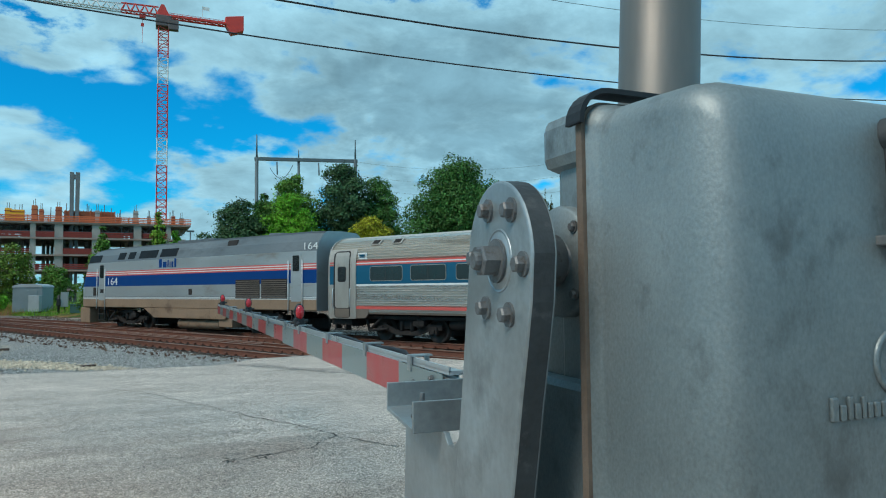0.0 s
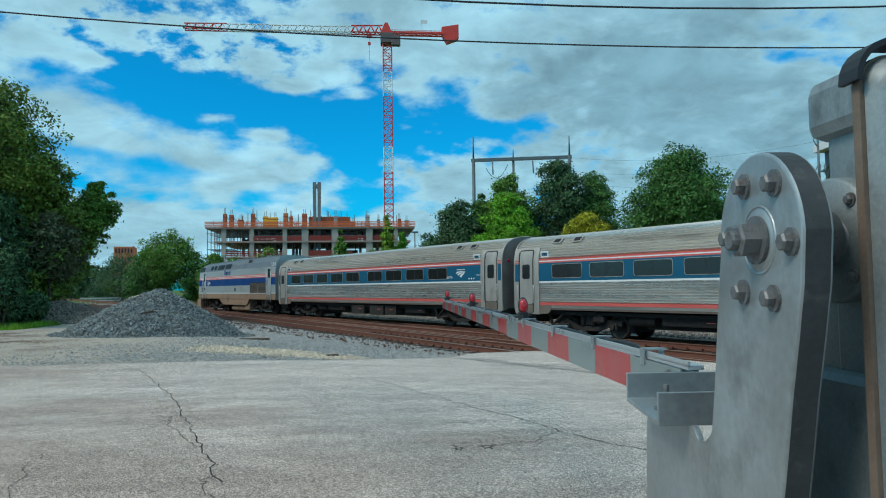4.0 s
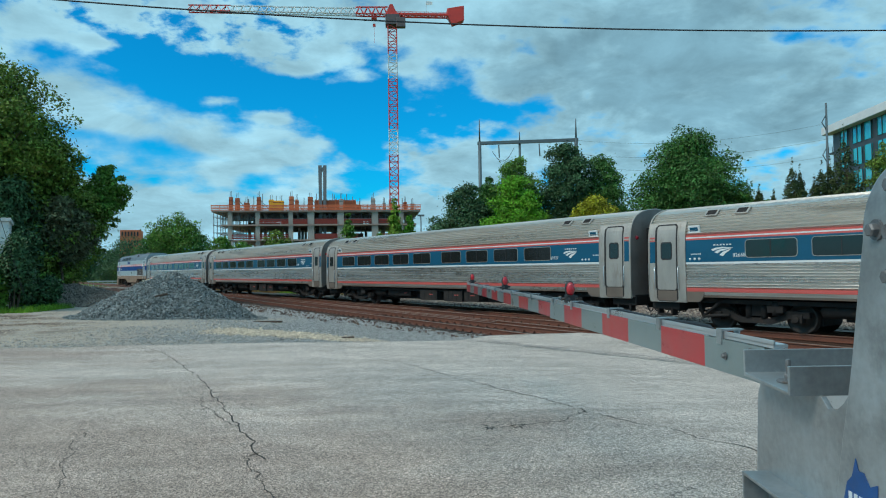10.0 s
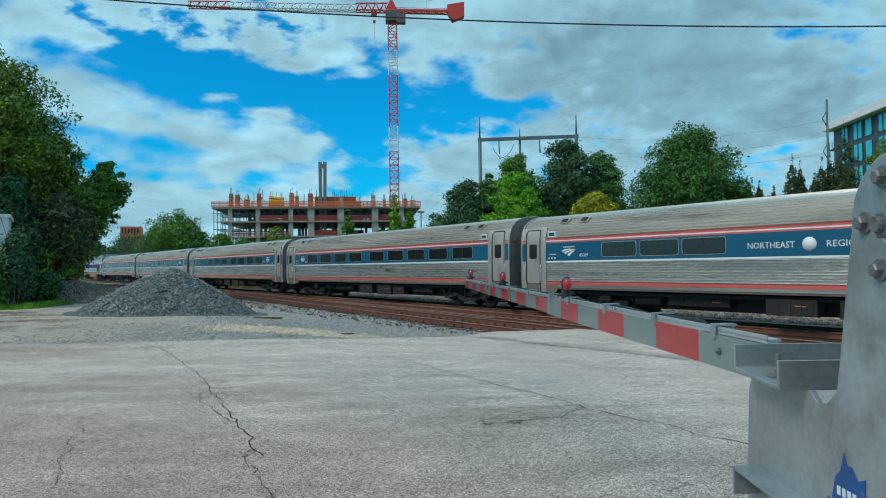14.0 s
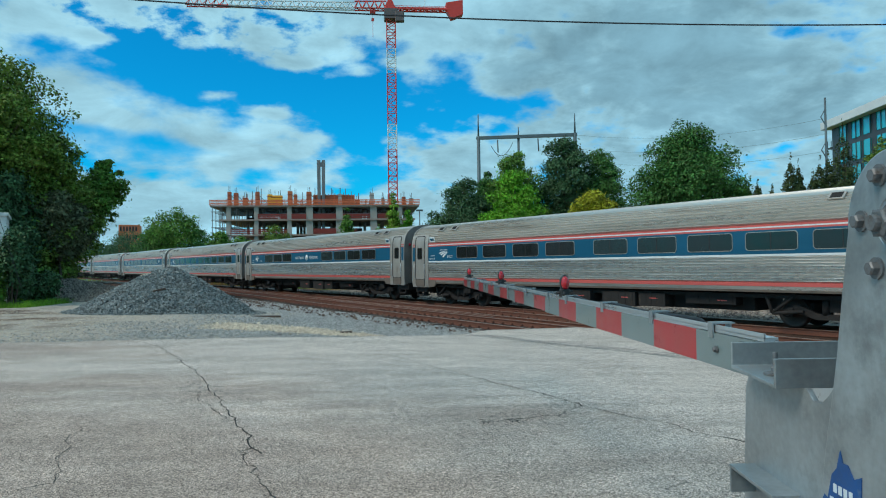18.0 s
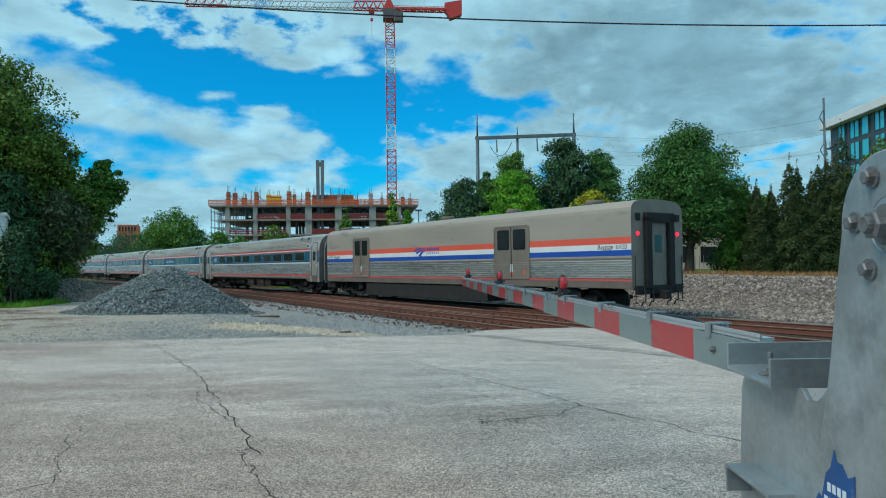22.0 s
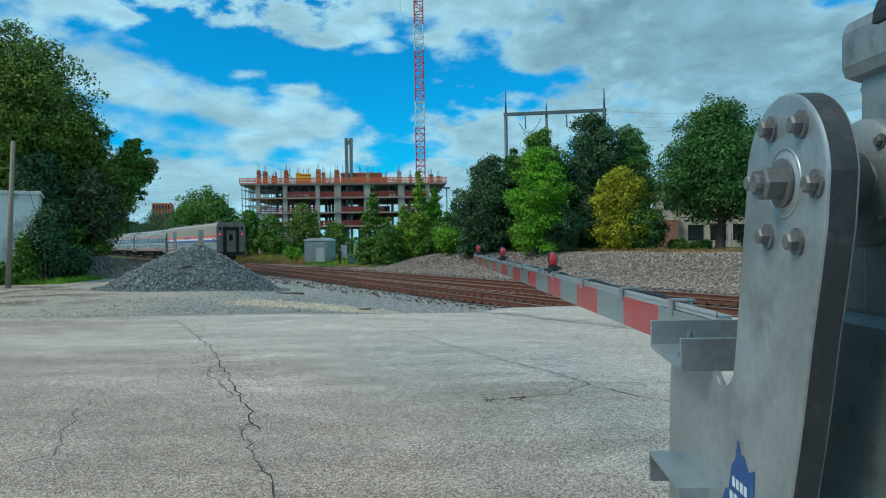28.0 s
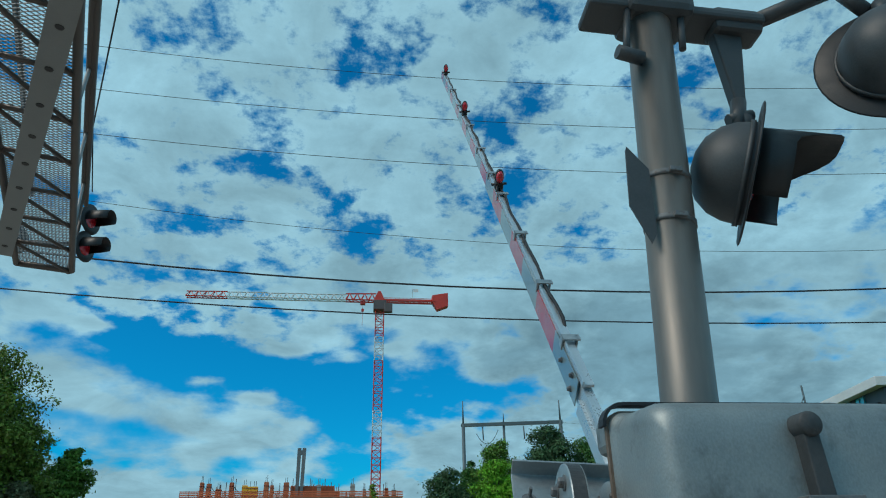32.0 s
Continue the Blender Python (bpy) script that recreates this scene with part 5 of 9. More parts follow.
def vestibule_door(car, xc, end, w=0.74, z0=0.90, z1=3.42):
    """The side door in its dark seal; end: +1 where the car's end lies towards +x."""
    bm = bmesh.new()
    skin_panel(bm, xc - w / 2 - 0.05, xc + w / 2 + 0.05, z0 - 0.02, z1 + 0.05, 0.13, 0.030)
    d = part("side_door", bm, M["rubber"], car, "plain stainless side door in a black seal")
    bm = bmesh.new()
    skin_panel(bm, xc + w / 2 - 0.02, xc + w / 2 + 0.085, 1.30, z1 - 0.02, 0.05, 0.032)
    part("door_jamb", bm, M["rubber"], d)
    bm = bmesh.new()
    skin_panel(bm, xc - w / 2, xc + w / 2, 1.27, z1, 0.09, 0.036)
    part("door_leaf", bm, M["door_steel"], d)
    bm = bmesh.new()
    skin_panel(bm, xc - w / 2, xc + w / 2, z0, 1.245, 0.02, 0.036)
    part("kick_plate", bm, M["skirt_dirt"], d)
    bm = bmesh.new()
    skin_panel(bm, xc - 0.225, xc + 0.225, 2.27, 2.87, 0.10, 0.041)
    part("window_seal", bm, M["rubber"], d)
    bm = bmesh.new()
    skin_panel(bm, xc - 0.19, xc + 0.19, 2.31, 2.83, 0.08, 0.045)
    part("door_window", bm, M["car_glass"], d)
    for q in (-0.46, 0.46):
        bm = bmesh.new()
        rope(bm, [(xc + q, 1.52, 1.28), (xc + q, 1.585, 1.32), (xc + q, 1.585, 2.0), (xc + q, 1.52, 2.04)], 0.014, 6)
        part("grab_rail", bm, M["alu"], d)
    # the stripes go on past the door to the car's end
    bm = bmesh.new()
    xa, xb = sorted((xc + end * (w / 2 + 0.09), xc + end * (w / 2 + 0.30)))
    skin_panel(bm, xa, xb, 2.175, 2.89, 0.0, 0.028, mi=0)
    skin_panel(bm, xa, xb, 2.90, 2.945, 0.0, 0.028, mi=1)
    skin_panel(bm, xa, xb, 2.99, 3.045, 0.0, 0.028, mi=1)
    part("end_stripes", bm, [M["car_blue"], M["car_red"]], car)


def emblem(bm, x, z, w):
    """Three curved blades which run together at the rear tip; x is the front tip."""
    for up, low in ((((0.0, -0.02), (0.22, 0.06), (0.5, 0.085), (1.0, 0.05)), ((0.11, -0.07), (0.32, 0.0), (0.6, 0.03), (1.0, 0.04))),
                    (((0.17, -0.12), (0.36, -0.03), (0.62, 0.01), (0.97, 0.03)), ((0.29, -0.18), (0.46, -0.09), (0.7, -0.03), (0.96, 0.02))),
                    (((0.40, -0.24), (0.54, -0.12), (0.74, -0.05), (0.94, 0.0)), ((0.56, -0.30), (0.66, -0.19), (0.80, -0.10), (0.92, -0.02)))):
        prism(bm, [(x - a * w, z + b * w) for a, b in up] + [(x - a * w, z + b * w) for a, b in low[::-1]], 1, 1.490, 1.5045)


def coach(label, windows, logo_at, number, extra=None, front=None):
    """A stainless coach; offsets run back from its front coupling."""
    car = empty("passenger_car")
    tagged(car, label, "train car", "cars of the passing train")
    mats = [M["stainless"], M["car_blue"], M["car_red"], M["car_white"], M["stainless_up"], M["stainless"], M["skirt_dirt"], M["end_grey"]]
    part("body", shell("coach", -L + GAP0, -GAP0, mats), mats, car, "fluted stainless body with a blue window band")
    # plain end sheets over the fluting beside the doors, reaching lower than the rest of the side
    for xa, xb, near in ((-0.42 - 1.42, -0.42, -1), (-L + 0.42, -L + 0.42 + 1.42, 1)):
        bm = bmesh.new()
        skin_panel(bm, xa, xb, 0.86, 3.52, 0.0, 0.024, 0.06)
        part("end_sheet", bm, M["door_steel"], car, "plain stainless sheet at the vestibule")
        bm = bmesh.new()
        edge = xa if near < 0 else xb
        prism(bm, [(edge, 1.24), (edge, 0.88)] + [(edge + near * (0.35 + 0.30 * math.sin(a * math.pi / 12)), 1.24 - 0.36 * math.cos(a * math.pi / 12)) for a in range(1, 7)], 1, 1.42, 1.50)
        part("skirt_corner", bm, M["skirt_dirt"], car)
    for xc, end in ((-1.12, 1), (-L + 1.12, -1)):
        vestibule_door(car, xc, end)
    for w0 in windows:
        xa, xb = -w0 - 1.55, -w0
        bm = bmesh.new()
        rounded_panel(bm, xa, xb, 2.30, 2.82, 0.09, 1.48, 1.508)
        p = part("window", bm, M["car_glass"], car, "dark tinted coach window")
        bm = bmesh.new()
        frame_ring(bm, xa, xb, 2.30, 2.82, 0.09, 0.017, 1.48, 1.514)
        part("window_frame", bm, M["door_steel"], p)
        bm = bmesh.new()
        box(bm, (xa + xb) / 2 - 0.012, (xa + xb) / 2 + 0.012, 1.50, 1.512, 2.31, 2.81)
        part("mullion", bm, M["rubber"], p)
        bm = bmesh.new()
        rounded_panel(bm, xa, xb, 2.30, 2.82, 0.09, -1.508, -1.48)
        part("window", bm, M["car_glass"], car)
    # small roof-edge windows and hatches near the ends
    for xc in (-2.15, -L + 2.15):
        bm = bmesh.new()
        m = Matrix.Translation((xc, 1.452, 3.25)) @ Matrix.Rotation(radians(-12), 4, "X")
        box(bm, -0.22, 0.22, -0.02, 0.03, -0.12, 0.12, 0, m, bevel=0.015)
        vw = part("vent_window", bm, M["car_white"], car, "pale framed small upper window")
        bm = bmesh.new()
        box(bm, -0.15, 0.15, 0.02, 0.036, -0.065, 0.065, 0, m, bevel=0.012)
        part("vent_pane", bm, M["car_blue"], vw)
    for xc in (-2.65, -3.7, -L + 2.65, -L + 3.7):
        bm = bmesh.new()
        m = Matrix.Translation((xc, 1.20, 3.745)) @ Matrix.Rotation(radians(-42), 4, "X")
        box(bm, -0.22, 0.22, -0.15, 0.15, -0.01, 0.035, 0, m, bevel=0.01)
        hatch = part("roof_hatch", bm, M["door_steel"], car)
        bm = bmesh.new()
        box(bm, -0.16, 0.16, -0.11, 0.11, 0.03, 0.042, 0, m)
        for q in range(4):
            box(bm, -0.15 + q * 0.082, -0.13 + q * 0.082, -0.10, 0.10, 0.042, 0.05, 0, m)
        part("hatch_panel", bm, M["under"], hatch)
    # the swoosh of three bars and plain lettering bars
    for xl in logo_at:
        bm = bmesh.new()
        emblem(bm, -xl, 2.575, 0.76)
        lg = part("emblem", bm, M["car_white"], car, "white emblem of three curved bars")
        bm = bmesh.new()
        for k in range(6):
            prism(bm, [(-xl - 0.10 - k * 0.108, 2.69), (-xl - 0.17 - k * 0.108, 2.69), (-xl - 0.16 - k * 0.108, 2.735), (-xl - 0.115 - k * 0.108, 2.735)], 1, 1.490, 1.5045)
        part("emblem_bars", bm, M["car_white"], lg)
    if number:
        lettering("car_number", number[0], 0.17, M["car_white"], car, -number[1], 1.502, 2.32)
    bm = bmesh.new()
    for k in range(5):
        box(bm, (-L + 2.15 if not front else -2.05) - 0.055 - k * 0.075, (-L + 2.15 if not front else -2.05) - k * 0.075, 1.49, 1.5035, 2.42, 2.455)
    part("small_print", bm, M["pale"], car)
    for k in range(3):
        bm = bmesh.new()
        m = Matrix.Translation((-L + 2.35 + k * 0.17 if not front else -2.0 - k * 0.17, 1.5015, 2.28)) @ Matrix.Rotation(radians(-90), 4, "X")
        lathe(bm, [(0.0, 0.002), (0.042, 0.002), (0.042, 0.0)], 12, m)
        part("round_mark", bm, M["car_white"], car)
    if extra:
        extra(car)
    # below the floor
    bm = bmesh.new()
    box(bm, -L + 1.0, -1.0, -1.2, 1.2, 0.86, 0.98)
    part("floor_frame", bm, M["under"], car)
    # long dark block added to hide the bright ground beyond, as shade would
    bm = bmesh.new()
    box(bm, -L + 6.4, -6.4, -0.95, 0.75, 0.42, 0.87, bevel=0.03)
    part("centre_sill", bm, M["under"], car)
    for xa, xb, z0, yy in ((-12.4, -10.9, 0.44, 1.36), (-14.5, -13.0, 0.42, 1.36), (-15.7, -14.6, 0.45, 1.30), (-9.6, -7.3, 0.58, 1.1), (-18.2, -16.4, 0.60, 1.15)):
        bm = bmesh.new()
        box(bm, xa, xb, yy - 0.6, yy, z0, 0.93, bevel=0.02)
        for q in range(4):
            box(bm, xa + 0.1 + q * (xb - xa - 0.2) / 4, xa + 0.1 + q * (xb - xa - 0.2) / 4 + 0.02, yy, yy + 0.012, z0 + 0.05, 0.9)
        eb = part("equipment_box", bm, M["under"], car)
        bm = bmesh.new()
        box(bm, xa + 0.3, xa + 0.62, yy + 0.002, yy + 0.006, 0.72, 0.75)
        part("warning_mark", bm, M["car_red"], eb)
    bm = bmesh.new()
    tube(bm, (-7.0, 0.9, 0.72), (-5.9, 0.9, 0.72), 0.2, 14)
    tube(bm, (-L + 6.0, 0.5, 0.75), (-6.0, 0.5, 0.75), 0.035, 8)
    part("air_tank", bm, M["under"], car)
    truck(car, -3.93)
    truck(car, -L + 3.93)
    ends(car)
    return car


def ends(car, rear=True, front=True):
    for on, xe, sg in ((front, -GAP0, 1), (rear, -L + GAP0, -1)):
        if not on:
            continue
        bm = bmesh.new()
        for k in range(4):
            a, b = xe + sg * (0.02 + k * 0.095), xe + sg * (0.09 + k * 0.095)
            w = 0.62 if k % 2 else 0.58
            box(bm, min(a, b), max(a, b), -w, w, 1.15, 3.38)
        part("diaphragm", bm, M["rubber"], car, "black rubber gangway bellows")
        half = [(1.44, 0.90), (1.50, 1.02), (1.525, 1.25), (1.525, 2.2), (1.51, 2.9), (1.49, 3.1), (1.465, 3.27), (1.405, 3.47), (1.295, 3.66), (1.115, 3.83), (0.86, 3.955), (0.50, 4.045)]
        bm = bmesh.new()
        prism(bm, [(y, z) for y, z in half] + [(0.0, 4.085)] + [(-y, z) for y, z in half[::-1]], 0, min(xe + sg * 0.005, xe + sg * 0.03), max(xe + sg * 0.005, xe + sg * 0.03))
        part("end_wall", bm, M["end_grey"], car, "grimy brown-grey end wall")
        bm = bmesh.new()
        rope(bm, [(xe + sg * 0.02, y, z) for y, z in half] + [(xe + sg * 0.02, 0.0, 4.085)] + [(xe + sg * 0.02, -y, z) for y, z in half[::-1]], 0.026, 6)
        part("end_beading", bm, M["door_steel"], car)
        bm = bmesh.new()
        box(bm, min(xe - sg * 1.0, xe + sg * 0.06), max(xe - sg * 1.0, xe + sg * 0.06), -1.30, 1.30, 0.60, 0.98, bevel=0.03)
        for sy in (1, -1):
            box(bm, min(xe - sg * 0.75, xe - sg * 0.15), max(xe - sg * 0.75, xe - sg * 0.15), sy * 1.2 - 0.16, sy * 1.2 + 0.16, 0.40, 0.46)
            for q in (-0.72, -0.18):
                box(bm, xe + sg * q - 0.03, xe + sg * q + 0.03, sy * 1.2 - 0.14, sy * 1.2 + 0.14, 0.42, 0.66)
        part("buffer_beam", bm, M["under"], car, "black end beam with drop steps")
        bm = bmesh.new()
        box(bm, min(xe, xe + sg * 0.03), max(xe, xe + sg * 0.035), 0.62, 1.42, 1.52, 1.58)
        part("end_rung", bm, M["end_grey"], car)
        bm = bmesh.new()
        lathe(bm, [(0.0, 0.05), (0.06, 0.045), (0.075, 0.0)], 14, Matrix.Translation((xe + sg * 0.03, 1.16, 3.02)) @ Matrix.Rotation(radians(90 * sg), 4, "Y"))
        part("marker_lamp", bm, M["red_lens"], car, "unlit red marker lamp")
        bm = bmesh.new()
        box(bm, min(xe - sg * 0.3, xe + sg * 0.40), max(xe - sg * 0.3, xe + sg * 0.40), -0.22, 0.22, 0.48, 0.92, bevel=0.05)
        part("coupler", bm, M["under"], car)
        for yy in (0.35, 0.7, -0.35, -0.7):
            bm = bmesh.new()
            pts = [(xe + sg * 0.40 * t, yy, 0.80 - 0.42 * math.sin(math.pi * t * 0.9)) for t in [i / 8 for i in range(9)]]
            rope(bm, pts, 0.022, 6)
            part("hose", bm, M["rubber"], car)


W_FRONT_LOGO = [3.93, 5.91, 7.93, 9.92, 12.46, 14.48, 16.48, 18.48, 20.48]
W_REAR_LOGO = [2.57, 4.52, 6.52, 8.52, 10.54, 13.08, 15.07, 17.09, 19.07]


def route_letters(car):
    lettering("route_name", "NORTHEAST", 0.26, M["car_white"], car, -10.45, 1.501, 2.42, width=1.42)
    lettering("route_name", "REGIONAL", 0.26, M["car_white"], car, -12.75, 1.501, 2.42, width=1.3)
    bm = bmesh.new()
    m = Matrix.Translation((-12.3, 1.5005, 2.51)) @ Matrix.Rotation(radians(-90), 4, "X")
    lathe(bm, [(0.0, 0.004), (0.2, 0.004), (0.2, 0.0)], 20, m)
    part("route_disc", bm, M["car_white"], car)


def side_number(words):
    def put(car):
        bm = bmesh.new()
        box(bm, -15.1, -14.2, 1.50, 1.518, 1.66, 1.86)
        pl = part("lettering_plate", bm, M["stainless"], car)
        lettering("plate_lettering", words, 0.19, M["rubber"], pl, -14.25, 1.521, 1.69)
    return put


CARS = []
CARS.append((coach("fluted stainless passenger car with blue window band, behind the locomotive", W_REAR_LOGO, (21.30,), ("82796", 20.62)), 0))
CARS.append((coach("fluted stainless passenger car with blue window band and white emblem", W_REAR_LOGO, (21.30,), ("82806", 20.62)), 1))
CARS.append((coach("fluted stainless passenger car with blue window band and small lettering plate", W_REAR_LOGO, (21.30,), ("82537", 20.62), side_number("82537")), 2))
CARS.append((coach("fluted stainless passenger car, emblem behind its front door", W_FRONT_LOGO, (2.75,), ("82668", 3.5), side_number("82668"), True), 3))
CARS.append((coach("stainless cafe car with route lettering in its blue band", [4.77, 6.5, 8.2, 14.6, 16.4, 18.2, 20.0], (2.7,), ("43389", 3.65), route_letters, True), 4))
CARS.append((coach("fluted stainless passenger car ahead of the baggage car", [w + 0.3 for w in W_FRONT_LOGO], (2.75,), ("81527", 3.45), None, True), 5))


def baggage():
    car = empty("baggage_car")
    tagged(car, "grey baggage car with red, white and blue side stripes", "train car", "cars of the passing train")
    mats = [M["stainless"], M["bag_red"], M["car_red"], M["car_white"], M["bag_blue"], M["bag_side"], M["skirt_dirt"], M["end_brown"]]
    part("body", shell("bag", -L + 0.30, -0.75, mats), mats, car, "grey steel body with fluted lower side")
    bm = bmesh.new()
    box(bm, -16.6, -5.6, -1.42, 1.42, 0.28, 0.96, bevel=0.02)
    part("underfloor_skirt", bm, M["under"], car, "dark underfloor skirt")
    for xa, xb in ((-6.09, -4.24), (-19.43, -17.27)):
        bm = bmesh.new()
        rounded_panel(bm, xa, xb, 1.36, 3.52, 0.08, 1.47, 1.512)
        frame_ring(bm, xa, xb, 1.36, 3.52, 0.08, 0.06, 1.47, 1.525)
        d = part("cargo_door", bm, M["cargo_tan"], car, "tan-grey double cargo door")
        mid = (xa + xb) / 2
        for a, b in ((xa + 0.18, mid - 0.12), (mid + 0.12, xb - 0.18)):
            bm = bmesh.new()
            rounded_panel(bm, a, b, 2.55, 3.42, 0.08, 1.505, 1.52)
            part("door_window", bm, M["car_glass"], d)
        bm = bmesh.new()
        box(bm, mid - 0.025, mid + 0.025, 1.51, 1.522, 1.4, 3.5)
        part("door_joint", bm, M["rubber"], d)
        bm = bmesh.new()
        for q in (mid - 0.07, xa + 0.22, xb - 0.36):
            box(bm, q, q + 0.14, 1.512, 1.518, 1.5, 1.7)
        part("warning_labels", bm, M["bag_red"], d)
        bm = bmesh.new()
        box(bm, mid - 0.08, mid + 0.06, 1.513, 1.519, 1.62, 1.95)
        part("notice", bm, M["pale"], d)
    lettering("car_name", "Baggage", 0.26, M["rubber"], car, -23.15 + 0.0, 1.502, 2.44, width=0.72)
    lettering("car_number", "61033", 0.24, M["rubber"], car, -24.0, 1.502, 2.44, width=0.5)
    lettering("car_name", "61033 Baggage", 0.26, M["rubber"], car, -0.95, 1.502, 2.44, width=1.5)
    bm = bmesh.new()
    emblem(bm, -10.75, 2.72, 1.15)
    part("emblem", bm, M["bag_blue"], car, "blue emblem of three curved bars")
    bm = bmesh.new()
    for k in range(6):
        prism(bm, [(-11.95 - k * 0.185, 2.68), (-12.09 - k * 0.185, 2.68), (-12.06 - k * 0.185, 2.81), (-11.98 - k * 0.185, 2.81)], 1, 1.490, 1.5045)
    for k in range(7):
        box(bm, -11.99 - k * 0.165, -11.94 - k * 0.165, 1.490, 1.5045, 2.50, 2.60)
    part("lettering_bars", bm, M["bag_blue"], car)
    for xc in (-1.7, -7.5, -12.5, -17.5, -22.2):
        bm = bmesh.new()
        lathe(bm, [(0.0, 0.17), (0.3, 0.17), (0.36, 0.12), (0.34, 0.0), (0.3, -0.05)], 16, Matrix.Translation((xc, 0.55, 4.22)))
        part("roof_vent", bm, M["skirt_dirt"], car)
    truck(car, -3.93)
    truck(car, -L + 3.93)
    ends(car, rear=False)
    # the open rear end: gangway, door, lamps, cables
    xe = -L + 0.30
    bm = bmesh.new()
    for sy in (1, -1):
        box(bm, xe - 0.16, xe, sy * 0.66 - 0.16, sy * 0.66 + 0.16, 1.0, 3.62, bevel=0.03)
    box(bm, xe - 0.16, xe, -0.82, 0.82, 3.40, 3.75, bevel=0.03)
    box(bm, xe - 0.10, xe, -1.35, 1.35, 0.80, 1.12, bevel=0.02)
    part("gangway_frame", bm, M["under"], car)
    bm = bmesh.new()
    rounded_panel(bm, -0.40, 0.40, 1.15, 3.35, 0.05, 0, 0.02)
    bmesh.ops.transform(bm, matrix=Matrix.Translation((xe + 0.005, 0, 0)) @ Matrix.Rotation(radians(90), 4, "Z"), verts=bm.verts)
    ed = part("end_door", bm, M["end_brown"], car, "brown end door")
    bm = bmesh.new()
    box(bm, xe - 0.022, xe - 0.014, -0.2, 0.2, 2.3, 2.95)
    part("door_window", bm, M["car_glass"], ed)
    for sy in (1.15, -1.15):
        bm = bmesh.new()
        m = Matrix.Translation((xe - 0.01, sy, 2.98)) @ Matrix.Rotation(radians(-90), 4, "Y")
        lathe(bm, [(0.0, 0.05), (0.06, 0.04), (0.085, 0.0)], 16, m)
        part("tail_light", bm, M["tail_red"], car, "lit red tail light")
        bm = bmesh.new()
        box(bm, xe - 0.05, xe, sy - 0.13, sy + 0.13, 3.45, 3.72, bevel=0.02)
        part("marker_box", bm, M["under"], car)
    for yy in (-0.95, -0.5, 0.5, 0.95):
        bm = bmesh.new()
        pts = [(xe - 0.05 - 0.15 * math.sin(math.pi * t), yy + 0.12 * t, 1.05 - 0.72 * t + 0.1 * math.sin(9 * t)) for t in [i / 10 for i in range(11)]]
        rope(bm, pts, 0.025, 6)
        part("hose", bm, M["rubber"], car)
    bm = bmesh.new()
    box(bm, xe - 0.45, xe + 0.3, -0.14, 0.14, 0.62, 0.92, bevel=0.03)
    part("coupler", bm, M["under"], car)
    for sy in (1.36, -1.36):
        bm = bmesh.new()
        for z in (0.5, 0.75, 1.0):
            tube(bm, (xe - 0.05, sy - 0.15, z), (xe - 0.05, sy + 0.15, z), 0.015, 6)
        tube(bm, (xe - 0.05, sy, 0.5), (xe - 0.05, sy, 2.2), 0.015, 6)
        part("end_ladder", bm, M["under"], car)
    return car


CARS.append((baggage(), 6))


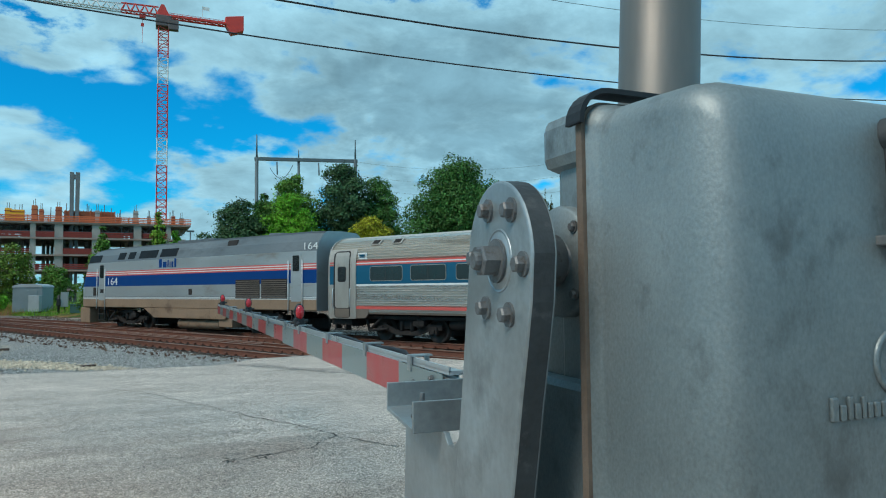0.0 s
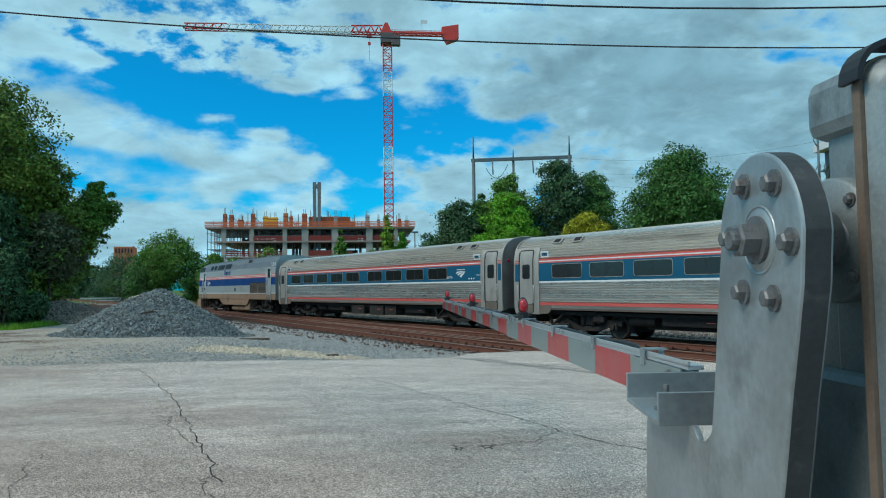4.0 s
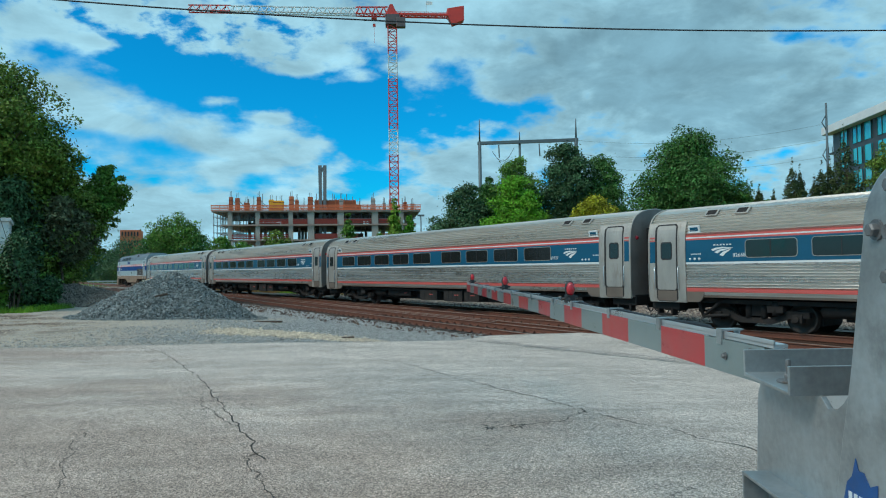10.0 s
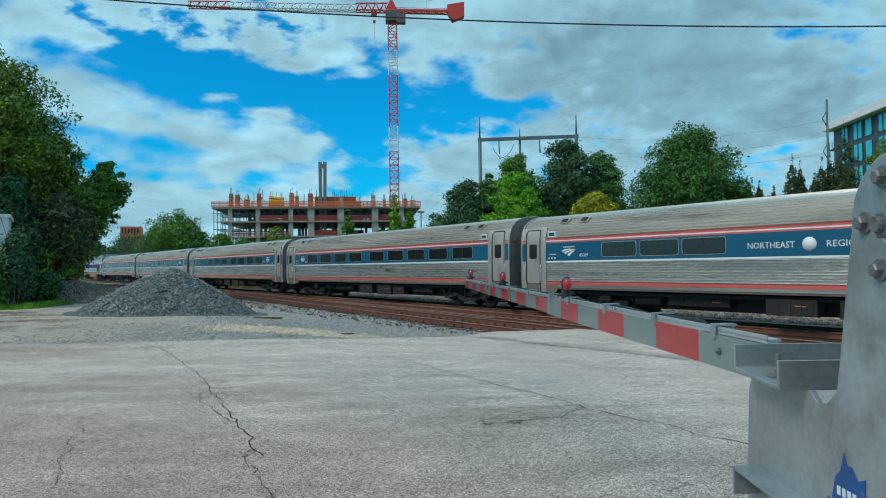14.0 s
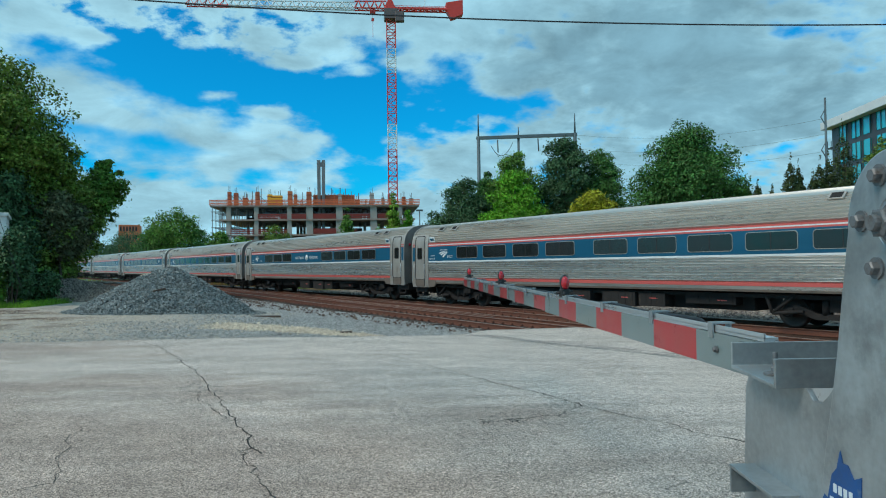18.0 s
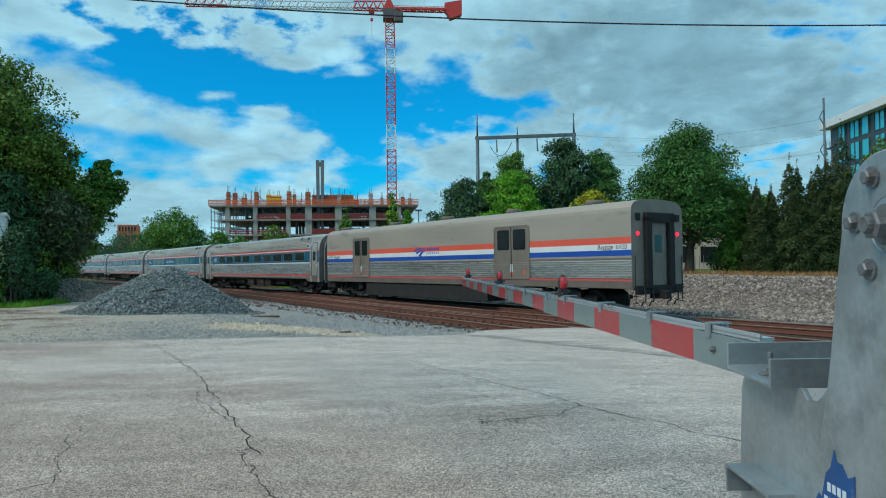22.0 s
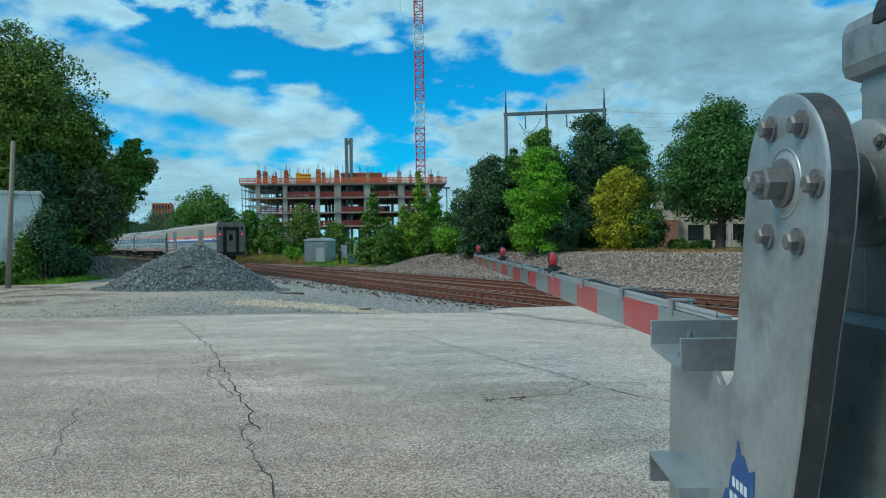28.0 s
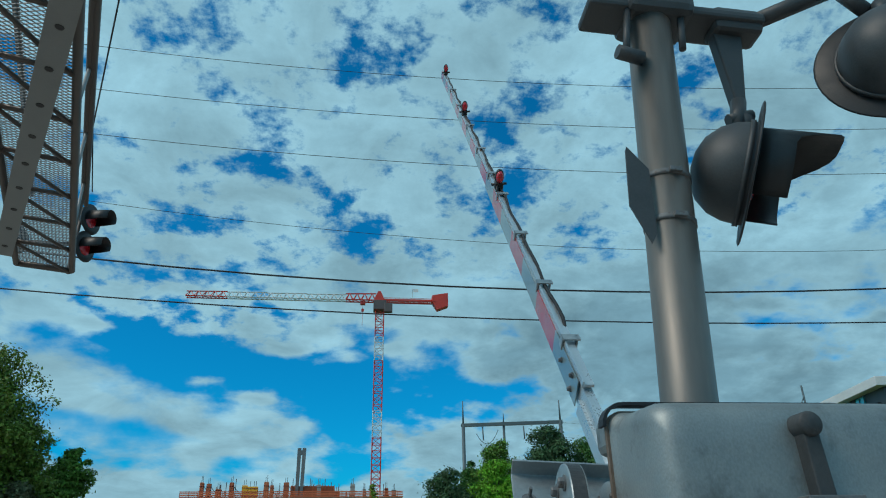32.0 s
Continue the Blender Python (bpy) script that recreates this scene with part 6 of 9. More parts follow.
def locomotive():
    car = empty("locomotive")
    tagged(car, "silver diesel locomotive with dark grey roof and blue stripe", "locomotive", "cars of the passing train")
    # x forward of the coupling behind it
    X0, X1 = 0.35, 19.35
    mats = [M["loco_brown"], M["loco_silver"], M["loco_blue"], M["car_red"], M["car_white"], M["loco_grey"], M["loco_top"]]
    P = [(1.42, 1.12, 0), (1.47, 1.16, 0), (1.475, 1.58, 4), (1.475, 1.60, 1), (1.47, 1.66, 4), (1.47, 1.68, 1), (1.47, 2.23, 1), (1.47, 2.25, 2), (1.47, 2.80, 2), (1.47, 2.805, 3), (1.47, 2.86, 3), (1.47, 2.865, 4), (1.47, 2.90, 4), (1.47, 2.905, 3), (1.47, 2.96, 3), (1.47, 2.965, 4), (1.47, 3.0, 4), (1.47, 3.005, 3), (1.47, 3.05, 3), (1.468, 3.06, 1), (1.46, 3.56, 1), (1.455, 3.565, 5), (1.30, 3.98, 5), (1.05, 4.32, 6), (0.85, 4.42, 6), (0.0, 4.46, 6)]
    full = P + [(-w, z, mi) for w, z, mi in P[-2::-1]]
    bm = bmesh.new()
    k = len(P)

    def ring(x, sc, drop, nose=0.0):
        out = []
        for w, z, mi in full:
            zz = z if z < 3.0 else 3.0 + (z - 3.0) * drop
            dx = nose * max(0, (zz - 2.4)) * 0.55
            out.append(bm.verts.new((x - dx, w * sc, zz)))
        return out
    rings = [ring(X0, 1.0, 0.97), ring(X0 + 0.9, 1.0, 1.0), ring(8.0, 1.0, 0.985), ring(15.6, 1.0, 0.955), ring(17.6, 1.0, 0.93), ring(18.9, 0.985, 0.88, 0.5), ring(X1, 0.90, 0.72, 1.0), ring(X1 + 0.12, 0.70, 0.62, 1.2)]
    for A, B in zip(rings, rings[1:]):
        for i in range(len(full) - 1):
            f = bm.faces.new((A[i], A[i + 1], B[i + 1], B[i]))
            f.material_index = full[i][2] if i < k - 1 else full[i + 1][2]
    bm.faces.new(rings[-1]).material_index = 1
    bm.faces.new(rings[0][::-1]).material_index = 1
    bmesh.ops.recalc_face_normals(bm, faces=bm.faces)
    part("body", bm, mats, car, "silver body with blue and red stripes, dark grey roof")
    for a, b, z0, z1, y in ((14.9, 15.55, 3.66, 4.05, 1.43), (13.95, 14.55, 3.66, 4.05, 1.43), (11.9, 13.5, 3.66, 4.08, 1.43), (10.2, 11.6, 3.68, 4.10, 1.43), (5.7, 6.4, 3.62, 4.30, 1.40), (17.3, 18.5, 3.58, 3.98, 1.43)):
        bm = bmesh.new()
        m = Matrix.Translation((0, y - 0.0, 3.58)) @ Matrix.Rotation(radians(20.5), 4, "X") @ Matrix.Translation((0, 0, -3.58))
        box(bm, a, b, 0.0, 0.03, z0, z1, 0, m, bevel=0.008)
        part("side_window" if a > 10 else "roof_grille", bm, M["cab_pane"] if a > 10 else M["under"], car)
    for a, b in ((2.1, 3.75), (3.85, 5.5)):
        bm = bmesh.new()
        box(bm, a, b, 1.45, 1.478, 1.62, 2.45)
        gr = part("radiator_grille", bm, M["under"], car, "dark radiator grille")
        for q in range(9):
            bm = bmesh.new()
            box(bm, a + 0.03, b - 0.03, 1.478, 1.49, 1.66 + q * 0.088, 1.69 + q * 0.088)
            part("slat", bm, M["skirt_dirt"], gr)
    for xc, w in ((17.05, 0.62), (1.55, 0.62)):
        bm = bmesh.new()
        rounded_panel(bm, xc - w / 2, xc + w / 2, 1.5, 3.5, 0.05, 1.45, 1.482)
        d = part("cab_door", bm, M["loco_silver"], car)
        bm = bmesh.new()
        rounded_panel(bm, xc - 0.2, xc + 0.2, 2.7 if xc > 5 else 2.75, 3.4, 0.05, 1.47, 1.488)
        part("door_window", bm, M["car_glass"], d)
        for q in (-0.42, 0.42):
            bm = bmesh.new()
            tube(bm, (xc + q, 1.53, 1.0), (xc + q, 1.53, 3.2), 0.02, 8)
            part("grab_rail", bm, M["car_white"], d)
        bm = bmesh.new()
        for z in (0.45, 0.75, 1.05):
            box(bm, xc - 0.3, xc + 0.3, 1.36, 1.50, z, z + 0.03)
        for q in (-0.3, 0.3):
            box(bm, xc + q - 0.02, xc + q + 0.02, 1.40, 1.46, 0.45, 1.2)
        part("cab_steps", bm, M["under"], d)
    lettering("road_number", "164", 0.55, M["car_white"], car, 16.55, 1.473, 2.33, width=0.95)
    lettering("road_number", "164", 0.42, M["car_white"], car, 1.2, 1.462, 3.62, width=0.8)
    bm = bmesh.new()
    xx = 11.65
    for w, h in ((0.34, 0.42), (0.40, 0.28), (0.18, 0.36), (0.16, 0.28), (0.24, 0.28), (0.24, 0.42)):
        box(bm, xx - w, xx - 0.09, 1.466, 1.474, 3.14, 3.14 + h)
        xx -= w
    part("name_bars", bm, M["loco_blue"], car)
    bm = bmesh.new()
    prism(bm, [(X1 - 0.9, 0.25), (X1 + 0.1, 0.25), (X1 + 0.16, 0.75), (X1 + 0.1, 1.1), (X1 - 0.9, 1.1)], 1, -1.4, 1.4, bevel=0.04)
    part("pilot", bm, M["loco_brown"], car)
    bm = bmesh.new()
    prism(bm, [(5.7, 1.14), (6.3, 0.66), (12.0, 0.66), (13.0, 1.14)], 1, -1.45, 1.45, bevel=0.02)
    part("underframe", bm, M["loco_brown"], car)
    bm = bmesh.new()
    box(bm, 17.5, 17.95, 1.46, 1.482, 1.75, 2.2)
    box(bm, 16.85, 17.15, 1.478, 1.50, 1.9, 2.1)
    part("step_wells", bm, M["under"], car)
    bm = bmesh.new()
    for q in range(46):
        box(bm, 0.6 + q * 0.4, 0.96 + q * 0.4, 1.472, 1.479, 1.70, 1.712)
    part("rivet_strip", bm, M["loco_grey"], car)
    bm = bmesh.new()
    tube(bm, (7.0, 1.05, 0.40), (10.2, 1.05, 0.40), 0.24, 16)
    box(bm, 5.9, 6.9, 0.5, 1.35, 0.3, 1.0, bevel=0.04)
    part("fuel_tank", bm, M["loco_brown"], car)
    truck(car, 15.0, 1.35)
    truck(car, 3.6, 1.35)
    bm = bmesh.new()
    lathe(bm, [(0.0, 0.1), (0.5, 0.1), (0.55, 0.0)], 20, Matrix.Translation((4.2, 0, 4.42)))
    part("roof_fan", bm, M["loco_grey"], car)
    bm = bmesh.new()
    box(bm, 8.5, 11.5, -0.5, 0.5, 4.38, 4.52, bevel=0.03)
    part("roof_box", bm, M["loco_grey"], car)
    bm = bmesh.new()
    box(bm, 0.0, 0.36, -0.6, 0.6, 1.1, 3.3)
    part("diaphragm", bm, M["rubber"], car)
    bm = bmesh.new()
    m = Matrix.Translation((8.9, 1.475, 1.93))
    box(bm, -0.14, 0.14, -0.005, 0.01, -0.14, 0.14, 0, m, bevel=0.004)
    part("filler_plate", bm, M["under"], car)
    return car


LOCO = locomotive()


def train_at(t):
    """How far the coupling behind the locomotive has come along the track."""
    return 19.77 + 6.484 * t + 0.0576 * t * t


def train_rows(offset):
    rows = []
    for i in range(33):
        s = train_at(i) - offset
        mid = s - 12.5
        z = rail_z(mid)
        q = on_track(s, TRACK_N, z)
        rows.append((float(i), Matrix.Translation(q) @ Matrix.Rotation(HEAD + math.pi / 2, 4, "Z")))
    return rows


SHAFT = Vector((1, 0, -0.017)).normalized()      # the shaft dips a little to the right
def flying_bird():
    b = empty("bird")
    tagged(b, "small dark bird flying across the sky", "bird")
    bm = bmesh.new()
    lathe(bm, [(0.0, -0.13), (0.03, -0.11), (0.045, -0.02), (0.04, 0.06), (0.025, 0.11), (0.022, 0.14), (0.008, 0.165), (0.0, 0.18)], 10, Matrix.Rotation(radians(90), 4, "Y"))
    part("body", bm, M["black"], b)
    for sg in (-1, 1):
        bm = bmesh.new()
        prism(bm, [(0.07, 0.02), (0.05, 0.14), (-0.02, 0.27), (-0.06, 0.26), (-0.05, 0.12), (-0.05, 0.02)], 2, -0.005, 0.005, m=Matrix.Rotation(radians(18 * sg), 4, "X") @ Matrix.Diagonal((1, sg, 1, 1)))
        part("wing", bm, M["black"], b)
    bm = bmesh.new()
    prism(bm, [(-0.10, 0.015), (-0.10, -0.015), (-0.20, -0.04), (-0.20, 0.04)], 2, -0.004, 0.004)
    part("tail", bm, M["black"], b)
    return b


BIRD = flying_bird()
BIRD_WAY = [(0, (-30.0, 55.0, 11.0)), (12.2, (-30.0, 55.0, 11.0)), (12.5, (-19.9, 57.0, 14.1)), (12.7, (-11.3, 57.0, 11.25)), (13.0, (-1.8, 57.0, 12.05)), (13.35, (6.9, 56.5, 9.5)), (13.8, (14.0, 54.5, 6.0)), (32, (14.0, 54.5, 6.0))]
GATE_ANGLE = [(0, 0), (27.5, 0), (28.15, 0), (28.5, 5.5), (28.8, 9.7), (29.4, 17.4), (30.0, 24.8), (30.6, 32.0), (31.0, 36.4), (31.5, 42.0), (32.0, 47.7)]


def motions():
    for car, k in CARS:
        walk(car, train_rows(L * k))
    walk(LOCO, train_rows(0))
    walk(BIRD, [(t, Matrix.Translation(p)) for t, p in BIRD_WAY])
    walk(GATE, [(t, Matrix.Translation(PIV) @ Matrix.Rotation(radians(a), 4, SHAFT)) for t, a in GATE_ANGLE])

# ---- surroundings ----
def leaf_mat(name, col, tint=0.35):
    # strong metre-wide tone noise imitates sunlit and shaded clumps of leaves
    m = mat(name, col, 0.6, 0, 0.55, 0.9, 9, 0.0, island=tint, spec=0.25)
    b = m.node_tree.nodes["Principled BSDF"]
    b.inputs["Subsurface Weight"].default_value = 0.0
    return m


M["leaf_dark"] = leaf_mat("dark_green_leaves", (0.055, 0.125, 0.05), 0.5)
M["leaf_oak"] = leaf_mat("deep_green_oak_leaves", (0.062, 0.17, 0.035), 0.5)
M["leaf_mid"] = leaf_mat("green_leaves", (0.10, 0.22, 0.03), 0.5)
M["leaf_wood"] = leaf_mat("yellowish_green_wood_leaves", (0.135, 0.215, 0.03), 0.5)
M["leaf_olive"] = leaf_mat("grey_olive_leaves", (0.105, 0.125, 0.06), 0.45)
M["leaf_bright"] = leaf_mat("bright_green_leaves", (0.135, 0.36, 0.02), 0.45)
M["leaf_sapling"] = leaf_mat("fresh_sapling_leaves", (0.17, 0.32, 0.03), 0.5)
M["leaf_yellow"] = leaf_mat("yellow_green_leaves", (0.33, 0.34, 0.02), 0.5)
M["leaf_cedar"] = leaf_mat("cedar_foliage", (0.058, 0.088, 0.028), 0.45)
M["bark"] = mat("bark", (0.10, 0.075, 0.055), 0.9, 0, 0.4, 4, 30, 0.5, streak=(1, 1, 0.2))


def crown_mesh(rng, lobes, count, size, squash=1.0):
    """Leaves scattered over and within a set of lobes (centre, radii); the upper, outer sides carry most of them."""
    vol = np.array([l[1][0] * l[1][1] for l in lobes])
    pick = rng.choice(len(lobes), count, p=vol / vol.sum())
    C = np.array([l[0] for l in lobes])[pick]
    R = np.array([l[1] for l in lobes])[pick]
    d = rng.normal(size=(count, 3))
    d /= np.linalg.norm(d, axis=1)[:, None]
    low = (d[:, 2] < -0.2) & (rng.random(count) < 0.6)
    d[low, 2] *= -1
    rad = 0.60 + 0.45 * rng.random(count) ** 0.5
    # clumping, and a few sprays that stick out
    ph = rng.random(3) * 9
    cl = np.sin(d[:, 0] * 9 + ph[0] + C[:, 0] * 3) * np.sin(d[:, 1] * 8 + ph[1] + C[:, 1] * 2) * np.sin(d[:, 2] * 10 + ph[2])
    rad = rad * (1 + 0.30 * cl) * (1 + 0.55 * (rng.random(count) < 0.16) * rng.random(count))
    P = C + d * R * rad[:, None]
    a = rng.normal(size=(count, 3)) * 0.7 + np.array([0, 0, 0.45]) + d * 1.0
    a /= np.linalg.norm(a, axis=1)[:, None]
    b = np.cross(a, rng.normal(size=(count, 3)))
    b /= np.linalg.norm(b, axis=1)[:, None]
    c = np.cross(a, b)
    s = size * (0.6 + 0.8 * rng.random(count))[:, None]
    v = np.stack([P - b * s, P - c * s * 0.55 + a * s * 0.12, P + b * s, P + c * s * 0.55 + a * s * 0.12], 1).reshape(-1, 3)
    f = np.arange(count * 4).reshape(-1, 4)
    me = bpy.data.meshes.new("crown")
    me.from_pydata(v.tolist(), [], f.tolist())
    return me


def envelope(seed, height, env, n, q, drift=0.0):
    """Lobes which fill a crown: env holds (share of the height, radius); q is a lobe's usual radius."""
    rng = np.random.default_rng(seed + 900)
    hs, rs = [e[0] for e in env], [e[1] for e in env]
    zz = np.linspace(hs[0], hs[-1], 60)
    w = np.interp(zz, hs, rs) + 0.25
    w /= w.sum()
    lobes = []
    for i in range(n):
        h = float(rng.choice(zz, p=w))
        r = float(np.interp(h, hs, rs))
        qq = min(q * (0.40 + 0.9 * rng.random()), max(r, 0.35) * 0.7)
        a = i * 2.399 + rng.random()
        out = max(r - qq * 0.8, 0.0) * (0.58 + 0.56 * rng.random())
        lobes.append(((out * math.cos(a) + drift * h, out * math.sin(a), height * h), (qq, qq, qq * 0.75)))
    for h in np.linspace(hs[0] + 0.1, hs[-1] - 0.12, max(n // 7, 4)):
        r = float(np.interp(h, hs, rs)) * 0.60
        lobes.append(((drift * h + 0.1 * r * math.sin(h * 40), 0.1 * r * math.cos(h * 31), height * h), (r, r, max(0.5 * r, height * 0.07))))
    return lobes


def tree(label, base, height, spread, leaf, lobes=None, count=7000, size=0.16, trunk=0.28, clear=0.12, seed=1, name="tree", group="trees behind the tracks"):
    """A broadleaf tree: tapered trunk, limbs, and a crown of many leaves in uneven lobes."""
    rng = np.random.default_rng(seed)
    t = empty(name, Matrix.Translation(base))
    tagged(t, label, "tree", group)
    if lobes is None:
        lobes = []
        n = 44
        for i in range(n):
            h = (i + 0.5) / n
            a = rng.random() * math.tau
            wide = spread * (0.35 + 0.65 * math.sin(math.pi * min(0.15 + h * 0.85, 1.0)) ** 0.8)
            r = wide * (0.22 + 0.60 * rng.random())
            z = height * (clear + 0.06 + (1 - clear - 0.14) * h)
            q = spread * (0.20 + 0.17 * rng.random()) * (1.1 - 0.5 * h)
            lobes.append(((r * math.cos(a), r * math.sin(a), z), (q * 1.15, q * 1.15, q * 0.85)))
        lobes.append(((0, 0, height * 0.6), (spread * 0.55, spread * 0.55, height * 0.3)))
    me = crown_mesh(rng, lobes, count, size)
    me.materials.append(leaf)
    cr = new("crown", me)
    cr.parent = t
    bm = bmesh.new()
    top = height * 0.75
    pts, rr = [], []
    for i in range(7):
        h = i / 6
        pts.append(Vector((0.25 * math.sin(h * 3 + seed), 0.2 * math.sin(h * 4.1 + seed * 2), -0.3 + top * h)))
        rr.append(trunk * (1.25 - 1.05 * h) if i else trunk * 1.5)
    for i in range(6):
        tube(bm, pts[i], pts[i + 1], rr[i], 9, rr[i + 1], caps=False)
    for (c, q) in lobes[::3]:
        h = min(max((c[2] * 0.75) / height, clear), 0.7)
        k = h * 6 / 0.75
        j = min(int(k), 5)
        a = pts[j].lerp(pts[j + 1], k - j)
        b = Vector(c)
        mid = a.lerp(b, 0.5) + Vector((0, 0, 0.2))
        r0 = trunk * 0.32
        tube(bm, a, mid, r0, 6, r0 * 0.6, caps=False)
        tube(bm, mid, b, r0 * 0.6, 5, r0 * 0.2, caps=False)
    part("trunk", bm, M["bark"], t)
    return t


def grown(label, x, y, top, env, leaf, lobes, q, count, size, seed, trunk=0.2, drift=0.0, group="trees behind the tracks"):
    """A tree whose crown follows an outline, up to the height top."""
    p = at_ground(x, y)
    h = top - p.z
    return tree(label, p, h, max(e[1] for e in env), M[leaf], envelope(seed, h, env, int(lobes * 1.35), q, drift), count, size, trunk, env[0][0], seed, "tree", group)


def bush(label, base, r, h, leaf, count, size, seed, name="bush", group="bushes"):
    rng = np.random.default_rng(seed)
    t = empty(name, Matrix.Translation(base))
    tagged(t, label, "bush", group)
    lobes = []
    for i in range(12):
        a = rng.random() * math.tau
        d = r * 0.7 * rng.random() ** 0.5
        q = r * (0.3 + 0.25 * rng.random())
        lobes.append(((d * math.cos(a), d * math.sin(a), h * (0.3 + 0.5 * rng.random())), (q, q, h * 0.35)))
    me = crown_mesh(rng, lobes, count, size)
    me.materials.append(leaf)
    o = new("crown", me)
    o.parent = t
    bm = bmesh.new()
    for i in range(5):
        a = i * 1.3
        tube(bm, (0.1 * math.cos(a), 0.1 * math.sin(a), -0.2), (r * 0.5 * math.cos(a), r * 0.5 * math.sin(a), h * 0.6), 0.05, 5, 0.015, caps=False)
    part("stem_cluster", bm, M["bark"], t)
    return t


def gz(x, y):
    return ground_z(x, y)


def at_ground(x, y, dz=0.0):
    return Vector((x, y, gz(x, y) + dz))


ROUND = [(0.02, 0.65), (0.28, 1.0), (0.55, 0.98), (0.78, 0.72), (0.93, 0.40), (1.0, 0.12)]
SPIRE = [(0.02, 0.8), (0.25, 1.0), (0.5, 0.72), (0.75, 0.42), (1.0, 0.08)]
OAK = [(0.21, 0.45), (0.27, 0.90), (0.38, 1.0), (0.52, 1.0), (0.66, 0.86), (0.80, 0.62), (0.92, 0.36), (1.0, 0.10)]
LOFTY = [(0.40, 0.35), (0.50, 0.80), (0.66, 1.0), (0.82, 0.85), (0.93, 0.5), (1.0, 0.15)]
HIGH = [(0.28, 0.35), (0.42, 0.85), (0.62, 1.0), (0.80, 0.88), (0.93, 0.5), (1.0, 0.15)]


def scaled(env, r):
    return [(h, w * r) for h, w in env]


grown("dark green bushy tree behind the bank", 5.4, 52.0, 8.2, scaled(ROUND, 2.75), "leaf_dark", 60, 0.75, 40000, 0.085, 2, drift=0.7)
grown("dark green tree beside the gantry leg", 8.1, 54.0, 8.9, scaled(ROUND, 1.9), "leaf_oak", 40, 0.65, 22000, 0.09, 12)
grown("tall green tree in front of the gantry", 10.0, 52.0, 10.3, scaled(ROUND, 2.5), "leaf_mid", 55, 0.75, 34000, 0.09, 3)
grown("bright green young tree on the bank", 8.75, 46.5, 8.15, scaled(ROUND, 2.1), "leaf_bright", 55, 0.6, 32000, 0.08, 4, 0.15)
grown("tall dark oak behind the bank", 14.0, 52.5, 11.35, scaled(ROUND, 3.3), "leaf_dark", 70, 0.8, 44000, 0.09, 5, 0.3)
grown("broad dark oak leaning out over the bank", 16.7, 53.2, 10.6, scaled(ROUND, 3.0), "leaf_oak", 55, 0.75, 34000, 0.09, 15, 0.25, 0.4)
grown("round yellow-green tree on the bank", 14.05, 45.5, 6.5, scaled(ROUND, 2.2), "leaf_yellow", 60, 0.55, 28000, 0.075, 6, 0.15)
# second crown, added for the darker lower right of the yellow-green tree
grown("dark green crown added for the lower part of the yellow-green tree", 15.2, 45.0, 4.3, scaled(ROUND, 1.5), "leaf_oak", 30, 0.5, 12000, 0.075, 16, 0.1)
grown("dark shrub tree at the foot of the bright green one", 10.2, 46.3, 4.2, scaled(ROUND, 1.5), "leaf_dark", 30, 0.5, 12000, 0.075, 17, 0.1)
grown("broad deep green oak on the bank", 19.8, 43.5, 11.0, scaled(OAK, 4.0), "leaf_oak", 110, 0.85, 64000, 0.085, 7, 0.26)
grown("dense green shrub tree beside the oak", 22.5, 42.0, 6.6, scaled(ROUND, 1.6), "leaf_mid", 40, 0.5, 22000, 0.075, 8, 0.12)
grown("dark green shrub tree on the bank", 24.0, 42.4, 5.6, scaled(ROUND, 1.4), "leaf_oak", 35, 0.5, 16000, 0.075, 9, 0.12)
for i, (x, y, top, r) in enumerate(((24.75, 40.0, 8.3, 1.6), (25.5, 40.4, 7.9, 1.3), (26.15, 40.0, 7.2, 1.3), (26.75, 40.2, 8.2, 1.5), (28.15, 40.0, 10.4, 2.3), (27.6, 40.6, 8.6, 1.6), (28.9, 40.8, 8.0, 1.8), (22.75, 40.2, 6.7, 1.1), (23.9, 40.6, 6.4, 1.0))):
    p = at_ground(x, y)
    h = top - p.z
    rng = np.random.default_rng(40 + i)
    lob = []
    for k in range(34):                      # upswept sprays, each a narrow flame that leaves the stem
        f = (k + rng.random()) / 34
        a = k * 2.399
        w = r * (1 - f) ** 0.75
        q = 0.10 + 0.20 * w
        lob.append(((w * 0.72 * math.cos(a), w * 0.72 * math.sin(a), 0.25 + h * 0.86 * f), (q, q, 0.24 + 0.26 * w)))
    for k in range(10):
        f = k / 9
        w = r * (1 - f) ** 0.8 * 0.55 + 0.05
        lob.append(((0, 0, 0.3 + h * 0.88 * f), (w, w, h * 0.07)))
    lob.append(((0.02, 0, h - 0.2), (0.05, 0.05, 0.25)))
    tree("dark conical cedar on the bank", p, h, r, M["leaf_cedar"], lob, 24000, 0.062, 0.10, 0.05, 50 + i, "cedar", "cedars on the bank")
grown("olive-yellow young tree beside the cedars", 29.6, 38.6, 8.9, scaled(ROUND, 1.5), "leaf_wood", 36, 0.5, 16000, 0.07, 61, 0.1)
grown("low green shrub tree among the cedars", 24.2, 42.0, 5.9, scaled(ROUND, 1.5), "leaf_mid", 30, 0.5, 11000, 0.07, 62, 0.1)
